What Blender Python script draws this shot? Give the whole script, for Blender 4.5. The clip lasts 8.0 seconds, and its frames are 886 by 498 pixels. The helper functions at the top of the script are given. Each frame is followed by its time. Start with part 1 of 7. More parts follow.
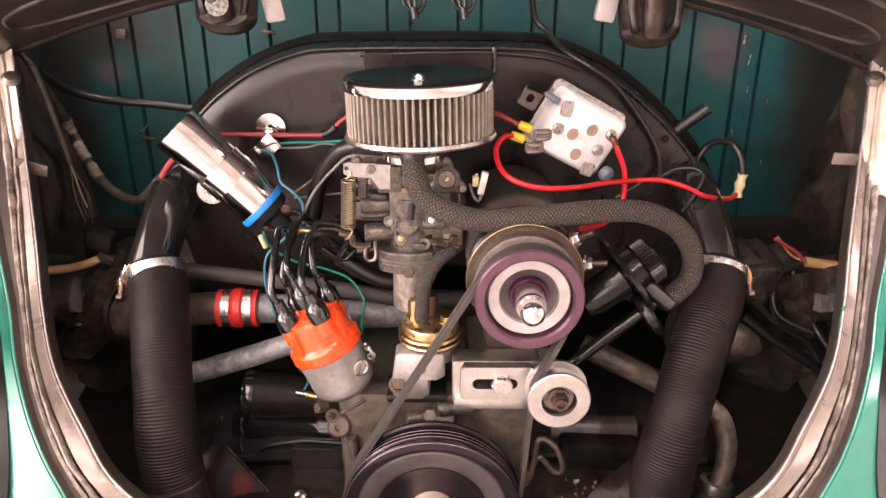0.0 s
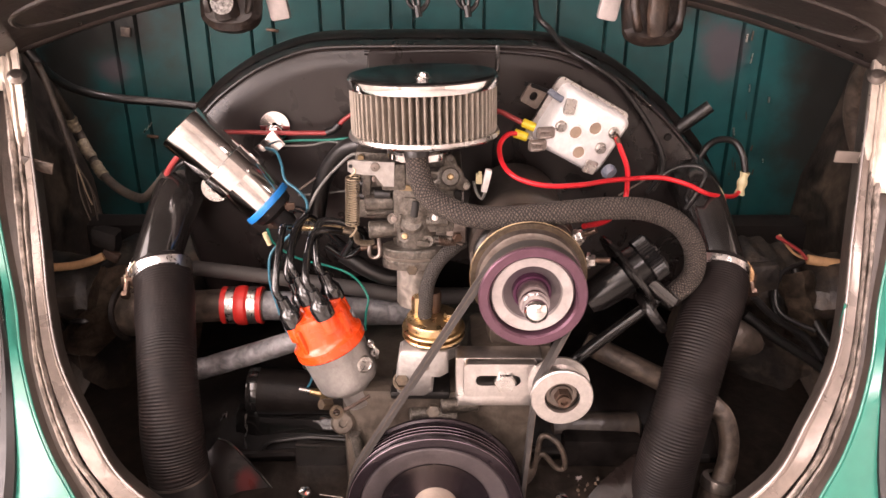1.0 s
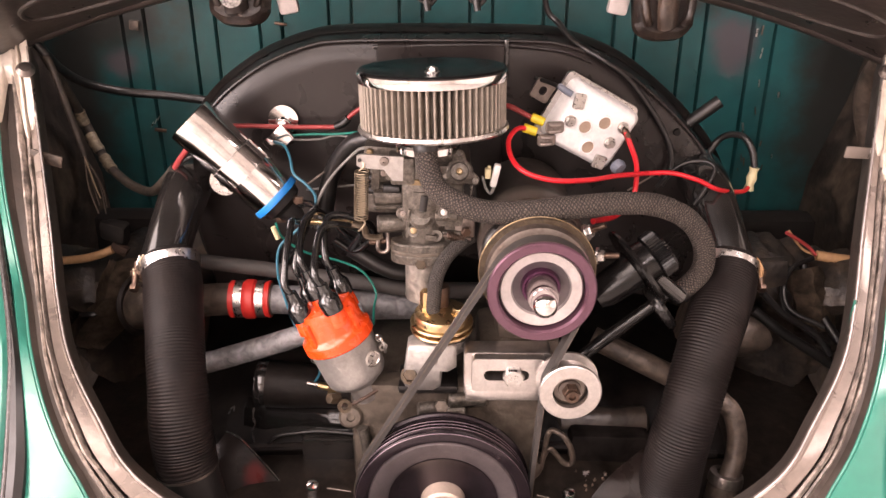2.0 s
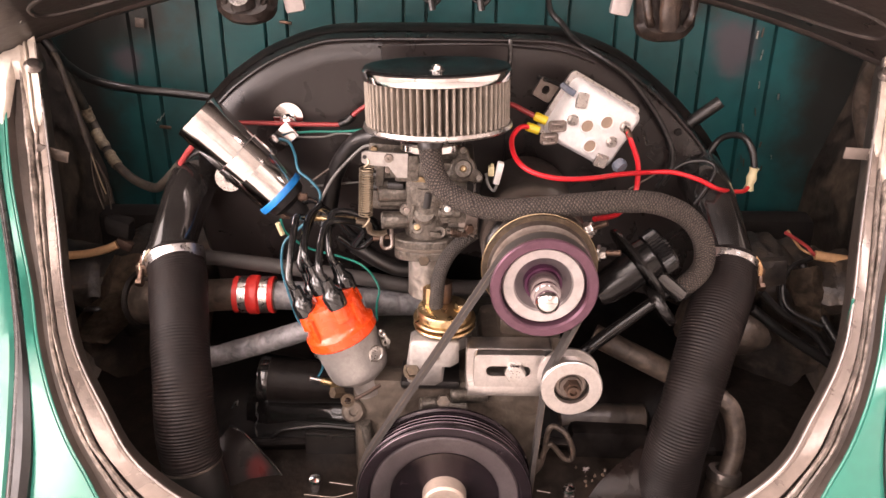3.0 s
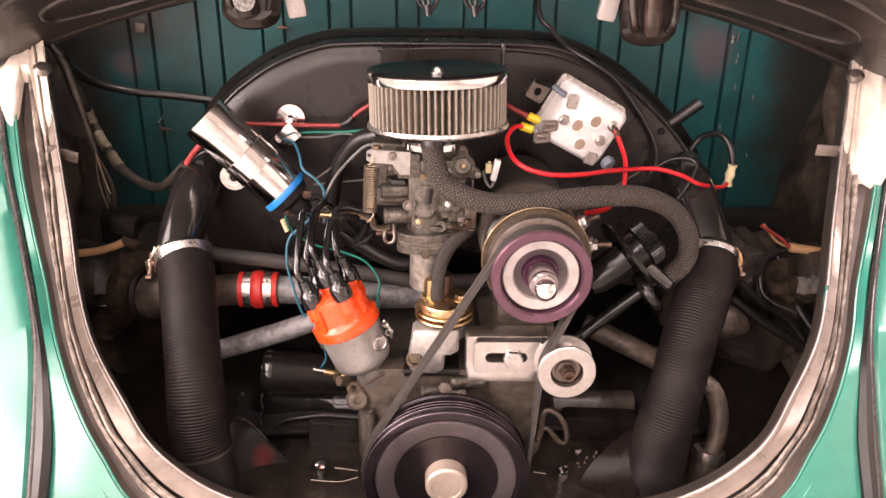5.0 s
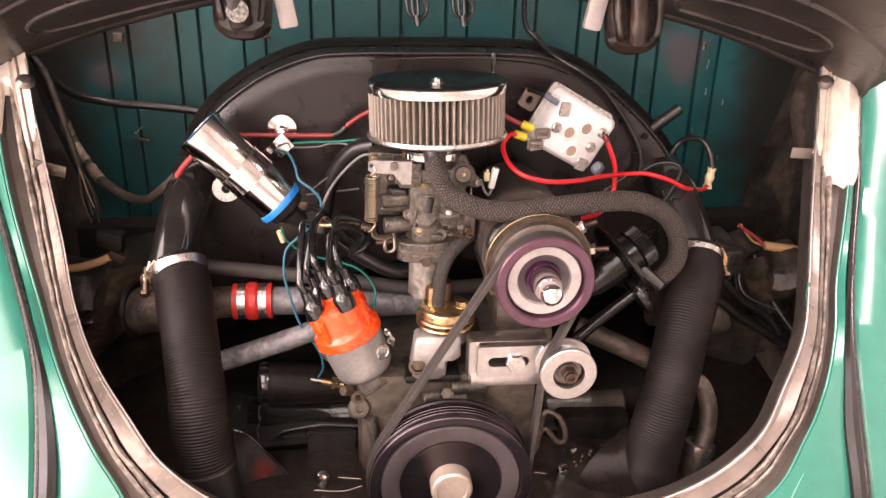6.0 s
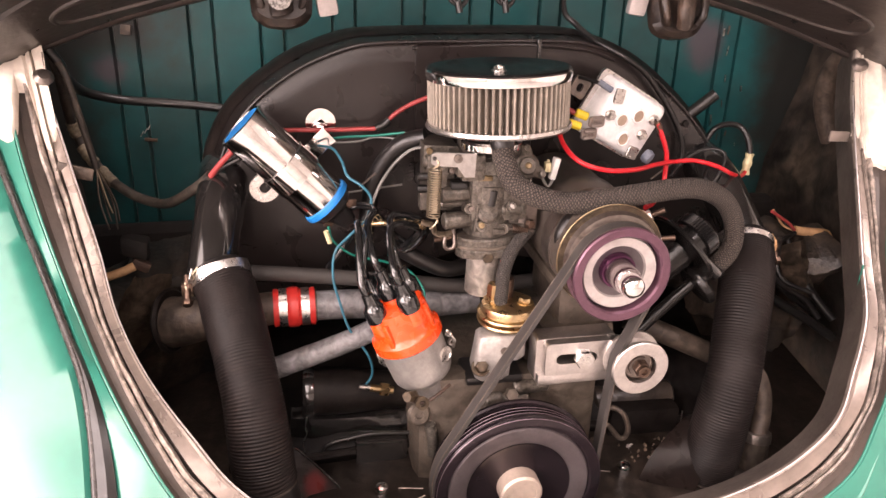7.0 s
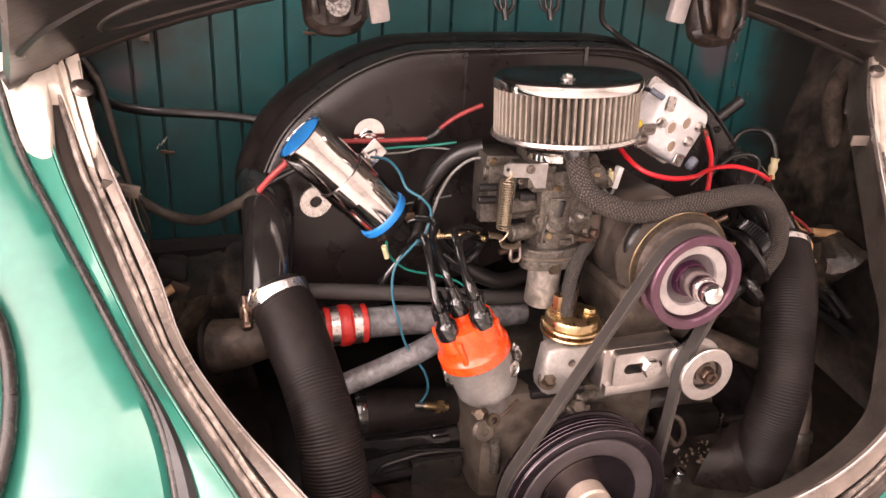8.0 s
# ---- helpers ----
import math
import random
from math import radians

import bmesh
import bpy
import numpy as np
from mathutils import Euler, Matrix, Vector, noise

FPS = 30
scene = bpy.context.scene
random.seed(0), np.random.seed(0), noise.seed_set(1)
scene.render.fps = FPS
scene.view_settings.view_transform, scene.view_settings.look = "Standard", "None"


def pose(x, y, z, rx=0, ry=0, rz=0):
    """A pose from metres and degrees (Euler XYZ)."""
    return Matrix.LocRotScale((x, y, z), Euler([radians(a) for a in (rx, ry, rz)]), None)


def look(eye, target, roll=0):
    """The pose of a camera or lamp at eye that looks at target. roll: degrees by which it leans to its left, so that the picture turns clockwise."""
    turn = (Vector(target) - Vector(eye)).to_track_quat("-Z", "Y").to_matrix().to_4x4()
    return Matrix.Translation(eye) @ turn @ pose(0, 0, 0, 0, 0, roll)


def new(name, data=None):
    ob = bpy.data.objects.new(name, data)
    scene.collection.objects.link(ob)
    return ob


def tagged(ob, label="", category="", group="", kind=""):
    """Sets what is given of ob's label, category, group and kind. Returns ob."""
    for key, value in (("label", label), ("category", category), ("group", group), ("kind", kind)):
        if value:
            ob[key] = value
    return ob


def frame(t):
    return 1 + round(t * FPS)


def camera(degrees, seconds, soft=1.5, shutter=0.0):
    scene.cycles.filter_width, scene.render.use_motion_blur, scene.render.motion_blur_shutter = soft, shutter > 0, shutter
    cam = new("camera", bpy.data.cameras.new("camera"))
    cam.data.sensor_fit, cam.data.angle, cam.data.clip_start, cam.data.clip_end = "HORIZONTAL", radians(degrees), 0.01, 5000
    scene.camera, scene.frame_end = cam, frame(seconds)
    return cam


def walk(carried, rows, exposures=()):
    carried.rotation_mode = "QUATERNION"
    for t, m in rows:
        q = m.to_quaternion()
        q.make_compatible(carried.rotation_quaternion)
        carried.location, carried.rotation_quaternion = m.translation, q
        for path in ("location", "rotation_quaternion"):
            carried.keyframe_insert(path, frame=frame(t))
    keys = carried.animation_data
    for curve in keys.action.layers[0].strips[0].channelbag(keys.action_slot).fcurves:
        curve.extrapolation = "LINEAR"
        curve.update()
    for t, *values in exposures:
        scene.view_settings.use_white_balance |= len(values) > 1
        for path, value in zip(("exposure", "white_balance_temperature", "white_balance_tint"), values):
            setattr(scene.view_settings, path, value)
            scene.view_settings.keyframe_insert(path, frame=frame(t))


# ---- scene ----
cam = camera(57.8, 8.0)
METRES, EYE, TILT, LEAN, TURN = 0.45, 0.96, -24.0, 0.0, 0.0
ROWS = [
    (0.0, 0.0, 0.0, 0.0, 0.0, 0.0, -0.0),
    (0.5, 0.0005, -0.0068, -0.0029, 0.04, -0.02, 0.05),
    (1.0, -0.0047, -0.0083, -0.0044, 0.1, -0.05, -0.04),
    (1.5, -0.0122, -0.0082, -0.0058, 0.23, -0.0, -0.33),
    (3.0, -0.0247, -0.0255, -0.0158, 0.29, -0.31, -0.64),
    (3.5, -0.0461, -0.0508, -0.0258, 0.29, -0.25, -0.95),
    (4.0, -0.048, -0.0797, -0.025, 0.01, 0.13, -0.91),
    (4.5, -0.0541, -0.1102, -0.0416, -0.27, 0.29, -0.87),
    (6.0, -0.236, -0.132, -0.022, -6.08, -0.01, 1.25),
    (6.5, -0.346, -0.0796, -0.0167, -7.31, -0.11, 1.76),
    (7.0, -0.5215, -0.0049, -0.0158, -11.05, -0.31, 3.28),
    (7.5, -0.6598, 0.0426, 0.0033, -13.76, 0.0, 3.44),
    (8.0, -0.8332, 0.1223, 0.0308, -17.16, -0.55, 4.73),
]
SHOT = [(t, pose(0, 0, EYE, TILT, LEAN, TURN) @ pose(METRES * x, METRES * y, METRES * z, 90 + pitch, roll, yaw)) for t, x, y, z, yaw, pitch, roll in ROWS]
SHOT += [
    (1.7, look((-0.006, -0.003, 0.960), (-0.019, 1.820, 0.134), 0.1)),
    (2.8, look((-0.008, -0.010, 0.958), (-0.025, 1.811, 0.128), 0.1)),
    (4.7, look((-0.028, -0.055, 0.962), (-0.006, 1.774, 0.152), 0.9)),
    (5.8, look((-0.095, -0.057, 0.976), (0.099, 1.760, 0.165), 1.4)),
]
walk(cam, sorted(SHOT, key=lambda row: row[0]), exposures=[(0.0, 0.0), (7.0, 0.0), (8.0, -0.16)])

# ---- light: a garage with unseen panels on its ceiling and unseen windows added on its west and south sides ----
world = bpy.data.worlds.new("garage_air")
scene.world = world
world.use_nodes = True
world.node_tree.nodes["Background"].inputs["Color"].default_value = (1.0, 0.93, 0.88, 1)
world.node_tree.nodes["Background"].inputs["Strength"].default_value = 0.045
LAMP_TINT = (1.0, 0.815, 0.815)
# Unseen panels, added and sized for the engine's light and the paint's reflections.
LAMPS = [(-1.625, 0.05, 2.25, 1.75, 1.9, 38), (-0.52, -1.05, 2.25, 1.0, 2.3, 32), (1.15, 0.60, 2.25, 0.28, 1.0, 54), (0.75, -0.55, 2.25, 0.08, 1.3, 27)]
for lx, ly, lz, wide, deep, watts in LAMPS:
    lamp = new("panel_light", bpy.data.lights.new("panel_light", "AREA"))
    lamp.data.shape, lamp.data.size, lamp.data.size_y = "RECTANGLE", wide, deep
    lamp.data.energy, lamp.data.color = watts, LAMP_TINT
    lamp.matrix_world = pose(lx, ly, lz - 0.02)

# Unseen windows, added to give the fenders pale reflections and light from the left.
ADDED_WINDOWS = [((-2.6, -1.45, 1.40), (1, 0, 0), 3.4, 1.6, 185), ((-1.25, -3.4, 1.55), (0, 1, 0), 2.0, 1.2, 27)]
for at, inward, wide, tall, watts in ADDED_WINDOWS:
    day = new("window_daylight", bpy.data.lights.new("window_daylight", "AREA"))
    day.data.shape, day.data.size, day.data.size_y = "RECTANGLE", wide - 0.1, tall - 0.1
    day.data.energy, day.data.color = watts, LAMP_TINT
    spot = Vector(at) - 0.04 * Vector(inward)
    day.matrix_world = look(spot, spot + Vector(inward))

# ---- materials ----
def rgb(c):
    return (*c, 1.0)


def surface(name, base, rough=0.5, metal=0.0, worn=None, amount=0.4, coarse=14.0, fine=160.0, bump=0.15, coat=0.0, rough_var=0.15, spec=0.5, threshold=0.5, grime=0.13):
    """A painted, metal, plastic or rubber surface: base colour, broad stains of the worn colour, fine grain and relief."""
    m = bpy.data.materials.new(name)
    m.use_nodes = True
    nt = m.node_tree
    b = nt.nodes["Principled BSDF"]
    co = nt.nodes.new("ShaderNodeTexCoord")
    big, small = nt.nodes.new("ShaderNodeTexNoise"), nt.nodes.new("ShaderNodeTexNoise")
    big.inputs["Scale"].default_value, big.inputs["Detail"].default_value, big.inputs["Roughness"].default_value = coarse, 6.0, 0.65
    small.inputs["Scale"].default_value, small.inputs["Detail"].default_value = fine, 4.0
    for n in (big, small):
        nt.links.new(co.outputs["Object"], n.inputs["Vector"])
    ramp = nt.nodes.new("ShaderNodeMapRange")
    ramp.inputs["From Min"].default_value, ramp.inputs["From Max"].default_value = threshold - 0.12, threshold + 0.18
    ramp.inputs["To Max"].default_value = amount
    nt.links.new(big.outputs["Fac"], ramp.inputs["Value"])
    mix = nt.nodes.new("ShaderNodeMix")
    mix.data_type = "RGBA"
    mix.inputs["A"].default_value = rgb(base)
    mix.inputs["B"].default_value = rgb(worn or tuple(v * 0.45 for v in base))
    nt.links.new(ramp.outputs["Result"], mix.inputs["Factor"])
    grain = nt.nodes.new("ShaderNodeMix")
    grain.data_type, grain.blend_type = "RGBA", "MULTIPLY"
    tone = nt.nodes.new("ShaderNodeMapRange")
    tone.inputs["To Min"].default_value, tone.inputs["To Max"].default_value = 0.75, 1.2
    nt.links.new(small.outputs["Fac"], tone.inputs["Value"])
    comb = nt.nodes.new("ShaderNodeCombineColor")
    for k in ("Red", "Green", "Blue"):
        nt.links.new(tone.outputs["Result"], comb.inputs[k])
    grain.inputs["Factor"].default_value = 0.7
    nt.links.new(mix.outputs["Result"], grain.inputs["A"])
    nt.links.new(comb.outputs["Color"], grain.inputs["B"])
    # grime and handling marks between the two scales
    spots = nt.nodes.new("ShaderNodeTexNoise")
    spots.inputs["Scale"].default_value, spots.inputs["Detail"].default_value, spots.inputs["Distortion"].default_value = coarse * 3.7, 8.0, 0.8
    nt.links.new(co.outputs["Object"], spots.inputs["Vector"])
    shade = nt.nodes.new("ShaderNodeMapRange")
    shade.inputs["From Min"].default_value, shade.inputs["From Max"].default_value = 0.32, 0.68
    shade.inputs["To Min"].default_value, shade.inputs["To Max"].default_value = 1.0 - grime, 1.0 + grime * 0.6
    nt.links.new(spots.outputs["Fac"], shade.inputs["Value"])
    dirt = nt.nodes.new("ShaderNodeVectorMath")
    dirt.operation = "SCALE"
    nt.links.new(grain.outputs["Result"], dirt.inputs["Vector"])
    nt.links.new(shade.outputs["Result"], dirt.inputs["Scale"])
    nt.links.new(dirt.outputs["Vector"], b.inputs["Base Color"])
    rr = nt.nodes.new("ShaderNodeMapRange")
    rr.inputs["To Min"].default_value, rr.inputs["To Max"].default_value = max(0.02, rough - rough_var), min(1.0, rough + rough_var)
    nt.links.new(spots.outputs["Fac"], rr.inputs["Value"])
    nt.links.new(rr.outputs["Result"], b.inputs["Roughness"])
    b.inputs["Metallic"].default_value = metal
    b.inputs["Coat Weight"].default_value = coat
    b.inputs["Coat Roughness"].default_value = 0.04
    b.inputs["Specular IOR Level"].default_value = spec
    bp = nt.nodes.new("ShaderNodeBump")
    bp.inputs["Strength"].default_value, bp.inputs["Distance"].default_value = bump, 0.002
    nt.links.new(small.outputs["Fac"], bp.inputs["Height"])
    nt.links.new(bp.outputs["Normal"], b.inputs["Normal"])
    return m


def braid(name, base, light, around, along):
    """Woven cloth over a rubber hose: two sets of strands that cross, on the hose's own coordinates."""
    m = surface(name, base, 0.9, worn=tuple(v * 0.6 for v in base), coarse=60, fine=500, bump=0.2, grime=0.5)
    nt = m.node_tree
    b = nt.nodes["Principled BSDF"]
    uv = nt.nodes.new("ShaderNodeUVMap")
    waves = []
    for sign in (1, -1):
        mp = nt.nodes.new("ShaderNodeMapping")
        mp.inputs["Scale"].default_value = (around, sign * along, 1)
        nt.links.new(uv.outputs["UV"], mp.inputs["Vector"])
        w = nt.nodes.new("ShaderNodeTexWave")
        w.wave_type, w.bands_direction = "BANDS", "DIAGONAL"
        w.inputs["Scale"].default_value, w.inputs["Distortion"].default_value, w.inputs["Detail"].default_value = 1.0, 4.6, 2.5
        nt.links.new(mp.outputs["Vector"], w.inputs["Vector"])
        waves.append(w)
    mx = nt.nodes.new("ShaderNodeMath")
    mx.operation = "MINIMUM"
    nt.links.new(waves[0].outputs["Fac"], mx.inputs[0])
    nt.links.new(waves[1].outputs["Fac"], mx.inputs[1])
    old = b.inputs["Base Color"].links[0].from_socket
    mix = nt.nodes.new("ShaderNodeMix")
    mix.data_type = "RGBA"
    mix.inputs["B"].default_value = rgb(light)
    pw = nt.nodes.new("ShaderNodeMath")
    pw.operation, pw.inputs[1].default_value = "POWER", 0.9
    nt.links.new(mx.outputs[0], pw.inputs[0])
    fleck = nt.nodes.new("ShaderNodeTexNoise")
    fleck.inputs["Scale"].default_value, fleck.inputs["Detail"].default_value = 420.0, 3.0
    thin = nt.nodes.new("ShaderNodeMapRange")
    thin.inputs["From Min"].default_value, thin.inputs["From Max"].default_value = 0.30, 0.60
    nt.links.new(fleck.outputs["Fac"], thin.inputs["Value"])
    worn = nt.nodes.new("ShaderNodeMath")
    worn.operation = "MULTIPLY"
    nt.links.new(pw.outputs[0], worn.inputs[0])
    nt.links.new(thin.outputs["Result"], worn.inputs[1])
    nt.links.new(worn.outputs[0], mix.inputs["Factor"])
    nt.links.new(old, mix.inputs["A"])
    nt.links.new(mix.outputs["Result"], b.inputs["Base Color"])
    bp = nt.nodes.new("ShaderNodeBump")
    bp.inputs["Strength"].default_value, bp.inputs["Distance"].default_value = 0.8, 0.001
    nt.links.new(mx.outputs[0], bp.inputs["Height"])
    nt.links.new(bp.outputs["Normal"], b.inputs["Normal"])
    return m


def glow(name, colour, strength):
    m = bpy.data.materials.new(name)
    m.use_nodes = True
    b = m.node_tree.nodes["Principled BSDF"]
    b.inputs["Base Color"].default_value = rgb(colour)
    b.inputs["Emission Color"].default_value = rgb(colour)
    b.inputs["Emission Strength"].default_value = strength
    return m


TEAL = surface("teal_body_paint", (0.028, 0.172, 0.125), 0.35, worn=(0.036, 0.192, 0.142), amount=0.5, coarse=4, fine=60, bump=0.0, coat=1.0, rough_var=0.06, spec=0.15, grime=0.06)
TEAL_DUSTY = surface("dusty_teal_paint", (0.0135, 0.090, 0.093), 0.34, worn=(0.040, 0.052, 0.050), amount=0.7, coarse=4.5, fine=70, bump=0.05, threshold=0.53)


TEAL.node_tree.nodes["Principled BSDF"].inputs["Coat Roughness"].default_value = 0.27


def patch_tint(m, spots, colour):
    """Another colour over a painted panel: soft round patches at the given places, ragged by noise."""
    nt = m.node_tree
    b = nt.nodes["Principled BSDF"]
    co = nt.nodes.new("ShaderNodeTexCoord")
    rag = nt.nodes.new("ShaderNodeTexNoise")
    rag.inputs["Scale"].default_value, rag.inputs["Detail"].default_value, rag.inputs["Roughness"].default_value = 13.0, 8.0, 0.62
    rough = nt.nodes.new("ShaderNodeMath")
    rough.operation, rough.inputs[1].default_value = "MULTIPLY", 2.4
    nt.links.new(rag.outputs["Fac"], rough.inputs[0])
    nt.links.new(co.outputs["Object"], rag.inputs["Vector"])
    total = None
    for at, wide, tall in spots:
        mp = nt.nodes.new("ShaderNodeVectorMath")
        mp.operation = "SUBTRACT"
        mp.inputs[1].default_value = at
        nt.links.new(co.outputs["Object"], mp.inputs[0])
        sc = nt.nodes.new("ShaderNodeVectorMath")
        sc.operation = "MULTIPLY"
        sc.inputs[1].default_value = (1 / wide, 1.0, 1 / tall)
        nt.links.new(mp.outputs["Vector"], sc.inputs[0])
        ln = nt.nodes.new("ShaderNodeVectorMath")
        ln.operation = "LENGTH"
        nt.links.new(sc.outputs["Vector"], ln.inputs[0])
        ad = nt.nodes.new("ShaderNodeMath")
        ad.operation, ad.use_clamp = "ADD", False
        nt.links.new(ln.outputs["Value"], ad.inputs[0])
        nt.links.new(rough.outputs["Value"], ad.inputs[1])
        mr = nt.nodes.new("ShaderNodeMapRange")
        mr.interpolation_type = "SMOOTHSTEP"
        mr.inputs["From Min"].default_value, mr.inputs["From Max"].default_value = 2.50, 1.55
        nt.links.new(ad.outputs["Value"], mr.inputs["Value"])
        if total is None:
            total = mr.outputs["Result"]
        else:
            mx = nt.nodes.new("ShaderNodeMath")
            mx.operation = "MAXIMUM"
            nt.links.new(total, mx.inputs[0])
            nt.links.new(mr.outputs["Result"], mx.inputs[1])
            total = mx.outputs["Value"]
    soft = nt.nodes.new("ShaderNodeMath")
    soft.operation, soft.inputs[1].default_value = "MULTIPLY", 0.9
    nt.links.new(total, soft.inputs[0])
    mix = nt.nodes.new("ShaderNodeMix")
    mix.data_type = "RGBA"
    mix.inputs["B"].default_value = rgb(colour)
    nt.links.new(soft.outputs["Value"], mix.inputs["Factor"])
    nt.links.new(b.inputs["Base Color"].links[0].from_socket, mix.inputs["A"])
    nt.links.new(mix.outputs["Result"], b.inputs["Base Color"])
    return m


TEAL.node_tree.nodes["Principled BSDF"].inputs["Coat IOR"].default_value = 1.6
# Darker brown patches towards the panel's sides and top, then two small paler ones.
patch_tint(TEAL_DUSTY, [((-0.46, 0, 0.53), 0.115, 0.10), ((0.53, 0, 0.42), 0.105, 0.26), ((0.30, 0, 0.56), 0.09, 0.05), ((-0.50, 0, 0.40), 0.05, 0.20)], (0.027, 0.022, 0.0195))
patch_tint(TEAL_DUSTY, [((-0.435, 0, 0.445), 0.026, 0.022), ((0.36, 0, 0.47), 0.035, 0.04)], (0.090, 0.078, 0.088))
SOOT = surface("sooty_panel", (0.032, 0.026, 0.0215), 0.55, worn=(0.125, 0.094, 0.066), amount=0.85, coarse=9, fine=90, bump=0.7, threshold=0.55, grime=0.7)
FELT = surface("black_felt", (0.010, 0.0085, 0.0078), 0.85, worn=(0.016, 0.013, 0.011), amount=0.6, coarse=10, fine=90, bump=0.4, spec=0.2)
LID = surface("brown_black_lid_paint", (0.032, 0.0255, 0.0228), 0.32, worn=(0.080, 0.062, 0.051), amount=0.85, coarse=6, fine=110, bump=0.25, threshold=0.56, grime=0.3)
RIM = surface("bare_grey_flange", (0.242, 0.201, 0.174), 0.30, 0.3, worn=(0.17, 0.138, 0.115), amount=0.7, coarse=9, fine=140, bump=0.2, threshold=0.53, grime=0.2)
SEAL = surface("aged_rubber_seal", (0.32, 0.272, 0.235), 0.38, worn=(0.05, 0.038, 0.031), amount=0.95, coarse=34, fine=200, bump=0.6, threshold=0.52, grime=0.5)
GUTTER = surface("grimy_gutter", (0.075, 0.058, 0.048), 0.6, worn=(0.03, 0.024, 0.02), amount=0.6, coarse=18, fine=180, bump=0.3)
BEAD = surface("black_fender_bead", (0.03, 0.025, 0.023), 0.26, fine=220, bump=0.08)
BLACK_GLOSS = surface("glossy_black_enamel", (0.009, 0.0085, 0.0085), 0.13, worn=(0.03, 0.026, 0.023), amount=0.6, coarse=11, fine=140, bump=0.05, coat=0.7, rough_var=0.08)
BLACK_SATIN = surface("satin_black_shroud", (0.0125, 0.0098, 0.0092), 0.29, worn=(0.021, 0.016, 0.0145), amount=0.7, coarse=7, fine=90, bump=0.05, rough_var=0.1, spec=0.38, grime=0.14)
TIN = surface("black_engine_tin", (0.0095, 0.008, 0.0075), 0.42, worn=(0.020, 0.0155, 0.013), amount=0.7, coarse=13, fine=150, bump=0.2, rough_var=0.2, spec=0.1, grime=0.5)
RUBBER = surface("black_rubber", (0.0085, 0.0075, 0.0072), 0.36, worn=(0.018, 0.016, 0.015), amount=0.5, coarse=24, fine=260, bump=0.1)
DUCT = surface("charcoal_duct_fabric", (0.0085, 0.0066, 0.0062), 0.5, worn=(0.017, 0.0128, 0.0115), amount=0.7, coarse=12, fine=240, bump=0.15, spec=0.16, grime=0.3)
BELT = surface("grey_worn_belt", (0.04, 0.035, 0.032), 0.7, fine=300, bump=0.15)
CHROME = surface("chrome", (0.86, 0.84, 0.83), 0.10, 1.0, worn=(0.7, 0.67, 0.66), amount=0.3, coarse=20, fine=300, bump=0.0, rough_var=0.03)
BRUSHED = surface("bright_machined_aluminium", (0.60, 0.57, 0.55), 0.38, 1.0, worn=(0.50, 0.46, 0.43), amount=0.5, coarse=26, fine=420, bump=0.06)
CAST = surface("cast_aluminium", (0.128, 0.114, 0.097), 0.38, 0.5, worn=(0.048, 0.037, 0.028), amount=0.9, coarse=75, fine=260, bump=0.4, threshold=0.54, grime=0.5)
CAST_CLEAN = surface("clean_cast_aluminium", (0.38, 0.36, 0.34), 0.42, 0.6, worn=(0.25, 0.225, 0.205), amount=0.5, coarse=30, fine=260, bump=0.25)
OILY = surface("oily_crankcase_metal", (0.145, 0.120, 0.096), 0.44, 0.4, worn=(0.055, 0.042, 0.032), amount=0.85, coarse=12, fine=170, bump=0.5, grime=0.4)
STEEL = surface("zinc_steel", (0.62, 0.60, 0.58), 0.3, 1.0, worn=(0.42, 0.38, 0.34), amount=0.5, coarse=60, fine=400, bump=0.1)
DARK_STEEL = surface("dark_bare_steel", (0.22, 0.19, 0.17), 0.4, 0.9, worn=(0.10, 0.075, 0.06), amount=0.6, coarse=40, fine=300, bump=0.2)
GREY_PAINT = surface("grey_painted_pipe", (0.20, 0.198, 0.205), 0.42, 0.1, worn=(0.085, 0.073, 0.063), amount=0.8, coarse=26, fine=160, bump=0.35, threshold=0.56, grime=0.5)
DIRTY_PIPE = surface("dirty_steel_pipe", (0.092, 0.069, 0.053), 0.52, 0.3, worn=(0.034, 0.026, 0.020), amount=0.85, coarse=20, fine=160, bump=0.5, grime=0.55)
GOLD_DULL = surface("dull_yellow_plating", (0.33, 0.25, 0.15), 0.35, 0.9, worn=(0.16, 0.11, 0.06), amount=0.8, coarse=24, fine=200, bump=0.15)
BRONZE = surface("dull_bronze_plating", (0.064, 0.049, 0.033), 0.42, 0.6, worn=(0.075, 0.05, 0.03), amount=0.8, coarse=60, fine=260, bump=0.2, grime=0.4)
RUST = surface("dark_rusty_iron", (0.060, 0.034, 0.023), 0.6, 0.1, worn=(0.03, 0.018, 0.013), amount=0.8, coarse=60, fine=260, bump=0.4, grime=0.4)
GOLD = surface("yellow_chromate_metal", (0.60, 0.455, 0.265), 0.30, 1.0, worn=(0.62, 0.42, 0.19), amount=0.5, coarse=30, fine=200, bump=0.08)
COPPER = surface("brown_plated_metal", (0.115, 0.075, 0.055), 0.36, 0.8, worn=(0.05, 0.034, 0.026), amount=0.6, coarse=60, fine=300, bump=0.2)
ORANGE = surface("orange_plastic", (0.80, 0.068, 0.009), 0.27, worn=(0.62, 0.06, 0.012), amount=0.3, coarse=20, fine=200, bump=0.02, coat=0.4, rough_var=0.06)
BLUE = surface("blue_plastic", (0.02, 0.22, 0.62), 0.38, fine=220, bump=0.03)
RED = surface("red_silicone", (0.52, 0.025, 0.02), 0.42, worn=(0.36, 0.02, 0.015), amount=0.5, fine=220, bump=0.06)
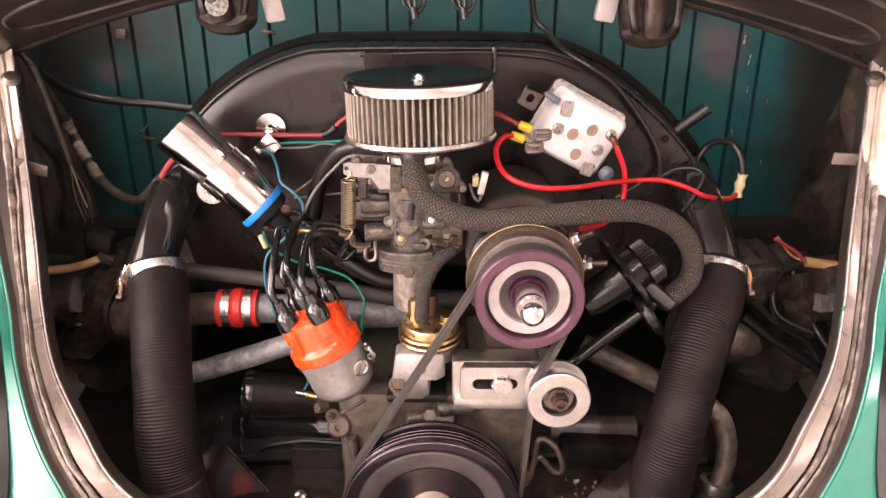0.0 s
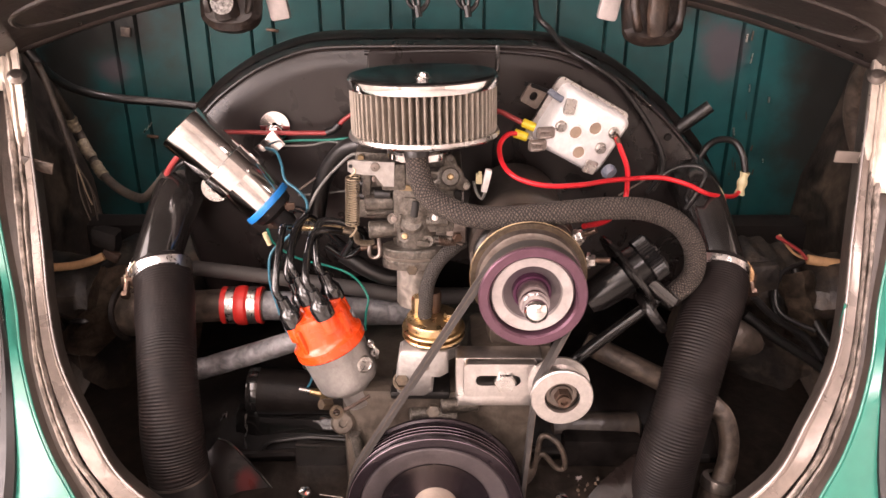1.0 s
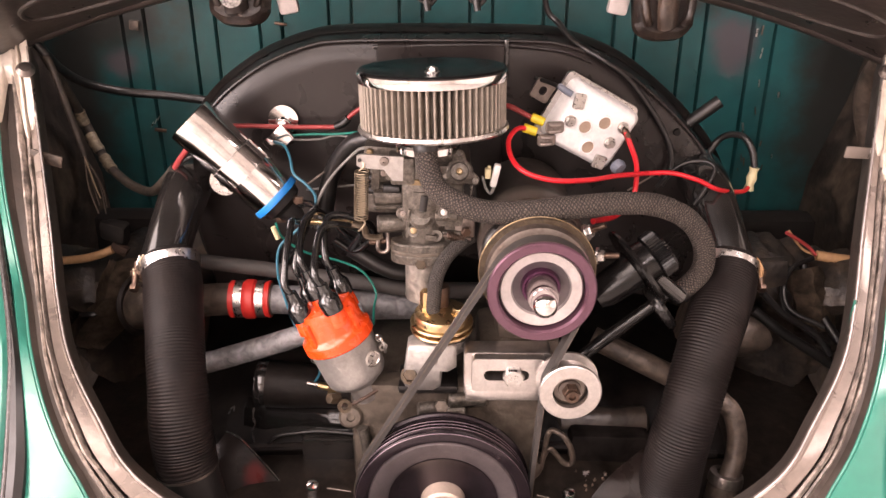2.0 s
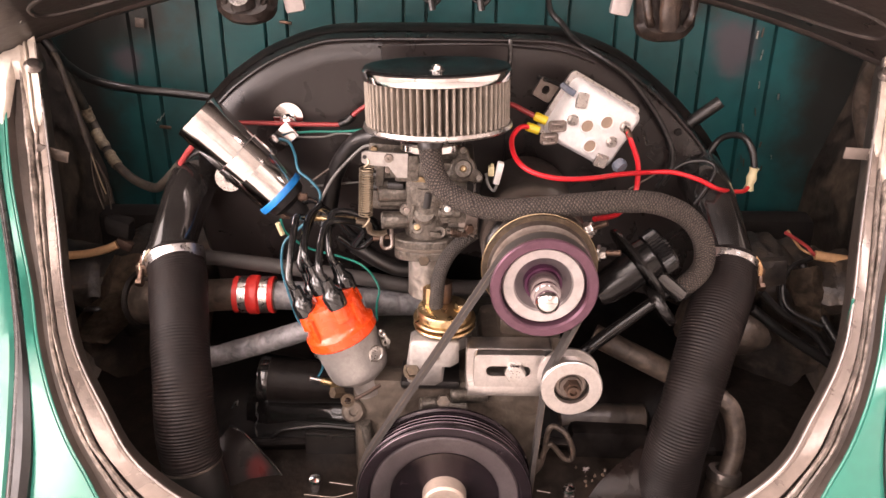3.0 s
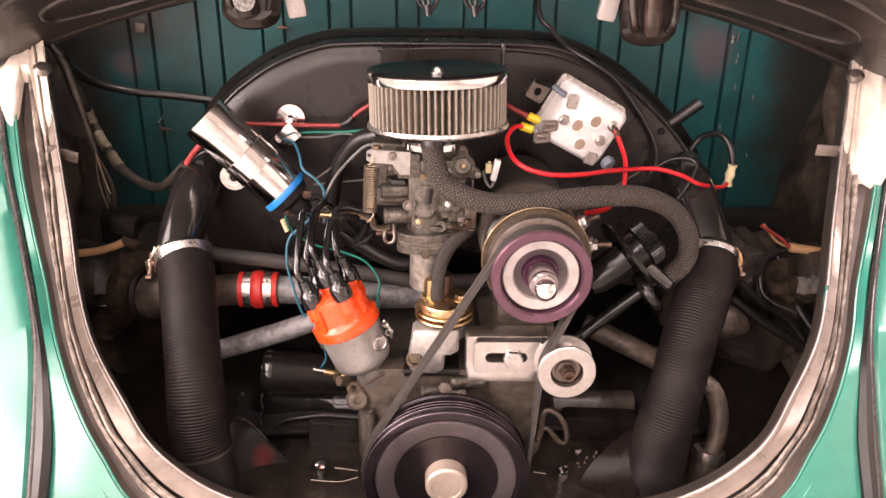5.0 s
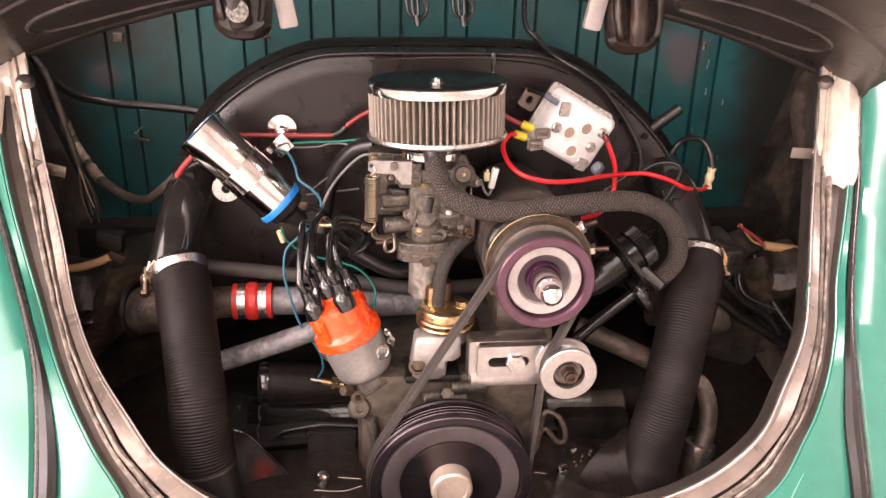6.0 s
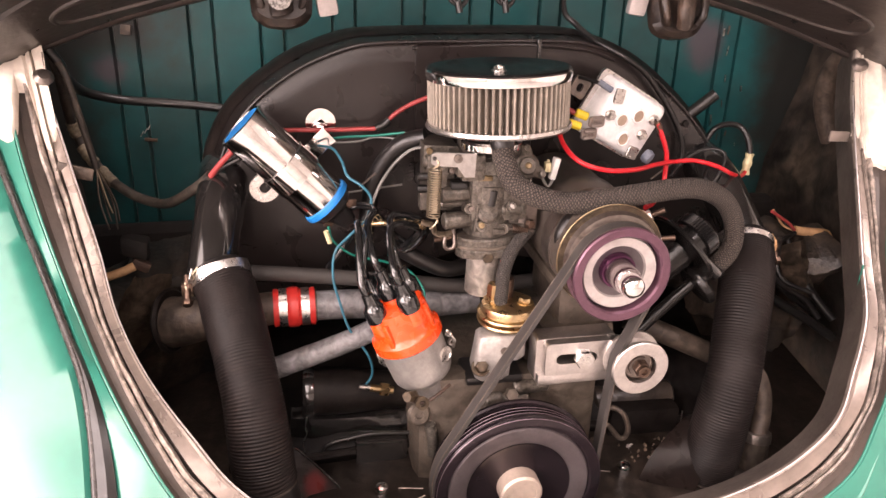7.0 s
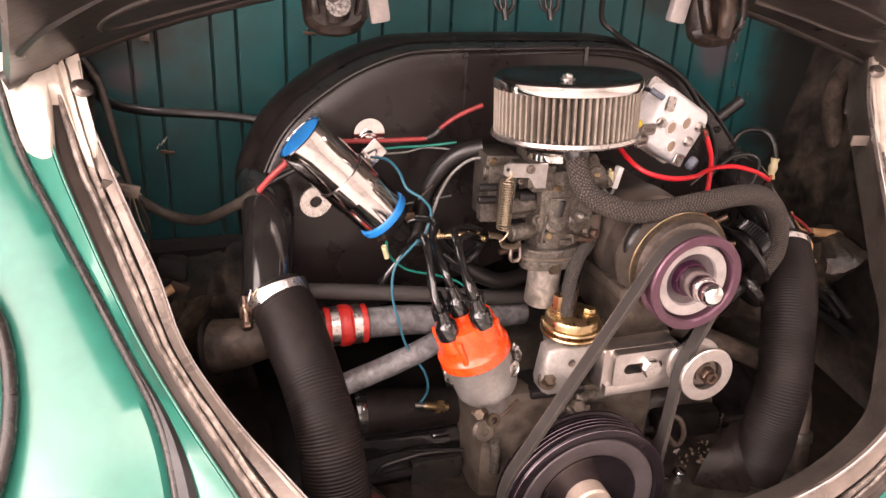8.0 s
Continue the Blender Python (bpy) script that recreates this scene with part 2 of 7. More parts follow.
RED_WIRE = surface("red_wire", (0.62, 0.015, 0.025), 0.36, fine=220, bump=0.02)
RED_DULL = surface("dull_red_wire", (0.34, 0.045, 0.045), 0.45, fine=220, bump=0.04)
YELLOW = surface("yellow_vinyl", (0.78, 0.60, 0.03), 0.45, fine=220, bump=0.02)
CREAM_AND_GLARE = surface("cream_paint_and_glare", (0.68, 0.61, 0.53), 0.35, worn=(0.42, 0.35, 0.29), amount=0.6, coarse=18, fine=150, bump=0.12, threshold=0.6, grime=0.12)
CREAM = surface("cream_plastic", (0.62, 0.55, 0.33), 0.45, fine=200, bump=0.05)
TAN = surface("tan_sleeve", (0.46, 0.27, 0.13), 0.65, worn=(0.25, 0.14, 0.08), amount=0.6, coarse=40, fine=250, bump=0.25)
BLUE_WIRE = surface("blue_green_wire", (0.03, 0.14, 0.20), 0.45, fine=220, bump=0.02)
GREEN_WIRE = surface("green_wire", (0.01, 0.20, 0.15), 0.42, fine=220, bump=0.02)
GREY_WIRE = surface("grey_cable", (0.20, 0.195, 0.185), 0.5, fine=260, bump=0.05)
PURPLE = surface("purple_anodised", (0.128, 0.066, 0.090), 0.33, 0.6, worn=(0.12, 0.048, 0.08), amount=0.4, coarse=20, fine=320, bump=0.03)
PURPLE_DARK = surface("dark_purple_anodised", (0.027, 0.0195, 0.0235), 0.22, 0.55, fine=320, bump=0.03)
PALE_RING = surface("machined_pale_ring", (0.50, 0.455, 0.44), 0.42, 0.4, fine=320, bump=0.03)
MAUVE = surface("greyed_mauve_metal", (0.14, 0.118, 0.122), 0.42, 0.6, fine=320, bump=0.03)
FILTER = surface("filter_gauze", (0.29, 0.25, 0.208), 0.6, 0.25, worn=(0.14, 0.115, 0.088), amount=0.6, coarse=40, fine=900, bump=0.5)
CLOTH_HOSE = braid("braided_cloth_hose", (0.0095, 0.0075, 0.0064), (0.165, 0.130, 0.106), 8.5, 185.0)
CLOTH_THIN = braid("thin_braided_hose", (0.028, 0.024, 0.021), (0.068, 0.058, 0.049), 6.283, 260.0)
PLASTER = surface("painted_garage_wall", (0.74, 0.70, 0.66), 0.8, worn=(0.56, 0.52, 0.48), amount=0.5, coarse=1.5, fine=40, bump=0.1)
CONCRETE = surface("garage_concrete", (0.46, 0.43, 0.40), 0.6, worn=(0.34, 0.315, 0.29), amount=0.6, coarse=2, fine=50, bump=0.2)
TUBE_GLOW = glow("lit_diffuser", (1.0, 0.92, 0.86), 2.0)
WHITE_TIN = surface("white_enamel", (0.75, 0.73, 0.70), 0.4, fine=90, bump=0.03)


# ---- shapes ----
V = Vector
BASE = {}


def aimed(base, axis, side=None):
    """A matrix at base whose z runs along axis; side, where given, is near its x."""
    z = V(axis).normalized()
    s = V(side) if side else (V((1, 0, 0)) if abs(z.x) < 0.9 else V((0, 0, 1)))
    y = z.cross(s).normalized()
    x = y.cross(z).normalized()
    m = Matrix((x, y, z)).transposed().to_4x4()
    m.translation = V(base)
    return m


def smooth_path(pts, per=8):
    """A Catmull-Rom path through the points."""
    p = [V(q) for q in pts]
    p = [2 * p[0] - p[1]] + p + [2 * p[-1] - p[-2]]
    out = []
    for a, b, c, d in zip(p, p[1:], p[2:], p[3:]):
        for k in range(per):
            t = k / per
            out.append(0.5 * (2 * b + (c - a) * t + (2 * a - 5 * b + 4 * c - d) * t * t + (3 * b - a - 3 * c + d) * t ** 3))
    return out + [p[-2]]


def tube(bm, pts, r, segs=12, per=8, caps=True, squash=1.0):
    """A round tube along a smoothed path; r is a radius or a function of 0..1 along it."""
    path = smooth_path(pts, per) if per > 1 else [V(q) for q in pts]
    uv = bm.loops.layers.uv.verify()
    n = len(path)
    run = [0.0]
    for a, b in zip(path, path[1:]):
        run.append(run[-1] + (b - a).length)
    rings, side = [], None
    for i, c in enumerate(path):
        d = (path[min(i + 1, n - 1)] - path[max(i - 1, 0)]).normalized()
        if side is None:
            side = d.orthogonal().normalized()
        side = (side - d * side.dot(d)).normalized()
        up = d.cross(side)
        rad = r(run[i] / run[-1]) if callable(r) else r
        rings.append([bm.verts.new(c + (side * math.cos(a) + up * math.sin(a) * squash) * rad) for a in (2 * math.pi * k / segs for k in range(segs))])
    for i in range(n - 1):
        for k in range(segs):
            f = bm.faces.new((rings[i][k], rings[i][(k + 1) % segs], rings[i + 1][(k + 1) % segs], rings[i + 1][k]))
            for lp, (u, w) in zip(f.loops, ((k, i), (k + 1, i), (k + 1, i + 1), (k, i + 1))):
                lp[uv].uv = (u / segs, run[w])
    if caps:
        bm.faces.new(rings[0][::-1])
        bm.faces.new(rings[-1])
    return bm


def lathe(bm, prof, base, axis, segs=32, side=None, closed=False):
    """A turned shape: prof holds (radius, height) pairs along the axis."""
    m = aimed(base, axis, side)
    rings = []
    for r, h in prof:
        if r < 1e-5:
            rings.append([bm.verts.new(m @ V((0, 0, h)))])
        else:
            rings.append([bm.verts.new(m @ V((r * math.cos(a), r * math.sin(a), h))) for a in (2 * math.pi * k / segs for k in range(segs))])
    pairs = list(zip(rings, rings[1:])) + ([(rings[-1], rings[0])] if closed else [])
    for a, b in pairs:
        for k in range(segs):
            j = (k + 1) % segs
            if len(a) > 1 and len(b) > 1:
                bm.faces.new((a[k], a[j], b[j], b[k]))
            elif len(b) > 1:
                bm.faces.new((a[0], b[j], b[k]))
            elif len(a) > 1:
                bm.faces.new((a[k], a[j], b[0]))
    return bm


def rod(bm, a, b, r, segs=16, bevel=0.0):
    a, b = V(a), V(b)
    h = (b - a).length
    e = bevel
    prof = [(0, 0), (r - e, 0), (r, e), (r, h - e), (r - e, h), (0, h)] if e else [(0, 0), (r, 0), (r, h), (0, h)]
    return lathe(bm, prof, a, b - a, segs)


def slab(bm, outline, m, depth, bevel=0.0):
    """A plate of the given outline (x, y pairs) in the plane of m, thick along its z."""
    low = [bm.verts.new(m @ V((x, y, 0))) for x, y in outline]
    if bevel:
        c = sum((V((x, y)) for x, y in outline), V((0, 0))) / len(outline)
        inset = []
        for x, y in outline:
            d = V((x, y)) - c
            inset.append(V((x, y)) - d.normalized() * bevel)
        mid = [bm.verts.new(m @ V((x, y, depth - bevel))) for x, y in outline]
        top = [bm.verts.new(m @ V((q.x, q.y, depth))) for q in inset]
        rows = [low, mid, top]
    else:
        top = [bm.verts.new(m @ V((x, y, depth))) for x, y in outline]
        rows = [low, top]
    n = len(outline)
    for a, b in zip(rows, rows[1:]):
        for k in range(n):
            bm.faces.new((a[k], a[(k + 1) % n], b[(k + 1) % n], b[k]))
    bm.faces.new(low[::-1])
    bm.faces.new(top)
    return bm


def rounded(w, h, r, n=5):
    """The outline of a rounded rectangle about the origin."""
    out = []
    for cx, cy, a0 in ((w / 2 - r, h / 2 - r, 0), (-w / 2 + r, h / 2 - r, 90), (-w / 2 + r, -h / 2 + r, 180), (w / 2 - r, -h / 2 + r, 270)):
        for k in range(n + 1):
            a = radians(a0 + 90 * k / n)
            out.append((cx + r * math.cos(a), cy + r * math.sin(a)))
    return out


def block(bm, centre, size, turn=None, bevel=0.003):
    """A box with bevelled edges."""
    m = (turn.to_4x4() if turn else Matrix.Identity(4))
    m = Matrix.Translation(centre) @ m
    tmp = bmesh.new()
    bmesh.ops.create_cube(tmp, size=1.0)
    for v in tmp.verts:
        v.co = V((v.co.x * size[0], v.co.y * size[1], v.co.z * size[2]))
    if bevel:
        bmesh.ops.bevel(tmp, geom=tmp.edges[:], offset=min(bevel, min(size) * 0.4), segments=2, affect="EDGES", profile=0.6)
    copies = {v: bm.verts.new(m @ v.co) for v in tmp.verts}
    for f in tmp.faces:
        bm.faces.new([copies[v] for v in f.verts])
    tmp.free()
    return bm


def hexagon(bm, base, axis, r, h, washer=0.0):
    """A hexagon bolt head or nut with a chamfered face, on a washer where one is given."""
    if washer:
        lathe(bm, [(0, -0.0015), (washer, -0.0015), (washer, 0.0005), (0, 0.0005)], base, axis, 24)
    lathe(bm, [(r, 0), (r, h * 0.8), (r * 0.88, h), (0, h)], base, axis, 6)
    return bm


def loft(bm, rows, per=6):
    """A sheet through rows of points, each smoothed along its length."""
    lines = [smooth_path(r, per) for r in rows]
    grid = [[bm.verts.new(q) for q in line] for line in lines]
    for a, b in zip(grid, grid[1:]):
        for k in range(len(a) - 1):
            bm.faces.new((a[k], a[k + 1], b[k + 1], b[k]))
    return bm


def crumple(bm, amount, scale):
    """Dents and waves in beaten or dirty sheet metal."""
    for v in bm.verts:
        v.co += noise.noise_vector(v.co * scale) * amount + noise.noise_vector(v.co * scale * 3.1) * amount * 0.35
    return bm


def mesh_of(bm, name, mat, at, sharp=38):
    bmesh.ops.translate(bm, verts=bm.verts[:], vec=-V(at))
    bmesh.ops.recalc_face_normals(bm, faces=bm.faces[:])
    me = bpy.data.meshes.new(name)
    bm.to_mesh(me)
    bm.free()
    me.materials.append(mat)
    me.polygons.foreach_set("use_smooth", [True] * len(me.polygons))
    me.set_sharp_from_angle(angle=radians(sharp))
    return me


def thing(name, at, label, category, group="", kind=""):
    """An Empty at a thing's base, which its parts hang from."""
    ob = new(name)
    ob.location = at
    BASE[ob.name] = V(at)
    return tagged(ob, label, category, group, kind)


def part(name, bm, mat, parent, label="", sharp=38):
    at = BASE[parent.name]
    ob = new(name, mesh_of(bm, name, mat, at, sharp))
    ob.parent = parent
    BASE[ob.name] = at
    return tagged(ob, label)


def solo(name, bm, mat, label, category, kind="", group="", sharp=38):
    """A thing that is one mesh, its origin at the middle of its underside."""
    lo = V([min(v.co[k] for v in bm.verts) for k in range(3)])
    hi = V([max(v.co[k] for v in bm.verts) for k in range(3)])
    at = V(((lo.x + hi.x) / 2, (lo.y + hi.y) / 2, lo.z))
    ob = new(name, mesh_of(bm, name, mat, at, sharp))
    ob.location = at
    BASE[ob.name] = at
    return tagged(ob, label, category, group, kind)


def B():
    return bmesh.new()


REAR = (0, -1, 0)

# ---- the garage that closes the place ----
def room():
    w, d0, d1, h, k = 2.6, -3.4, 3.2, 2.32, 0.1
    solo("floor", block(B(), (0, (d0 + d1) / 2, -k / 2), (2 * w, d1 - d0, k), None, 0), CONCRETE, "grey stained concrete garage floor", "floor", "structure")
    solo("ceiling", block(B(), (0, (d0 + d1) / 2, h + k / 2), (2 * w, d1 - d0, k), None, 0), PLASTER, "plain pale plastered garage ceiling", "ceiling", "structure")
    for name, c, s in (("wall_north", (0, d1 + k / 2, h / 2), (2 * w, k, h)), ("wall_east", (w + k / 2, (d0 + d1) / 2, h / 2), (k, d1 - d0, h))):
        solo(name, block(B(), c, s, None, 0), PLASTER, "plain pale plastered garage wall", "wall", "structure")
    # two walls stand round the added windows
    for n, (at, inward, wide, tall, watts) in enumerate(ADDED_WINDOWS):
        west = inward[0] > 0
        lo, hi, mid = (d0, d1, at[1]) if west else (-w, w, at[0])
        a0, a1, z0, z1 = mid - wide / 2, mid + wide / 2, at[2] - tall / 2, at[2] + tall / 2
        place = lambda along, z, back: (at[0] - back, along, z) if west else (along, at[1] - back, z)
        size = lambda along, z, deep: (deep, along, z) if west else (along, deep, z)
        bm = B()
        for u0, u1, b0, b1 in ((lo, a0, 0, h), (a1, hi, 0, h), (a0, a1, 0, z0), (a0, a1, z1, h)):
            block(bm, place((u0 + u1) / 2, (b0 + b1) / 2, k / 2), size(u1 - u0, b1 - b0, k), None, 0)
        solo("wall_west" if west else "wall_south", bm, PLASTER, "plain pale plastered garage wall with an added window", "wall", "structure")
        win = thing("window_%d" % (n + 1), place(mid, z0, 0.05), "unseen wide window added to carry a fill light", "window", kind="structure")
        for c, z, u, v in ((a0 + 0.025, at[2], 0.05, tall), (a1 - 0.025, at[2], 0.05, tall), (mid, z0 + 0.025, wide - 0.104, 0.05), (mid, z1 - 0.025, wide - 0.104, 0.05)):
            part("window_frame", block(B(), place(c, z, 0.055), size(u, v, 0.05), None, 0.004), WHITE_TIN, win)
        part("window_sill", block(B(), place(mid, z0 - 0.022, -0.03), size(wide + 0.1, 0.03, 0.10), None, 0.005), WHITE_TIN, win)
        part("pane", block(B(), place(mid, at[2], 0.075), size(wide - 0.11, tall - 0.11, 0.006), None, 0), TUBE_GLOW, win, "glowing pane of the added window")
    for lx, ly, lz, wide, deep, watts in LAMPS:
        fit = thing("ceiling_light", (lx, ly, lz), "unseen flat white panel light added on the garage ceiling", "ceiling light", "garage lights")
        part("housing", block(B(), (lx, ly, lz + 0.035), (wide + 0.06, deep + 0.06, 0.07), None, 0.01), WHITE_TIN, fit)
        part("diffuser", block(B(), (lx, ly, lz - 0.006), (wide, deep, 0.01), None, 0.002), TUBE_GLOW, fit, "lit white diffuser")


SHADED_LIP = surface("shaded_flange_lip", (0.10, 0.083, 0.07), 0.5, 0.2, worn=(0.03, 0.024, 0.02), amount=0.8, coarse=14, fine=140, bump=0.3)
SPECKLE = surface("chipped_bare_metal", (0.55, 0.52, 0.48), 0.4, worn=(0.04, 0.032, 0.028), amount=1.0, coarse=260, fine=500, bump=0.2, threshold=0.42)


# ---- car body round the engine opening ----
# Curves down the opening's side, as (half width, depth, height), from the upper corner to the middle of the apron.
FLANGE_IN = [(0.462, 0.872, 0.800), (0.456, 0.850, 0.742), (0.431, 0.791, 0.686), (0.408, 0.737, 0.638), (0.391, 0.692, 0.591), (0.361, 0.635, 0.558), (0.323, 0.591, 0.521), (0.284, 0.556, 0.486), (0.225, 0.550, 0.438), (0.135, 0.547, 0.412), (0.000, 0.546, 0.403)]
SEAL_LINE = [(0.478, 0.880, 0.790), (0.464, 0.842, 0.722), (0.440, 0.783, 0.670), (0.420, 0.730, 0.629), (0.402, 0.685, 0.589), (0.374, 0.628, 0.560), (0.347, 0.588, 0.525), (0.318, 0.560, 0.489), (0.268, 0.544, 0.436), (0.155, 0.532, 0.390), (0.000, 0.528, 0.375)]
GUTTER_OUT = [(0.506, 0.886, 0.788), (0.489, 0.832, 0.722), (0.468, 0.781, 0.676), (0.447, 0.739, 0.630), (0.424, 0.696, 0.588), (0.397, 0.640, 0.557), (0.367, 0.592, 0.521), (0.339, 0.565, 0.478), (0.294, 0.541, 0.424), (0.172, 0.524, 0.373), (0.000, 0.519, 0.356)]
BEAD_LINE = [(0.545, 0.925, 0.785), (0.525, 0.873, 0.717), (0.494, 0.805, 0.674), (0.466, 0.750, 0.632), (0.441, 0.699, 0.593), (0.417, 0.646, 0.560), (0.407, 0.612, 0.530), (0.403, 0.578, 0.486), (0.403, 0.545, 0.435), (0.412, 0.515, 0.350), (0.420, 0.505, 0.250)]


def both(side):
    """The same curve run down one flank, under the engine and up the other."""
    return [(-x, y, z) for x, y, z in side] + [(x, y, z) for x, y, z in side[-2::-1]]


def moved(side, dx, dy, dz):
    return [(x + (dx if x > 0.02 else 0), y + dy, z + dz) for x, y, z in side]


def between(a, b, t):
    return [tuple(p + (q - p) * t for p, q in zip(u, v)) for u, v in zip(a, b)]


def body():
    car = thing("car_body", (0, 0.7, 0.12), "teal car body round an open engine bay", "car")
    # the inner flange, turned into the bay
    rows = [moved(FLANGE_IN, 0.001, 0.006, -0.003), FLANGE_IN, moved(between(FLANGE_IN, SEAL_LINE, 0.1), 0, -0.0012, 0.0012), moved(between(FLANGE_IN, SEAL_LINE, 0.22), 0, 0.0004, -0.0004),
            between(FLANGE_IN, SEAL_LINE, 0.55), between(FLANGE_IN, SEAL_LINE, 0.74), moved(between(FLANGE_IN, SEAL_LINE, 0.78), 0, 0.010, -0.009)]
    part("opening_flange", loft(B(), [both(r) for r in rows]), RIM, car, "worn bare grey metal flange of the opening")
    # The inner lip's darker metal paints in the shade below the flange's edge.
    rows = [moved(FLANGE_IN, 0.0012, 0.006, -0.0032), moved(FLANGE_IN, 0.008, 0.022, -0.014), moved(FLANGE_IN, 0.018, 0.050, -0.030)]
    part("flange_lip", loft(B(), [both(r) for r in rows]), SHADED_LIP, car, "inner lip of the flange, coloured dark for shade")
    part("flange_edge", tube(B(), both(FLANGE_IN)[1:-1], 0.0009, 6, 8), PALE_RING, car, "pale thin inner edge of the flange")
    # the gutter outside the seal
    rows = [moved(between(FLANGE_IN, SEAL_LINE, 0.78), 0, 0.010, -0.009), moved(between(SEAL_LINE, GUTTER_OUT, 0.1), 0, 0.012, -0.010), moved(between(SEAL_LINE, GUTTER_OUT, 0.4), 0, 0.008, -0.006),
            moved(between(SEAL_LINE, GUTTER_OUT, 0.85), 0, 0.006, -0.005), GUTTER_OUT]
    part("gutter", loft(B(), [both(r) for r in rows]), GUTTER, car, "grimy dark drain gutter round the opening")
    # flattened, cracked seal: a crushed strip with a slit beside it and a second lip outside
    up = lambda line, h: moved(line, 0, -0.6 * h, 0.8 * h)
    rows = [up(between(FLANGE_IN, SEAL_LINE, 0.86), -0.007), up(between(FLANGE_IN, SEAL_LINE, 0.87), 0.001), up(between(FLANGE_IN, SEAL_LINE, 0.95), 0.0035), up(SEAL_LINE, 0.0025), up(between(SEAL_LINE, GUTTER_OUT, 0.12), -0.001), up(between(SEAL_LINE, GUTTER_OUT, 0.18), -0.007)]
    part("weather_seal", crumple(loft(B(), [both(r) for r in rows], 14), 0.0010, 38), SEAL, car, "cracked and flattened rubber weather seal")
    rows = [up(between(SEAL_LINE, GUTTER_OUT, 0.20), -0.008), up(between(SEAL_LINE, GUTTER_OUT, 0.22), -0.001), up(between(SEAL_LINE, GUTTER_OUT, 0.32), 0.0012), up(between(SEAL_LINE, GUTTER_OUT, 0.42), -0.001), up(between(SEAL_LINE, GUTTER_OUT, 0.46), -0.009)]
    part("seal_lip", crumple(loft(B(), [both(r) for r in rows], 14), 0.0010, 45), SEAL, car, "worn outer lip of the weather seal")
    # cream corner sections at the upper ends of the opening; their spread over the skin paints glare
    for sx in (-1, 1):
        rows = []
        for line in (up(between(FLANGE_IN, SEAL_LINE, 0.04), 0.0012), up(between(FLANGE_IN, SEAL_LINE, 0.5), 0.0016), up(between(FLANGE_IN, SEAL_LINE, 0.74), 0.002), up(between(FLANGE_IN, SEAL_LINE, 0.82), -0.003), up(between(FLANGE_IN, SEAL_LINE, 0.90), 0.006),
                     up(SEAL_LINE, 0.0055), up(between(SEAL_LINE, GUTTER_OUT, 0.14), 0.0), up(between(SEAL_LINE, GUTTER_OUT, 0.26), 0.0035), up(between(SEAL_LINE, GUTTER_OUT, 0.40), 0.003),
                     up(between(SEAL_LINE, GUTTER_OUT, 0.65), 0.0045), up(between(SEAL_LINE, GUTTER_OUT, 0.9), 0.0075), up(between(GUTTER_OUT, BEAD_LINE, 0.12), 0.0095), up(between(GUTTER_OUT, BEAD_LINE, 0.45), 0.0115), up(between(GUTTER_OUT, BEAD_LINE, 0.82), 0.0095), up(between(GUTTER_OUT, BEAD_LINE, 0.9), 0.002)):
            top = [a + (a - b) * 0.10 for a, b in zip(line[0], line[1])]
            # the cream sheet ends in a ragged line, further down on one side of the car
            k = len(rows)
            reach = ((0.12, 0.16, 0.10, 0.12, 0.18, 0.14, 0.10, -0.72, -0.78, -0.78, -0.30, 0.02, 0.0, -0.12, -0.2) if sx < 0 else (0.45, 0.50, 0.42, 0.45, 0.52, 0.6, 0.66, 0.7, 0.78, 0.82, 0.95, 1.0, 1.05, 0.95, 0.8))[k]
            near = [line[0], line[1], line[2], line[3]]
            at = lambda w: between([near[min(2, int(1 + w))]], [near[min(2, int(1 + w)) + 1]], 1 + w - min(2, int(1 + w)))[0]
            rows.append([(sx * x, y, z) for x, y, z in (top, line[0], at((reach - 1) / 2), at(reach), up([at(min(1.9, reach + 0.15))], -0.010)[0])])
        part("corner_plate", crumple(loft(B(), rows, 10), 0.0008, 60), CREAM_AND_GLARE, car, "cream upper corner of the opening, spread wider to paint glare")
    # painted skin between gutter and fender joint
    for sx in (-1, 1):
        f = lambda c: [(sx * x, y, z) for x, y, z in c]
        crown = [(x, y - 0.006 * w, z + 0.003 * w) for (x, y, z), w in zip(between(GUTTER_OUT, BEAD_LINE, 0.5), (0, 0.2, 0.7) + (1,) * 8)]
        skin = [moved(GUTTER_OUT, -0.002, 0.004, -0.004), moved(GUTTER_OUT, 0.002, -0.004, 0.002), crown, moved(BEAD_LINE, 0, 0.003, 0)]
        part("paint_edge", tube(B(), f(moved(GUTTER_OUT, 0.0, -0.0025, 0.001)), 0.0014, 8, 8), TEAL, car)
        part("quarter_panel", loft(B(), [f(r) for r in skin]), TEAL, car, "glossy teal painted quarter panel")
        calm = [list(p) for p in BEAD_LINE]
        for _ in range(6):
            calm = [calm[0]] + [[(p + 2 * q + n) / 4 for p, q, n in zip(*three)] for three in zip(calm, calm[1:], calm[2:])] + [calm[-1]]
        out = [moved(BEAD_LINE, 0, 0.004, -0.002)]
        for k, (dx, dy, dz) in enumerate(((0.008, -0.005, 0.002), (0.024, -0.010, 0.0), (0.050, -0.015, -0.009), (0.090, -0.019, -0.030), (0.14, -0.020, -0.066), (0.19, -0.016, -0.115), (0.235, -0.006, -0.185), (0.255, 0.012, -0.32))):
            out.append(moved(between(BEAD_LINE, calm, min(1, 0.15 + 0.3 * k)), dx, dy, dz))
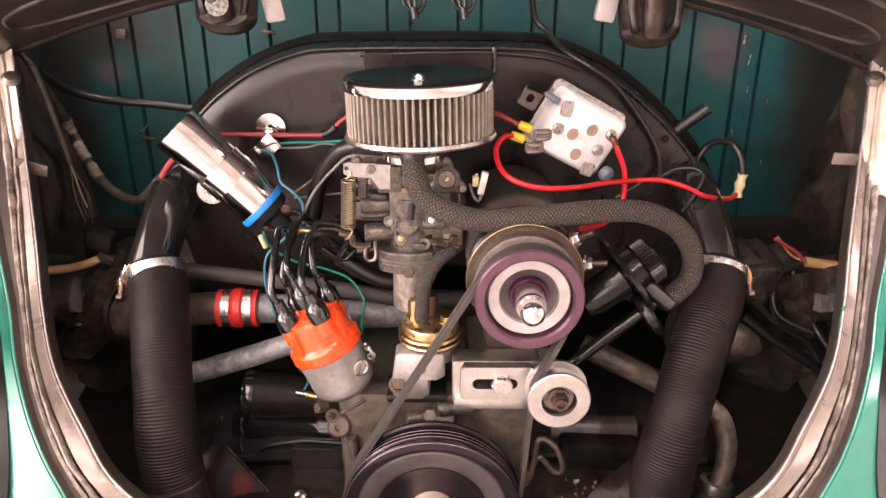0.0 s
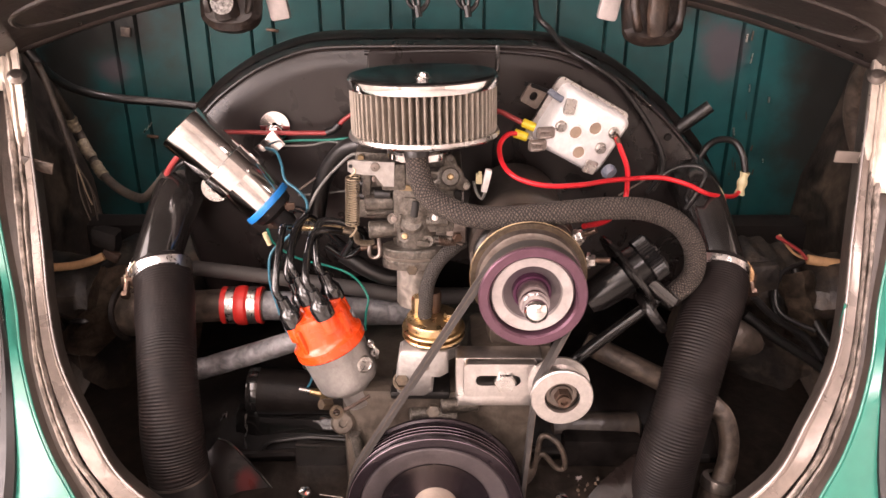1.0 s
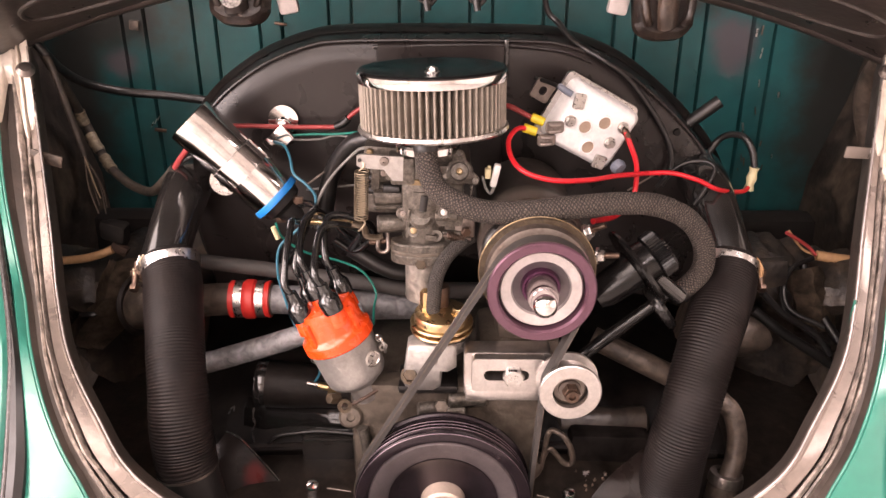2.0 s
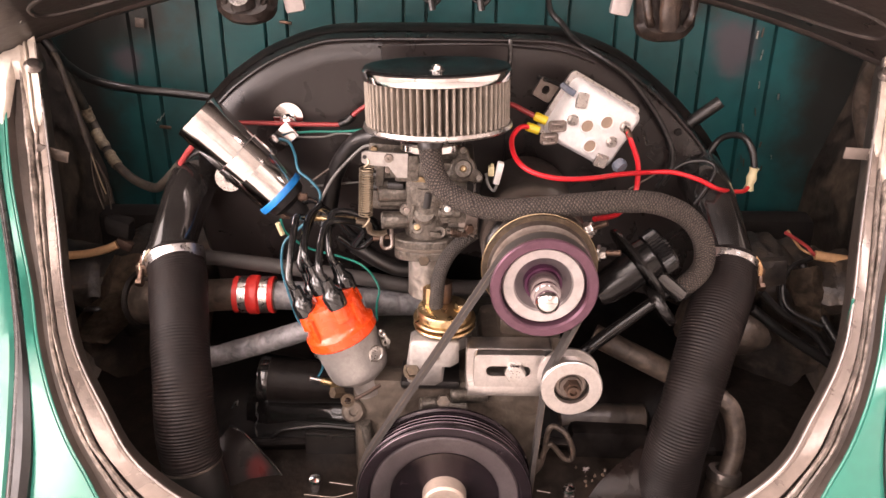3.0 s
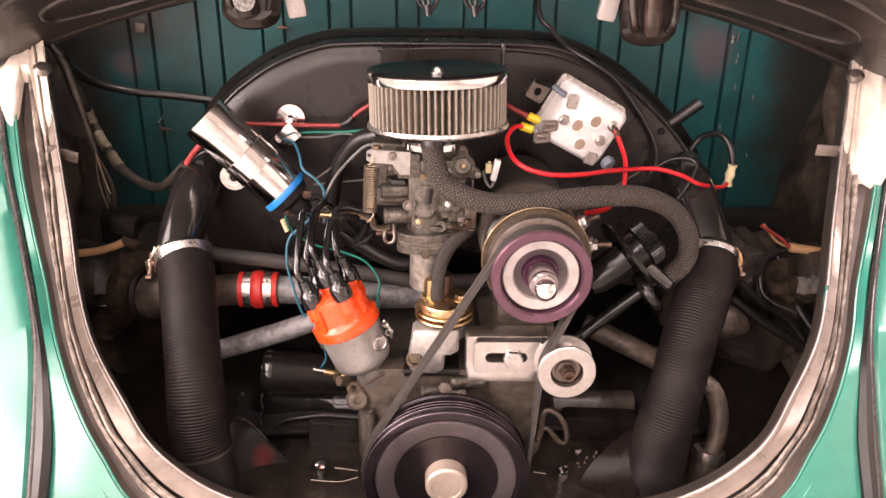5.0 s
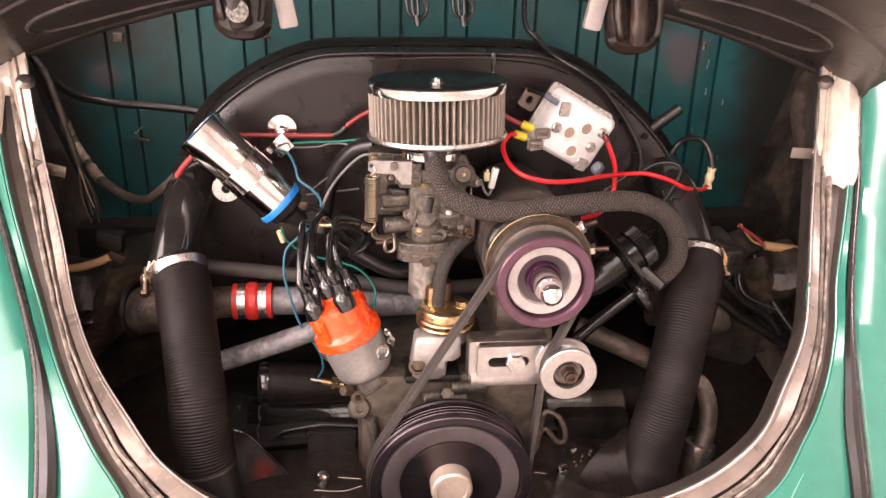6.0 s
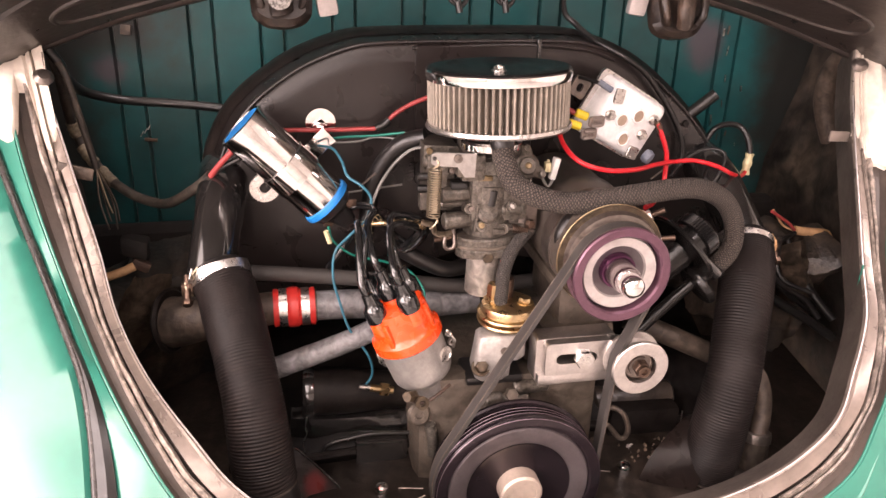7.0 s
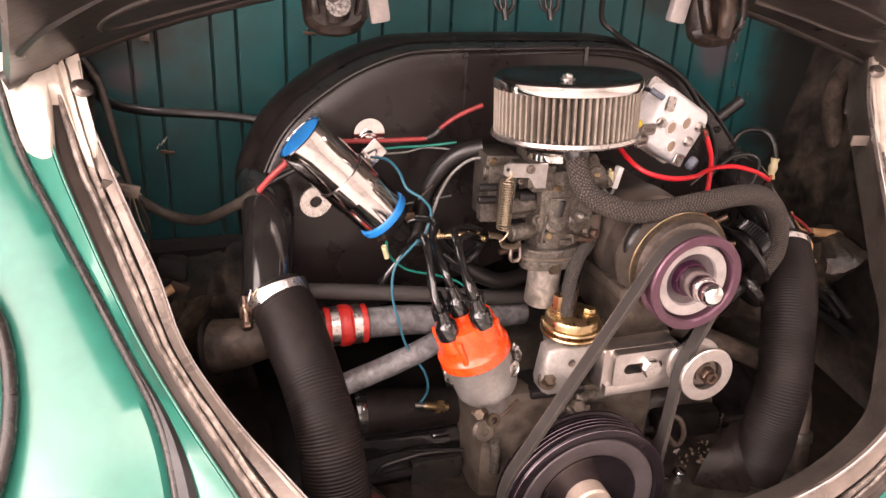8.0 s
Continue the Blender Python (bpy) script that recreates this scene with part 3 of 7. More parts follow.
        fender = part("fender", loft(B(), [f(r) for r in out]), TEAL, car, "rounded glossy teal rear fender")
        bead = [V((sx * x, y - 0.004, z + 0.002)) for x, y, z in BEAD_LINE]
        part("fender_bead", tube(B(), bead, 0.0040, 10, 8), BEAD, car, "black rubber fender beading with a bright edge")
        share = (0, 0, 0, 0.06, 0.22, 0.46, 0.36, 0.27, 0.14, 0.06, 0.03)
        rim = [tuple(p + (q - p) * w for p, q in zip(a, b)) for a, b, w in zip(BEAD_LINE, GUTTER_OUT, share)]
        gap = [moved(BEAD_LINE, 0.002, -0.006, 0.003), moved(between(BEAD_LINE, rim, 0.6), 0, -0.009, 0.004), moved(rim, 0, -0.006, 0.002), moved(rim, 0, 0.006, -0.004)]
        part("joint_gap", loft(B(), [f(r[2:]) for r in gap]), RUBBER, car, "black filler in the fender joint")
    # tail lamp gasket on the fender
    mid, wide, tall, out = V((-0.581, 0.684, 0.560)), V((0.958, -0.202, 0.202)), V((0, 0.704, 0.710)), V((-0.30, -0.68, 0.67))
    ring = [mid + wide * 0.058 * math.cos(2 * math.pi * k / 24) + tall * 0.116 * math.sin(2 * math.pi * k / 24) - out * 0.03 * max(0, -math.cos(2 * math.pi * k / 24)) for k in range(25)]
    lampbase = part("tail_lamp_gasket", tube(B(), ring, 0.0062, 12, 3), BEAD, car, "dark rubber gasket of the tail lamp")
    dome = [ring]
    for s, rise in ((0.85, 0.012), (0.55, 0.026), (0.2, 0.032)):
        dome.append([mid + (q - mid) * s + out * rise for q in ring])
    part("tail_lamp_housing", loft(B(), dome, 2), TEAL, lampbase, "teal painted tail lamp housing")
    part("bare_strip", tube(B(), [(0.3885, 0.6885, 0.592), (0.3892, 0.6880, 0.578), (0.3885, 0.6885, 0.563)], lambda u: 0.0042 - 0.002 * abs(2 * u - 1), 8, 5, squash=0.5), TEAL, car, "teal paint showing in a gap of the seal")
    # top corner stop screws
    for sx in (-1, 1):
        bm = B()
        lathe(bm, [(0.0, 0.0), (0.008, 0.0), (0.010, 0.004), (0.006, 0.009), (0, 0.010)], (sx * 0.463, 0.86, 0.775), (-0.3 * sx, -0.6, 0.7), 16)
        part("rubber_stop", bm, DARK_STEEL, car, "dark stop screw at the corner of the opening")
    bm = block(B(), (0.440, 0.828, 0.697), (0.042, 0.003, 0.013), Matrix.Rotation(radians(3), 3, "Y"), 0.002)
    part("tab", bm, RIM, car, "small bent metal tab on the flange")
    bm = block(B(), (-0.436, 0.812, 0.693), (0.034, 0.003, 0.013), Matrix.Rotation(radians(16), 3, "Y"), 0.002)
    part("tab", bm, DIRTY_PIPE, car, "small bent metal tab on the flange")
    # apron under the opening
    rows = [moved(GUTTER_OUT, 0, 0.002, -0.004), moved(GUTTER_OUT, -0.004, -0.02, -0.03), moved(GUTTER_OUT, -0.01, -0.03, -0.12), moved(GUTTER_OUT, -0.02, -0.01, -0.22)]
    rows = [[q for q in both(r[6:])] for r in rows]
    part("apron", loft(B(), rows), TEAL, car, "teal rear apron under the engine opening")
    return car


# ---- bay linings ----
def bay():
    # firewall with pressed vertical ribs
    bm = B()
    ribs = [-0.413, -0.322, -0.236, -0.146, -0.056, 0.034, 0.128, 0.218, 0.306, 0.397]
    xs = [-0.62]
    for r in ribs:
        xs += [r - 0.0170, r - 0.0145, r - 0.0120, r + 0.0120, r + 0.0145, r + 0.0170]
    xs.append(0.62)
    zs = [0.30, 0.45, 0.575, 0.60, 0.70, 0.80, 0.90, 1.0]
    grid = []
    for z in zs:
        line = []
        for i, x in enumerate(xs):
            y = 1.052
            if 0 < i < len(xs) - 1:
                y += (0, 0.0070, -0.001, -0.001, 0.0070, 0)[(i - 1) % 6]
            line.append(bm.verts.new((x, y + 0.0015 * math.sin(x * 17 + z * 9), z)))
        grid.append(line)
    for a, b in zip(grid, grid[1:]):
        for k in range(len(xs) - 1):
            bm.faces.new((a[k], a[k + 1], b[k + 1], b[k]))
    bmesh.ops.solidify(bm, geom=bm.faces[:], thickness=0.004)
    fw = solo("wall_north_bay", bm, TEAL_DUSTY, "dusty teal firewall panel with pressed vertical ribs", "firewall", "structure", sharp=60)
    for at, size, mt, lab in (((-0.410, 1.046, 0.795), (0.012, 0.005, 0.012), DIRTY_PIPE, "rusty square clip"), ((-0.222, 1.046, 0.797), (0.016, 0.004, 0.004), COPPER, "rusty screw end"), ((-0.397, 1.049, 0.656), (0.016, 0.002, 0.005), COPPER, "rusty paint chip")):
        part("wall_clip", block(B(), at, size, Matrix.Rotation(radians(8), 3, "Y"), 0.001), mt, fw, lab)
    rng = random.Random(11)
    for k in range(16):
        x, z = 0.398 + rng.uniform(-0.012, 0.016) + (0.03 if k % 5 == 0 else 0), rng.uniform(0.60, 0.79)
        size = (rng.uniform(0.0008, 0.0022), 0.0012, rng.uniform(0.003, 0.014))
        part("paint_chip", block(B(), (x, 1.0502, z), size, Matrix.Rotation(radians(rng.uniform(-14, 10)), 3, "Y"), 0), (STEEL, DIRTY_PIPE, COPPER)[k % 3], fw)
    for x, z in ((-0.402, 0.668), (-0.398, 0.672), (-0.407, 0.664)):
        part("scratch", block(B(), (x, 1.0502, z), (0.0012, 0.0012, 0.008), Matrix.Rotation(radians(30), 3, "Y"), 0), STEEL, fw)
    # dark sound deadening along the foot of the firewall
    bm = block(B(), (0, 1.022, 0.44), (1.2, 0.05, 0.22), None, 0.02)
    solo("wall_lining", bm, FELT, "dark sooty lining at the foot of the firewall", "lining", "structure")
    for sx in (-1, 1):
        rows = []
        for z, x0, x1 in ((0.92, 0.50, 0.55), (0.80, 0.485, 0.54), (0.70, 0.472, 0.52), (0.60, 0.455, 0.49), (0.52, 0.45, 0.485), (0.44, 0.44, 0.49), (0.30, 0.42, 0.49)):
            y0 = 0.90 + (z - 0.79) * 0.86
            rows.append([(sx * (x0 + 0.012), y0 + 0.0, z), (sx * (x0 + 0.010), y0 + 0.05, z), (sx * (x1 + 0.006 * math.sin(z * 40)), 0.5 * (y0 + 1.06), z), (sx * x1, 1.06, z)])
        bm = crumple(loft(B(), rows, 10), 0.007, 11)
        bmesh.ops.solidify(bm, geom=bm.faces[:], thickness=0.004)
        solo("wall_west_bay" if sx < 0 else "wall_east_bay", bm, SOOT, "sooty dark inner side panel of the engine bay", "side panel", "structure")
        # chassis leg that crosses low in the corner
        rows = []
        for dy, dz in ((0.12, 0.035), (0.07, 0.028), (0.04, 0.012), (0.034, -0.008), (0.044, -0.030), (0.07, -0.06), (0.085, -0.11), (0.085, -0.20)):
            rows.append([(sx * 0.475, 0.765 + dy, 0.540 + dz * 0.5), (sx * 0.445, 0.785 + dy, 0.522 + dz * 0.75), (sx * 0.405, 0.815 + dy, 0.518 + dz), (sx * 0.365, 0.84 + dy, 0.520 + dz), (sx * 0.325, 0.86 + dy, 0.522 + dz), (sx * 0.26, 0.88 + dy, 0.520 + dz)])
        bm = crumple(loft(B(), rows, 12), 0.008, 24)
        crumple(bm, 0.0045, 60)
        leg = thing("chassis_leg", (sx * 0.37, 0.9, 0.33), "dusty brown pressed chassis leg with a gusset", "chassis member")
        part("pressing", bm, BROWN_DUST, leg)
        if sx < 0:
            rim = [(-0.400, 0.835, 0.563), (-0.414, 0.835, 0.537), (-0.429, 0.835, 0.510), (-0.447, 0.835, 0.490), (-0.464, 0.835, 0.468), (-0.471, 0.835, 0.449), (-0.452, 0.838, 0.440)]
            face = [(-0.386, 0.822, 0.568), (-0.398, 0.822, 0.541), (-0.411, 0.822, 0.516), (-0.429, 0.822, 0.495), (-0.445, 0.822, 0.475), (-0.453, 0.824, 0.456), (-0.444, 0.830, 0.446)]
            back = [(-0.362, 0.845, 0.560), (-0.368, 0.846, 0.532), (-0.378, 0.848, 0.500), (-0.395, 0.850, 0.474), (-0.412, 0.850, 0.452), (-0.426, 0.848, 0.440), (-0.432, 0.842, 0.436)]
        else:
            rim = [(0.394, 0.845, 0.548), (0.402, 0.845, 0.519), (0.412, 0.845, 0.492), (0.420, 0.845, 0.462)]
            face = [(0.407, 0.825, 0.563), (0.417, 0.825, 0.536), (0.429, 0.825, 0.510), (0.438, 0.825, 0.478)]
            back = [(0.428, 0.845, 0.553), (0.441, 0.845, 0.525), (0.454, 0.845, 0.498), (0.464, 0.845, 0.465)]
        mid_row = between(face, back, 0.45)
        gusset = crumple(loft(B(), [moved(rim, 0, 0.012, -0.004), rim, face, moved(mid_row, 0, -0.004, 0.004), back], 10), 0.0028, 42)
        bmesh.ops.solidify(gusset, geom=gusset.faces[:], thickness=0.002)
        part("gusset", gusset, GUSSET, leg, "folded dusty gusset plate")
        if sx < 0:
            part("slot", tube(B(), [(-0.440, 0.817, 0.499), (-0.429, 0.816, 0.501), (-0.418, 0.817, 0.500)], lambda u: 0.0032 * (1 - (2 * u - 1) ** 4) + 0.0004, 8, 6, squash=0.6), RUBBER, leg, "dark slot")
        else:
            part("bracket", crumple(block(B(), (0.363, 0.826, 0.555), (0.034, 0.014, 0.034), Matrix.Rotation(radians(-6), 3, "Y"), 0.004), 0.003, 60), BROWN_DUST, leg, "dull folded bracket")
    # floor tin
    bm = B()
    rows = [[(-0.46, 0.60, 0.33), (-0.3, 0.60, 0.345), (-0.15, 0.60, 0.355), (0, 0.60, 0.358), (0.15, 0.60, 0.355), (0.3, 0.60, 0.345), (0.46, 0.60, 0.33)],
            [(-0.46, 0.68, 0.345), (-0.3, 0.68, 0.355), (-0.15, 0.68, 0.362), (0, 0.68, 0.362), (0.15, 0.68, 0.362), (0.3, 0.68, 0.355), (0.46, 0.68, 0.345)],
            [(-0.48, 1.06, 0.38), (-0.3, 1.06, 0.38), (-0.15, 1.06, 0.38), (0, 1.06, 0.38), (0.15, 1.06, 0.38), (0.3, 1.06, 0.38), (0.48, 1.06, 0.38)]]
    loft(bm, rows, 3)
    bmesh.ops.solidify(bm, geom=bm.faces[:], thickness=0.003)
    solo("engine_floor_tin", bm, FLOOR_TIN, "black painted sheet metal floor round the engine", "engine tin", "structure")


BROWN_DUST = surface("dusty_brown_metal", (0.085, 0.060, 0.042), 0.5, worn=(0.007, 0.006, 0.0055), amount=1.0, coarse=15, fine=110, bump=0.9, threshold=0.42, grime=0.7)
GUSSET = surface("dusty_folded_metal", (0.115, 0.084, 0.060), 0.45, worn=(0.018, 0.015, 0.013), amount=0.95, coarse=24, fine=150, bump=0.6, threshold=0.58, grime=0.6)


FLOOR_TIN = surface("dusty_black_tin", (0.026, 0.0205, 0.017), 0.36, worn=(0.058, 0.044, 0.034), amount=0.85, coarse=15, fine=140, bump=0.35, grime=0.6)


HINGE = surface("greasy_brown_hinge", (0.020, 0.014, 0.011), 0.42, worn=(0.09, 0.058, 0.04), amount=0.8, coarse=22, fine=180, bump=0.4, threshold=0.58, grime=0.5)


def decklid():
    lid = thing("decklid", (0, 0.9, 0.88), "raised engine lid with a dark brown-black pressed underside", "engine lid")
    edge = lambda x: 0.889 - 0.43 * x * x + 0.035 * max(0, -x)
    bm = B()
    nx, ny = 41, 16
    grid = []
    for j in range(ny):
        v = j / (ny - 1)
        line = []
        for i in range(nx):
            x = (-1 + 2 * i / (nx - 1)) * (0.53 - 0.14 * v)
            y0 = 0.918 - 0.28 * max(0, abs(x) - 0.40)
            y = y0 - 0.66 * v
            z = edge(x) + 0.31 * (y0 - y) + 0.75 * (y0 - y) ** 2
            line.append(bm.verts.new((x, y, z)))
        grid.append(line)
    for a, b in zip(grid, grid[1:]):
        for k in range(nx - 1):
            bm.faces.new((a[k], a[k + 1], b[k + 1], b[k]))
    bmesh.ops.recalc_face_normals(bm, faces=bm.faces[:])
    bmesh.ops.solidify(bm, geom=bm.faces[:], thickness=0.012)
    part("lid_panel", bm, LID, lid)
    bm = B()
    grid = []
    for j in range(ny):
        v = j / (ny - 1)
        line = []
        for i in range(nx):
            x = (-1 + 2 * i / (nx - 1)) * (0.515 - 0.135 * v)
            y0 = 0.908 - 0.28 * max(0, abs(x) - 0.40)
            back = 0.01 + 0.64 * v
            line.append(bm.verts.new((x, y0 + 0.01 - back, edge(x) + 0.31 * back + 0.75 * back ** 2 + 0.016)))
        grid.append(line)
    for a, b in zip(grid, grid[1:]):
        for k in range(nx - 1):
            bm.faces.new((a[k], a[k + 1], b[k + 1], b[k]))
    part("outer_skin", bm, TEAL, lid, "teal painted outside of the lid")
    under = lambda x, back: V((x, 0.918 - 0.28 * max(0, abs(x) - 0.40) - back, edge(x) + 0.31 * back + 0.75 * back ** 2 - 0.0135))
    part("lid_edge", tube(B(), [under(-0.53 + 1.06 * k / 16, 0.004) + V((0, 0, 0.006)) for k in range(17)], 0.009, 10, 4), LID, lid, "rolled dark edge of the lid")
    for sx in (-1, 1):
        loop = [(0.27, 0.045), (0.26, 0.075), (0.30, 0.10), (0.38, 0.105), (0.43, 0.095), (0.435, 0.065), (0.40, 0.05), (0.33, 0.045), (0.27, 0.045)]
        part("pressing", tube(B(), [under(sx * x, b) for x, b in loop], 0.0032, 8, 6), LID, lid, "pressed stiffening loop on the lid underside")
        part("pressing", tube(B(), [under(sx * x, b) + V((0, 0, 0.002)) for x, b in ((0.22, 0.15), (0.30, 0.15), (0.40, 0.145), (0.47, 0.12), (0.50, 0.09))], 0.006, 8, 6), LID, lid, "pressed stiffening rib on the lid underside")
        # hinge bracket
        x0 = sx * 0.222 - 0.003
        hinge = B()
        arm = []
        for k in range(25):
            a = math.pi * k / 24
            arm.append((0.031 * math.cos(a), -0.018 * math.sin(a) - 0.012))
        arm += [(-0.036, 0.09), (0.036, 0.09)]
        dz, dy = (-0.016, 0.010) if sx > 0 else (0.0, 0.0)
        slab(hinge, arm, aimed((x0, 0.872 + dy, 0.850 + dz), (0, -0.93, 0.36), (1, 0, 0)), 0.018, 0.007)
        tube(hinge, [(x0 - 0.004, 0.866, 0.945), (x0 - 0.003, 0.850, 0.885 + dz), (x0 - 0.002, 0.846, 0.858 + dz), (x0, 0.850, 0.842 + dz)], 0.0135, 14, 6, squash=0.7)
        for o in (-0.0225, 0.0225):
            tube(hinge, [(x0 + o * 1.15, 0.873, 0.935), (x0 + o * 1.1, 0.860, 0.885 + dz), (x0 + o, 0.852, 0.855 + dz), (x0 + o * 0.8, 0.856, 0.843 + dz)], 0.0045, 10, 6)
        crumple(hinge, 0.0012, 55)
        h = part("hinge", hinge, HINGE, lid, "dark cranked lid hinge with bare worn end")
        part("hinge_plate", block(B(), (x0 - 0.043 * sx, 0.878, 0.868), (0.022, 0.012, 0.07), Matrix.Rotation(radians(10 * sx), 3, "Y"), 0.005), PALE_RING, h, "pale worn hinge plate")
        if sx < 0:
            part("worn_patch", lathe(B(), [(0.0, 0.0015), (0.006, 0.0012), (0.012, 0.0)], (x0 - 0.002, 0.8355, 0.857), (0, -1, 0.25), 14), SPECKLE, h, "paint chipped to bare metal")
    # loose lamp wires hanging under the lid
    for wx in (-0.032, 0.022):
        bm = B()
        for k in range(3):
            o = 0.006 * k
            tube(bm, [(wx - 0.012 + o, 0.905, 0.875), (wx - 0.010 + o, 0.902, 0.850), (wx + 0.002, 0.900, 0.842 - o * 0.3), (wx + 0.012, 0.903, 0.852), (wx + 0.010 - o, 0.905, 0.878)], 0.0022, 8, 6)
        tube(bm, [(wx, 0.900, 0.846), (wx + 0.002, 0.898, 0.834)], 0.004, 8, 4)
        part("wire_loop", bm, RUBBER, lid, "short looped black wires with bare ends")


room()
body()
bay()
decklid()

# ---- the engine, large pieces ----
def fan_shroud():
    cx = -0.018
    half = [(0.35, 0.48), (0.352, 0.53), (0.350, 0.573), (0.338, 0.617), (0.307, 0.678), (0.273, 0.718), (0.246, 0.743), (0.215, 0.768), (0.183, 0.787), (0.140, 0.803), (0.10, 0.808), (0.0, 0.809)]
    near = [(0.27, 0.48), (0.278, 0.53), (0.285, 0.573), (0.290, 0.617), (0.289, 0.665), (0.270, 0.712)] + half[6:]
    line = [V((-w, 0, z)) for w, z in near] + [V((w, 0, z)) for w, z in half[-2::-1]]
    line = smooth_path(line, 5)
    mid = V((0, 0, 0.56))

    def ring(bm, scale, y, grow=0.0, wide=1.0):
        out = []
        for q in line:
            d = (q - mid)
            p = mid + d * scale + d.normalized() * grow
            out.append(bm.verts.new((cx + p.x * wide, y, p.z)))
        return out

    sh = thing("fan_shroud", (cx, 0.92, 0.48), "satin black sheet metal cooling fan shroud", "fan shroud")
    bm = B()
    rows = [ring(bm, *row) for row in ((0.02, 0.869, 0), (0.5, 0.868, 0), (0.9, 0.868, 0), (0.975, 0.869, 0), (0.99, 0.872, 0), (1.0, 0.880, 0), (1.0, 0.900, 0.001, 1.012), (1.0, 0.908, 0.002, 1.022), (1.0, 0.915, 0.004, 1.036), (1.0, 0.936, 0.004, 1.041), (1.0, 0.955, 0.002, 1.034), (0.8, 0.97, 0))]
    for a, b in zip(rows, rows[1:]):
        for k in range(len(a) - 1):
            bm.faces.new((a[k], a[k + 1], b[k + 1], b[k]))
    part("housing", bm, BLACK_SATIN, sh, sharp=50)
    bm = B()
    rows = [ring(bm, *row) for row in ((1.0, 0.9015, 0.0022, 1.0130), (1.0, 0.908, 0.0035, 1.0235), (1.0, 0.915, 0.0055, 1.0375), (1.0, 0.936, 0.0055, 1.0425), (1.0, 0.956, 0.0035, 1.0355))]
    for a, b in zip(rows, rows[1:]):
        for k in range(len(a) - 1):
            bm.faces.new((a[k], a[k + 1], b[k + 1], b[k]))
    part("rear_band", bm, TIN, sh, "dull black rear half of the shroud", sharp=50)
    # raised centre panel with a folded seam
    m = Matrix(((1, 0, 0, -0.016), (0, 0, -1, 0.8685), (0, 1, 0, 0.725), (0, 0, 0, 1)))
    part("centre_panel", slab(B(), rounded(0.138, 0.16, 0.006), m @ pose(0, 0, 0, 0, 0, 0), 0.004, 0.0015), BLACK_SATIN, sh)
    part("seam", block(B(), (0.0545, 0.8655, 0.795), (0.005, 0.006, 0.030), None, 0.0015), BLACK_GLOSS, sh)
    part("lip", tube(B(), [(cx - 0.07, 0.8665, 0.801), (cx + 0.0, 0.866, 0.803), (cx + 0.07, 0.866, 0.803), (cx + 0.13, 0.867, 0.797), (cx + 0.165, 0.868, 0.785)], 0.0020, 8, 6), BLACK_SATIN, sh)
    edge = [V((cx + (mid + (q - mid) * 0.992).x, 0.8715, (mid + (q - mid) * 0.992).z)) for q in line[14:-12]]
    part("rolled_edge", tube(B(), edge, 0.0020, 8, 1), BLACK_SATIN, sh)
    for sx in (-1, 1):
        x = lambda v: cx * 0.5 + sx * v
        path = [(x(0.290), 0.905, 0.655), (x(0.290), 0.868, 0.655), (x(0.292), 0.835, 0.645), (x(0.298), 0.795, 0.615), (x(0.303), 0.765, 0.588)]
        part("outlet_elbow", tube(B(), path, lambda u: 0.0285 - 0.0035 * min(1, u * 1.5), 24, 8), BLACK_GLOSS, sh, "glossy black outlet elbow")
    # screw hole and pressed dimples
    part("screw_hole", lathe(B(), [(0.0, 0.0012), (0.0036, 0.0012), (0.0040, 0.0006), (0.0042, -0.002)], (0.248, 0.867, 0.708), REAR, 16), FELT, sh)
    part("washer", lathe(B(), [(0.004, 0), (0.0165, 0), (0.0165, 0.002), (0.004, 0.002)], (-0.190, 0.864, 0.722), REAR, 26, closed=True), CHROME, sh, "bright round washer behind the coil bracket")
    # spigot on the flank
    bm = B()
    lathe(bm, [(0.0055, -0.02), (0.0075, -0.02), (0.0075, 0.026), (0.0055, 0.026), (0.005, 0.005)], (0.283, 0.905, 0.718), (0.75, -0.1, 0.65), 16)
    part("spigot", bm, RUBBER, sh, "short black tube stub")


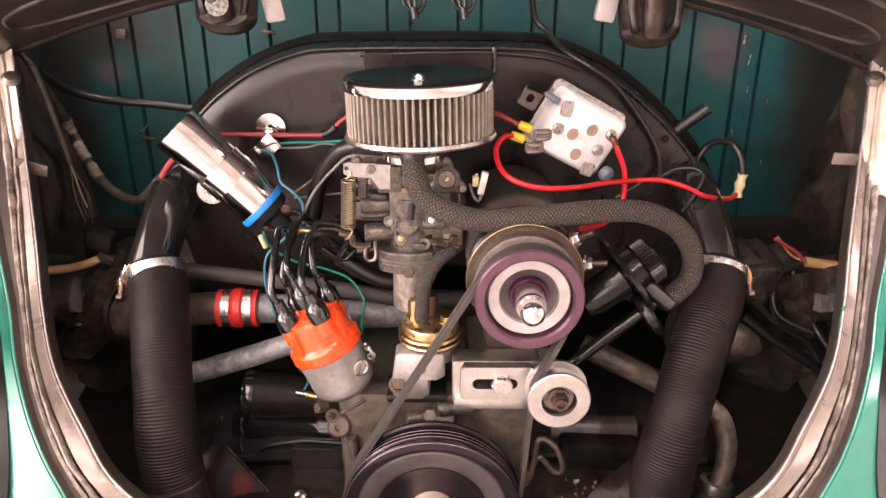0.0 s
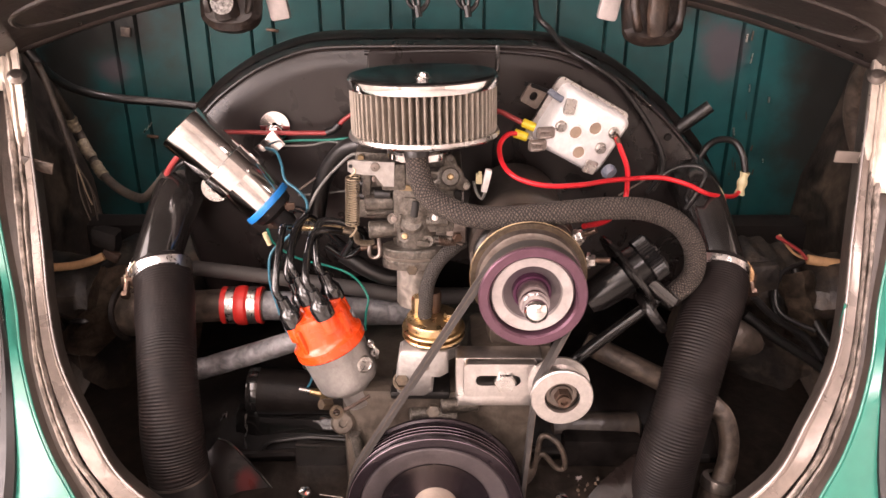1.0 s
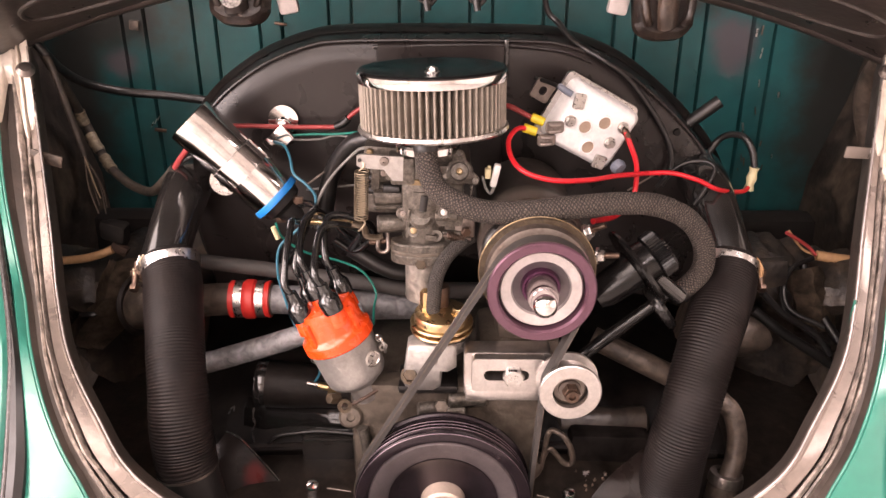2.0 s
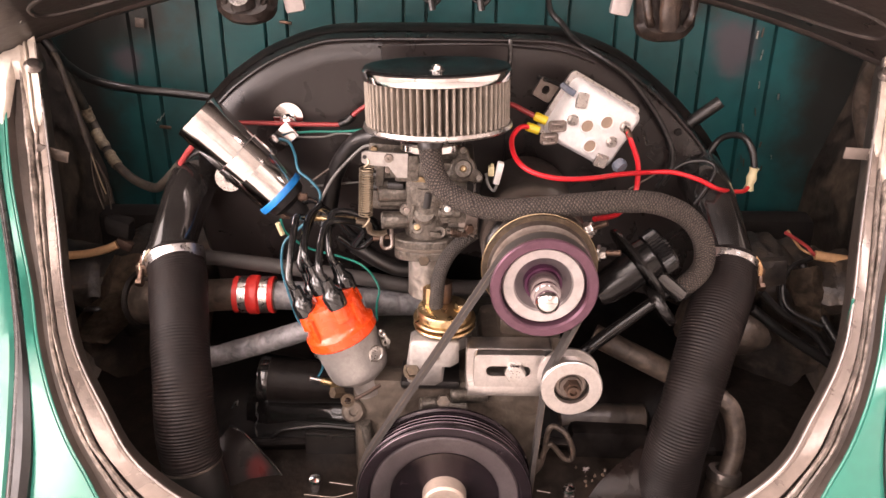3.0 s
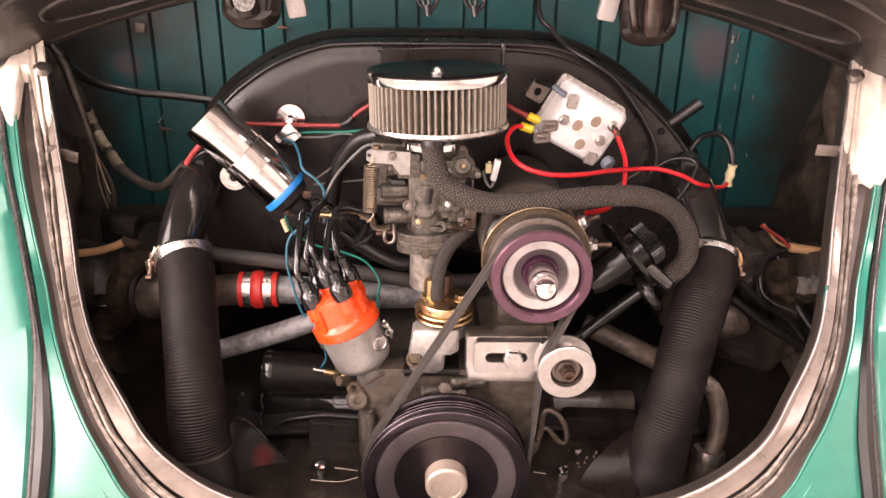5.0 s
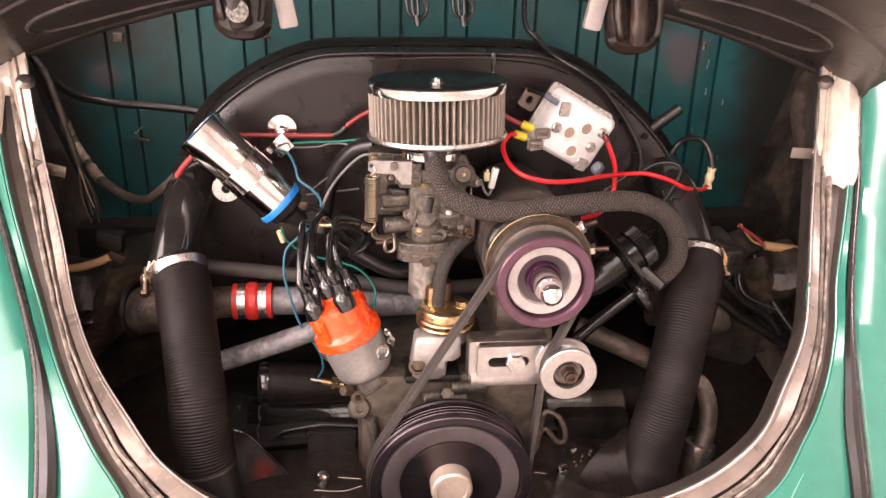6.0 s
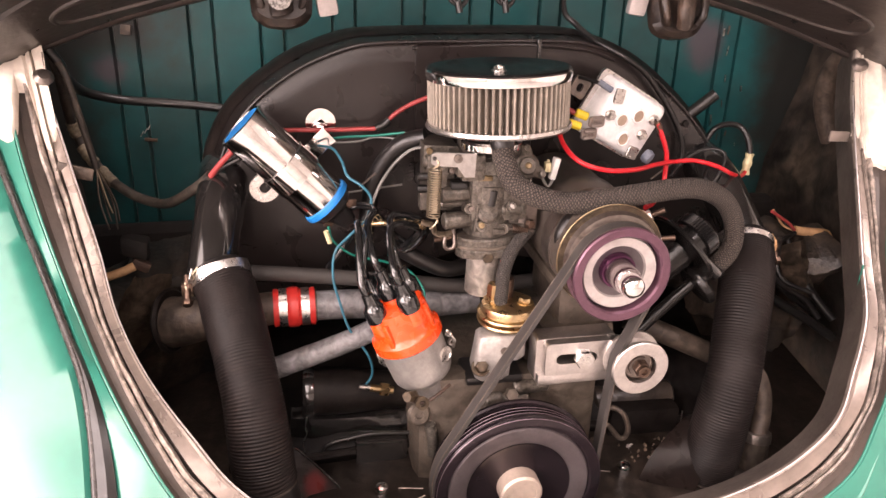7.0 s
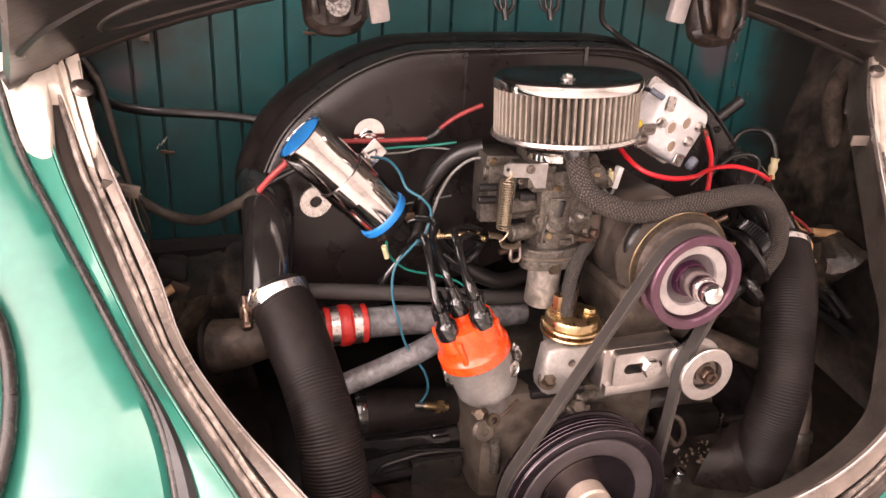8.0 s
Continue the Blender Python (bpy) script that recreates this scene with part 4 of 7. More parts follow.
def duct(name_label, pts, clamp_at, clamp_axis, screw, smooth_to):
    d = thing("heater_duct_hose", pts[-1], name_label, "duct hose", "duct hoses")
    length = sum((V(b) - V(a)).length for a, b in zip(pts, pts[1:]))
    ridges = length / 0.0030
    step = lambda u, a, b: min(1, max(0, (u - a) / (b - a)))
    fade = lambda u: max(0.45 * (1 - step(u, 0.10, 0.20)), 0.08 + 0.92 * step(u, smooth_to - 0.08, smooth_to + 0.06)) * (0.78 + 0.22 * math.sin(31 * u))
    part("corrugated_tube", tube(B(), pts, lambda u: 0.0293 + 0.00056 * fade(u) * math.sin(2 * math.pi * ridges * u) + 0.0008 * math.sin(9 * u), 40, int(ridges * 6 / (len(pts) - 1)), caps=False), DUCT, d, sharp=180)
    end, before = V(pts[-1]), V(pts[-2])
    down = (end - before).normalized()
    part("end_band", lathe(B(), [(0.0285, -0.0012), (0.0301, -0.0012), (0.0303, 0.0), (0.0301, 0.0012), (0.0285, 0.0012)], end, down, 40, closed=True), DARK_STEEL, d, "thin bare edge at the foot of the hose")
    part("foot_collar", lathe(B(), [(0.0282, -0.004), (0.0288, 0.012), (0.0298, 0.030), (0.0300, 0.055)], end, down, 40), RUBBER, d, "black collar under the hose")
    band = part("hose_clamp", lathe(B(), [(0.0297, -0.0065), (0.0312, -0.0065), (0.0316, 0), (0.0312, 0.0065), (0.0297, 0.0065)], clamp_at, clamp_axis, 40, closed=True), STEEL, d, "bright steel hose clamp")
    s = V(screw)
    bm = B()
    block(bm, s, (0.012, 0.010, 0.014), None, 0.002)
    rod(bm, s + V((0, -0.012, -0.008)), s + V((0, 0.006, 0.012)), 0.0035, 10)
    hexagon(bm, s + V((0, -0.012, -0.008)), (0, -0.83, -0.55), 0.0055, 0.005)
    part("clamp_screw", bm, COPPER, band, "rusty clamp screw")


def crankcase():
    eng = thing("crankcase", (-0.01, 0.8, 0.30), "oily grey-brown cast engine crankcase", "engine block")
    bm = B()
    block(bm, (-0.01, 0.82, 0.41), (0.20, 0.26, 0.15), None, 0.02)
    part("case", bm, OILY, eng)
    part("timing_cover", block(B(), (-0.055, 0.715, 0.455), (0.075, 0.05, 0.06), Matrix.Rotation(radians(-12), 3, "Y"), 0.012), OILY, eng)
    part("pump_boss", block(B(), (0.055, 0.72, 0.44), (0.075, 0.06, 0.12), None, 0.012), OILY, eng)
    part("front_web", crumple(block(B(), (-0.02, 0.705, 0.44), (0.165, 0.03, 0.10), None, 0.01), 0.003, 40), OILY, eng)
    part("crank_boss", lathe(B(), [(0.055, 0), (0.055, 0.03), (0.04, 0.045), (0.0, 0.046)], (-0.011, 0.725, 0.388), REAR, 32), OILY, eng)
    bm = B()
    for c, r, l in (((-0.013, 0.690, 0.457), 0.011, 0.05), ((-0.028, 0.685, 0.463), 0.008, 0.02), ((0.014, 0.690, 0.473), 0.009, 0.04)):
        rod(bm, V(c) + V((-l / 2, 0, 0)), V(c) + V((l / 2, 0.004, 0)), r, 14, 0.002)
    part("oil_gallery", bm, CAST, eng)
    bm = B()
    hexagon(bm, (-0.013, 0.672, 0.478), (0, -0.9, 0.4), 0.0075, 0.007)
    part("plug", bm, OILY, eng)
    # generator pedestal
    bm = B()
    block(bm, (0.066, 0.735, 0.515), (0.085, 0.075, 0.05), None, 0.01)
    block(bm, (0.072, 0.75, 0.565), (0.062, 0.10, 0.06), None, 0.014)
    block(bm, (0.074, 0.75, 0.592), (0.085, 0.12, 0.014), None, 0.005)
    part("generator_pedestal", bm, OILY, eng, "oily cast pedestal under the generator")
    # web beside the distributor, with the clamp ear
    bm = B()
    lathe(bm, [(0.0, 0), (0.012, 0), (0.0125, 0.005), (0.010, 0.008), (0.0045, 0.0085), (0.004, 0.006), (0, 0.006)], (-0.1085, 0.6910, 0.4511), (0.1, -0.9, 0.35), 24)
    part("ear", bm, OILY, eng)
    bm = B()
    tube(bm, [(-0.096, 0.685, 0.440), (-0.093, 0.685, 0.423), (-0.091, 0.690, 0.397)], 0.006, 10, 4)
    part("web", bm, CAST, eng)
    return eng


def crank_pulley():
    c = (-0.011, 0.631, 0.3895)
    p = thing("crank_pulley", (c[0], 0.65, 0.30), "dark purple anodised crankshaft pulley with machined rings", "pulley")
    prof = [(0.075, 0.001), (0.0785, 0.0052), (0.0862, 0.0058), (0.0880, 0.0052), (0.0895, 0.003), (0.0895, 0.0), (0.0845, -0.003)]
    for k in range(4):
        h = -0.0045 - k * 0.0048
        prof += [(0.0882, h - 0.0008), (0.0882, h - 0.0018), (0.0835, h - 0.0034), (0.0835, h - 0.0044)]
    prof += [(0.0895, -0.026), (0.0895, -0.029), (0.05, -0.029)]
    part("rim", lathe(B(), prof, c, REAR, 72), PURPLE_DARK, p, sharp=25)
    rim = [o for o in p.children][0]
    # Thin pale rings paint the highlights along the rim and its grooves.
    for rr, h, w in ((0.0882, 0.0047, 0.0005), (0.0883, -0.0058, 0.00035), (0.0883, -0.0106, 0.00035), (0.0883, -0.0154, 0.00035)):
        ring = [V((c[0] + rr * math.cos(2 * math.pi * k / 72), c[1] - h, c[2] + rr * math.sin(2 * math.pi * k / 72))) for k in range(73)]
        part("polished_edge", tube(B(), ring, w * 0.7, 6, 1, caps=False), EDGE_GLINT, rim, "thin pale ring painting an edge highlight")
    part("machined_ring", lathe(B(), [(0.0555, 0.0003), (0.0585, 0.0028), (0.0745, 0.0035), (0.0765, 0.001)], c, REAR, 72), MAUVE, p, "greyish machined ring")
    part("dished_face", lathe(B(), [(0.020, -0.004), (0.046, -0.003), (0.0555, 0.0018), (0.056, -0.006)], c, REAR, 72), PURPLE_DARK, p)
    part("hub_cap", lathe(B(), [(0.0225, -0.004), (0.0225, 0.012), (0.0205, 0.0145), (0.0165, 0.0145), (0.0155, 0.013), (0, 0.0125)], c, REAR, 40), TAN_METAL, p, "beige centre bolt boss")


def generator():
    cx, cz = 0.0755, 0.634
    g = thing("generator", (cx, 0.74, 0.58), "cylindrical black generator with gold end ring on a pedestal", "generator")
    part("body", lathe(B(), [(0.0, -0.20), (0.046, -0.20), (0.051, -0.19), (0.051, -0.105), (0.0535, -0.10), (0.0535, -0.075), (0.051, -0.07), (0.051, -0.02), (0.050, -0.012), (0.040, -0.008), (0.0, -0.006)], (cx, 0.655, cz), REAR, 48), GEN_BODY, g)
    part("end_ring", lathe(B(), [(0.050, -0.012), (0.0535, -0.011), (0.0541, -0.009), (0.0535, -0.0065), (0.049, -0.006)], (cx, 0.655, cz), REAR, 56), BRONZE, g, "yellow plated end ring")
    slot = [V((cx, 0.655 + d, cz)) + V((0.0465 * math.cos(radians(a)), 0, 0.0465 * math.sin(radians(a)))) for a, d in ((172, 0.030), (158, 0.030), (146, 0.031), (136, 0.034), (132, 0.040))]
    part("vent_slot", tube(B(), slot, lambda u: 0.0085 - 0.004 * abs(2 * u - 1) ** 3, 14, 6, squash=0.9), RUBBER, g, "dark oval vent opening")
    part("end_band", lathe(B(), [(0.0536, -0.0100), (0.0544, -0.0098), (0.0546, -0.0090), (0.0540, -0.0085)], (cx, 0.655, cz), REAR, 56), GOLD_DULL, g, "thin bright plated edge")
    part("end_plate", lathe(B(), [(0.049, -0.006), (0.047, 0.0), (0.043, 0.001), (0.0, 0.001)], (cx, 0.655, cz), REAR, 48), DARK_STEEL, g)
    part("strap", lathe(B(), [(0.0512, -0.062), (0.0528, -0.062), (0.0528, -0.040), (0.0512, -0.040)], (cx, 0.655, cz), REAR, 48, closed=True), DARK_STEEL, g, "dark clamp strap")
    # terminals on the flank
    for end, out in (((0.144, 0.690, 0.638), (0.9, -0.3, 0.15)), ((0.130, 0.690, 0.665), (0.75, -0.35, 0.5))):
        e = V(end)
        bm = B()
        rod(bm, e - V(out).normalized() * 0.022, e + V(out).normalized() * 0.012, 0.0028, 10)
        t = part("terminal", bm, COPPER, g, "corroded terminal stud")
        bm = B()
        hexagon(bm, e - V(out).normalized() * 0.008, out, 0.0062, 0.006, 0.008)
        part("nut", bm, STEEL, t)
    # pulley: a deep purple rim, a pale cone sunk inside it, a long polished hub
    c = (0.0775, 0.637, 0.6268)
    pul = part("pulley", lathe(B(), [(0.0392, 0.010), (0.0392, -0.002), (0.0410, -0.004), (0.0480, -0.004), (0.0493, -0.0025), (0.0493, 0.0), (0.0450, 0.003), (0.0450, 0.016), (0.0493, 0.018), (0.0493, 0.0205), (0.01, 0.0205)], c, (0, 1, 0), 72), PURPLE, g, "purple anodised pulley")
    part("pale_ring", lathe(B(), [(0.0260, 0.0085), (0.0275, 0.0055), (0.0365, 0.0030), (0.0380, 0.0050), (0.0385, 0.012)], c, (0, 1, 0), 64), PALE_RING, pul, "machined pale ring")
    part("dish", lathe(B(), [(0.0165, 0.0125), (0.0200, 0.0115), (0.0262, 0.0080), (0.0268, 0.012)], c, (0, 1, 0), 64), MAUVE, pul)
    part("hub_ring", lathe(B(), [(0.0, 0.012), (0.0142, 0.012), (0.0142, 0.007), (0.0150, 0.006), (0.0172, 0.006), (0.0185, 0.0125)], c, (0, 1, 0), 64), HUB_RING, pul, "dark purple hub ring")
    part("hub_collar", lathe(B(), [(0.0146, 0.008), (0.0146, 0.003), (0.0140, 0.001), (0.0140, -0.013), (0.0130, -0.0158), (0.0100, -0.0162)], c, (0, 1, 0), 40), HUB_STEEL, pul, "dark polished collar")
    part("hub_nut", lathe(B(), [(0.0112, -0.015), (0.0112, -0.026), (0.0104, -0.0305), (0.0082, -0.0335), (0.0045, -0.0353), (0.0, -0.0358)], c, (0, 1, 0), 40), CHROME, pul, "polished shaft nut")


def arc(c, r, a0, a1, n):
    return [(c[0] + r * math.cos(radians(a0 + (a1 - a0) * k / n)), c[1] + r * math.sin(radians(a0 + (a1 - a0) * k / n))) for k in range(n + 1)]


def drive_belt():
    path = arc((0.0775, 0.6268), 0.0462, 151.5, -18.7, 22) + arc((0.110, 0.521), 0.0245, 161.3, 175.4, 4) + arc((-0.011, 0.3895), 0.0885, -4.6, -208.5, 40)
    pts = []
    for (x0, z0), (x1, z1) in zip(path, path[1:] + path[:1]):
        n = 1 if math.hypot(x1 - x0, z1 - z0) < 0.03 else 8
        pts += [(x0 + (x1 - x0) * k / n, z0 + (z1 - z0) * k / n) for k in range(n)]
    bm = B()
    n = len(pts)
    rings = []
    for i, (x, z) in enumerate(pts):
        (xa, za), (xb, zb) = pts[i - 1], pts[(i + 1) % n]
        d = V((xb - xa, zb - za)).normalized()
        nx, nz = -d.y, d.x
        h = 0.0022
        rings.append([bm.verts.new((x + nx * s * h, y, z + nz * s * h)) for s, y in ((1, 0.6395), (1, 0.6535), (-1, 0.6535), (-1, 0.6395))])
    for i in range(n):
        a, b = rings[i], rings[(i + 1) % n]
        for k in range(4):
            bm.faces.new((a[k], a[(k + 1) % 4], b[(k + 1) % 4], b[k]))
    belt = thing("drive_belt", (-0.011, 0.6465, 0.30), "grey worn rubber drive belt over the pulleys", "belt")
    part("band", bm, BELT, belt, sharp=50)
    for y in (0.6395, 0.6535):
        line = []
        for i, (x, z) in enumerate(pts + pts[:1]):
            (xa, za), (xb, zb) = pts[i % n - 1], pts[(i + 1) % n]
            d = V((xb - xa, zb - za)).normalized()
            line.append((x - d.y * 0.0022, y, z + d.x * 0.0022))
        part("worn_edge", tube(B(), line, 0.0005, 5, 1, caps=False), DIRTY_PIPE, belt, "frayed dirty edge of the belt")


def slotted(bm, outer, inner, m, depth):
    """A plate with a hole; both outlines have the same number of points."""
    rows = []
    for pts, h in ((outer, 0), (outer, depth - 0.0015), ([(x * 0.985, y * 0.97) for x, y in outer], depth), (inner, depth), (inner, 0)):
        rows.append([bm.verts.new(m @ V((x, y, h))) for x, y in pts])
    rows.append(rows[0])
    n = len(outer)
    for a, b in zip(rows, rows[1:]):
        for k in range(n):
            bm.faces.new((a[k], a[(k + 1) % n], b[(k + 1) % n], b[k]))
    return bm


def tensioner():
    t = thing("belt_tensioner", (0.05, 0.68, 0.49), "bright machined aluminium belt tensioner bracket with idler pulley", "tensioner")
    m = aimed((0.052, 0.690, 0.5185), REAR)
    part("back_plate", slotted(B(), rounded(0.086, 0.050, 0.004), [(x - 0.002, y + 0.005) for x, y in rounded(0.050, 0.016, 0.0075)], m, 0.022), BRUSHED, t)
    part("ledge", block(B(), (0.052, 0.666, 0.499), (0.082, 0.012, 0.012), None, 0.001), BRUSHED, t)
    m = aimed((0.0525, 0.668, 0.5235), REAR)
    inner = [(x - 0.002, y) for x, y in rounded(0.044, 0.0115, 0.0055)]
    part("slotted_plate", slotted(B(), rounded(0.072, 0.038, 0.005), inner, m, 0.010), BRUSHED, t)
    bm = B()
    hexagon(bm, (0.057, 0.658, 0.5245), REAR, 0.0108, 0.0075, 0.0)
    lathe(bm, [(0.0085, 0.0070), (0.0085, 0.0082), (0.0, 0.0082)], (0.057, 0.658, 0.5245), REAR, 24)
    part("bolt", bm, STEEL, t, "zinc plated hexagon bolt")
    c = (0.1095, 0.634, 0.521)
    idler = part("idler_pulley", lathe(B(), [(0.0165, -0.003), (0.0168, 0.002), (0.0290, 0.002), (0.0300, 0.001), (0.0300, -0.002), (0.0235, -0.004), (0.0235, -0.020), (0.0300, -0.0215), (0.0300, -0.0245), (0.006, -0.0245)], c, REAR, 56), BRUSHED, t, "machined aluminium idler pulley")
    part("bearing", lathe(B(), [(0.0168, -0.005), (0.0150, -0.003), (0.0145, -0.005), (0.0110, -0.005), (0.0105, -0.003), (0.0, -0.003)], c, REAR, 40), DARK_STEEL, idler)
    bm = B()
    hexagon(bm, (c[0] + 0.001, c[1] + 0.003, c[2]), REAR, 0.0085, 0.008)
    lathe(bm, [(0.0062, 0.008), (0.0062, 0.012), (0.0035, 0.012), (0.0030, 0.009), (0.0, 0.009)], (c[0] + 0.001, c[1] + 0.003, c[2]), REAR, 20)
    part("axle_bolt", bm, COPPER, idler, "brown axle bolt")
    part("spacer", lathe(B(), [(0.011, 0), (0.011, 0.03), (0.0, 0.03)], (c[0] - 0.008, 0.685, c[2]), REAR, 20), BRUSHED, t)


def air_cleaner():
    c = (-0.021, 0.745)
    a = thing("air_cleaner", (c[0], c[1], 0.730), "round pleated air cleaner with chrome rim and black lid", "air cleaner")
    n, bm = 66, B()
    cols = []
    for k in range(n * 6):
        ang = 2 * math.pi * k / (n * 6)
        r = 0.0668 + (0.0030, 0.0020, -0.0125, -0.0130, -0.0125, 0.0020)[k % 6] + 0.0002 * math.sin(7 * ang)
        cols.append([bm.verts.new((c[0] + r * math.cos(ang), c[1] + r * math.sin(ang), z)) for z in (0.753, 0.768, 0.785, 0.801)])
    for k in range(n * 6):
        p, q = cols[k], cols[(k + 1) % (n * 6)]
        for j in range(3):
            bm.faces.new((p[j], q[j], q[j + 1], p[j + 1]))
    part("filter_element", bm, FILTER, a, "pleated gauze filter element, greyed with dust", sharp=20)
    z = (0, 0, 1)
    part("base_tray", lathe(B(), [(0.0, -0.006), (0.030, -0.007), (0.034, -0.0035), (0.066, -0.001), (0.0712, -0.001), (0.0725, 0.001), (0.0715, 0.0042), (0.066, 0.0052), (0.0, 0.005)], (c[0], c[1], 0.7510), z, 72), STEEL, a, "bright metal base tray")
    part("chrome_rim", lathe(B(), [(0.066, -0.001), (0.0708, 0.0), (0.0718, 0.003), (0.0716, 0.0085), (0.0695, 0.0108), (0.066, 0.0112)], (c[0], c[1], 0.7975), z, 72), CHROME, a, "chrome rim")
    part("lid", lathe(B(), [(0.0705, -0.0006), (0.0690, 0.0010), (0.0655, 0.0008), (0.060, -0.0012), (0.035, -0.0042), (0.012, -0.0040), (0.0, -0.0040)], (c[0], c[1], 0.8080), z, 72), LID_BLACK, a, "shiny black round lid")
    bm = B()
    hexagon(bm, (c[0], c[1], 0.8045), z, 0.0056, 0.004, 0.0075)
    rod(bm, (c[0], c[1], 0.80), (c[0], c[1], 0.8095), 0.0026, 10)
    part("nut", bm, STEEL, a, "zinc nut on the lid")
    a.rotation_euler = (radians(-4.0), radians(-1.2), 0)
    a.location.z -= 0.0045
    part("throat", lathe(B(), [(0.031, 0.0), (0.031, 0.006), (0.028, 0.008)], (c[0] - 0.006, c[1], 0.7295), z, 40), CHROME, a)


def ignition_coil():
    a, b = V((-0.272, 0.798, 0.7395)), V((-0.188, 0.795, 0.6535))
    ax = (b - a).normalized()
    L = (b - a).length
    c = thing("ignition_coil", (-0.225, 0.83, 0.65), "chrome ignition coil with blue plastic ring, held by a bracket", "ignition coil")
    part("can", lathe(B(), [(0.0, 0.004), (0.0245, 0.004), (0.0255, -0.001), (0.0268, 0.0), (0.0268, 0.016), (0.0263, 0.018), (0.0263, L - 0.008), (0.0255, L - 0.006), (0.0, L - 0.006)], a, ax, 48), CHROME, c)
    part("end_disc", lathe(B(), [(0.0, -0.0005), (0.0225, -0.0005), (0.0245, 0.003), (0.0245, 0.006)], a, ax, 40), BLUE, c, "blue plastic end disc")
    part("ring", lathe(B(), [(0.0255, L - 0.0075), (0.0278, L - 0.0070), (0.0285, L - 0.004), (0.0278, L - 0.0005), (0.0250, L)], a, ax, 48, closed=True), BLUE, c, "bright blue plastic ring")
    part("cap", lathe(B(), [(0.025, L - 0.001), (0.022, L + 0.008), (0.014, L + 0.013), (0.0105, L + 0.024), (0.0085, L + 0.030), (0.0, L + 0.030)], a, ax, 36), RUBBER, c, "black tower cap")
    for off in (-1, 1):
        side = V((0.6, -0.4, 0.7)) * off
        base = a + ax * (L + 0.006) + side * 0.016
        bm = B()
        rod(bm, base, base + ax * 0.012, 0.003, 10)
        hexagon(bm, base + ax * 0.002, ax, 0.0055, 0.004)
        block(bm, base + ax * 0.010 + side * 0.004, (0.010, 0.003, 0.008), None, 0.001)
        part("terminal", bm, COPPER, c, "brown spade terminal")
    band = part("clamp_band", lathe(B(), [(0.0266, L * 0.46), (0.0274, L * 0.46), (0.0274, L * 0.66), (0.0266, L * 0.66)], a, ax, 48, closed=True), CHROME, c, "chrome clamp band")
    part("gap_line", lathe(B(), [(0.0272, L * 0.455), (0.0278, L * 0.457), (0.0272, L * 0.462)], a, ax, 48), STEEL, band)
    m = aimed((-0.2530, 0.8310, 0.6619), REAR, (0.75, 0, 0.65))
    ringtab = B()
    slotted(ringtab, rounded(0.034, 0.032, 0.0155), rounded(0.013, 0.011, 0.0053), m, 0.0025)
    part("bracket_eye", ringtab, STEEL, band, "bracket eye with a slot")
    part("bracket_arm", block(B(), (-0.2343, 0.8240, 0.6796), (0.03, 0.004, 0.022), Matrix.Rotation(radians(-42), 3, "Y"), 0.001), STEEL, band)
    part("bracket_arm", block(B(), (-0.193, 0.842, 0.705), (0.03, 0.004, 0.02), Matrix.Rotation(radians(-42), 3, "Y"), 0.001), CHROME, band)
    bm = B()
    hexagon(bm, (-0.191, 0.858, 0.714), REAR, 0.007, 0.006, 0.010)
    part("screw", bm, CHROME, c)


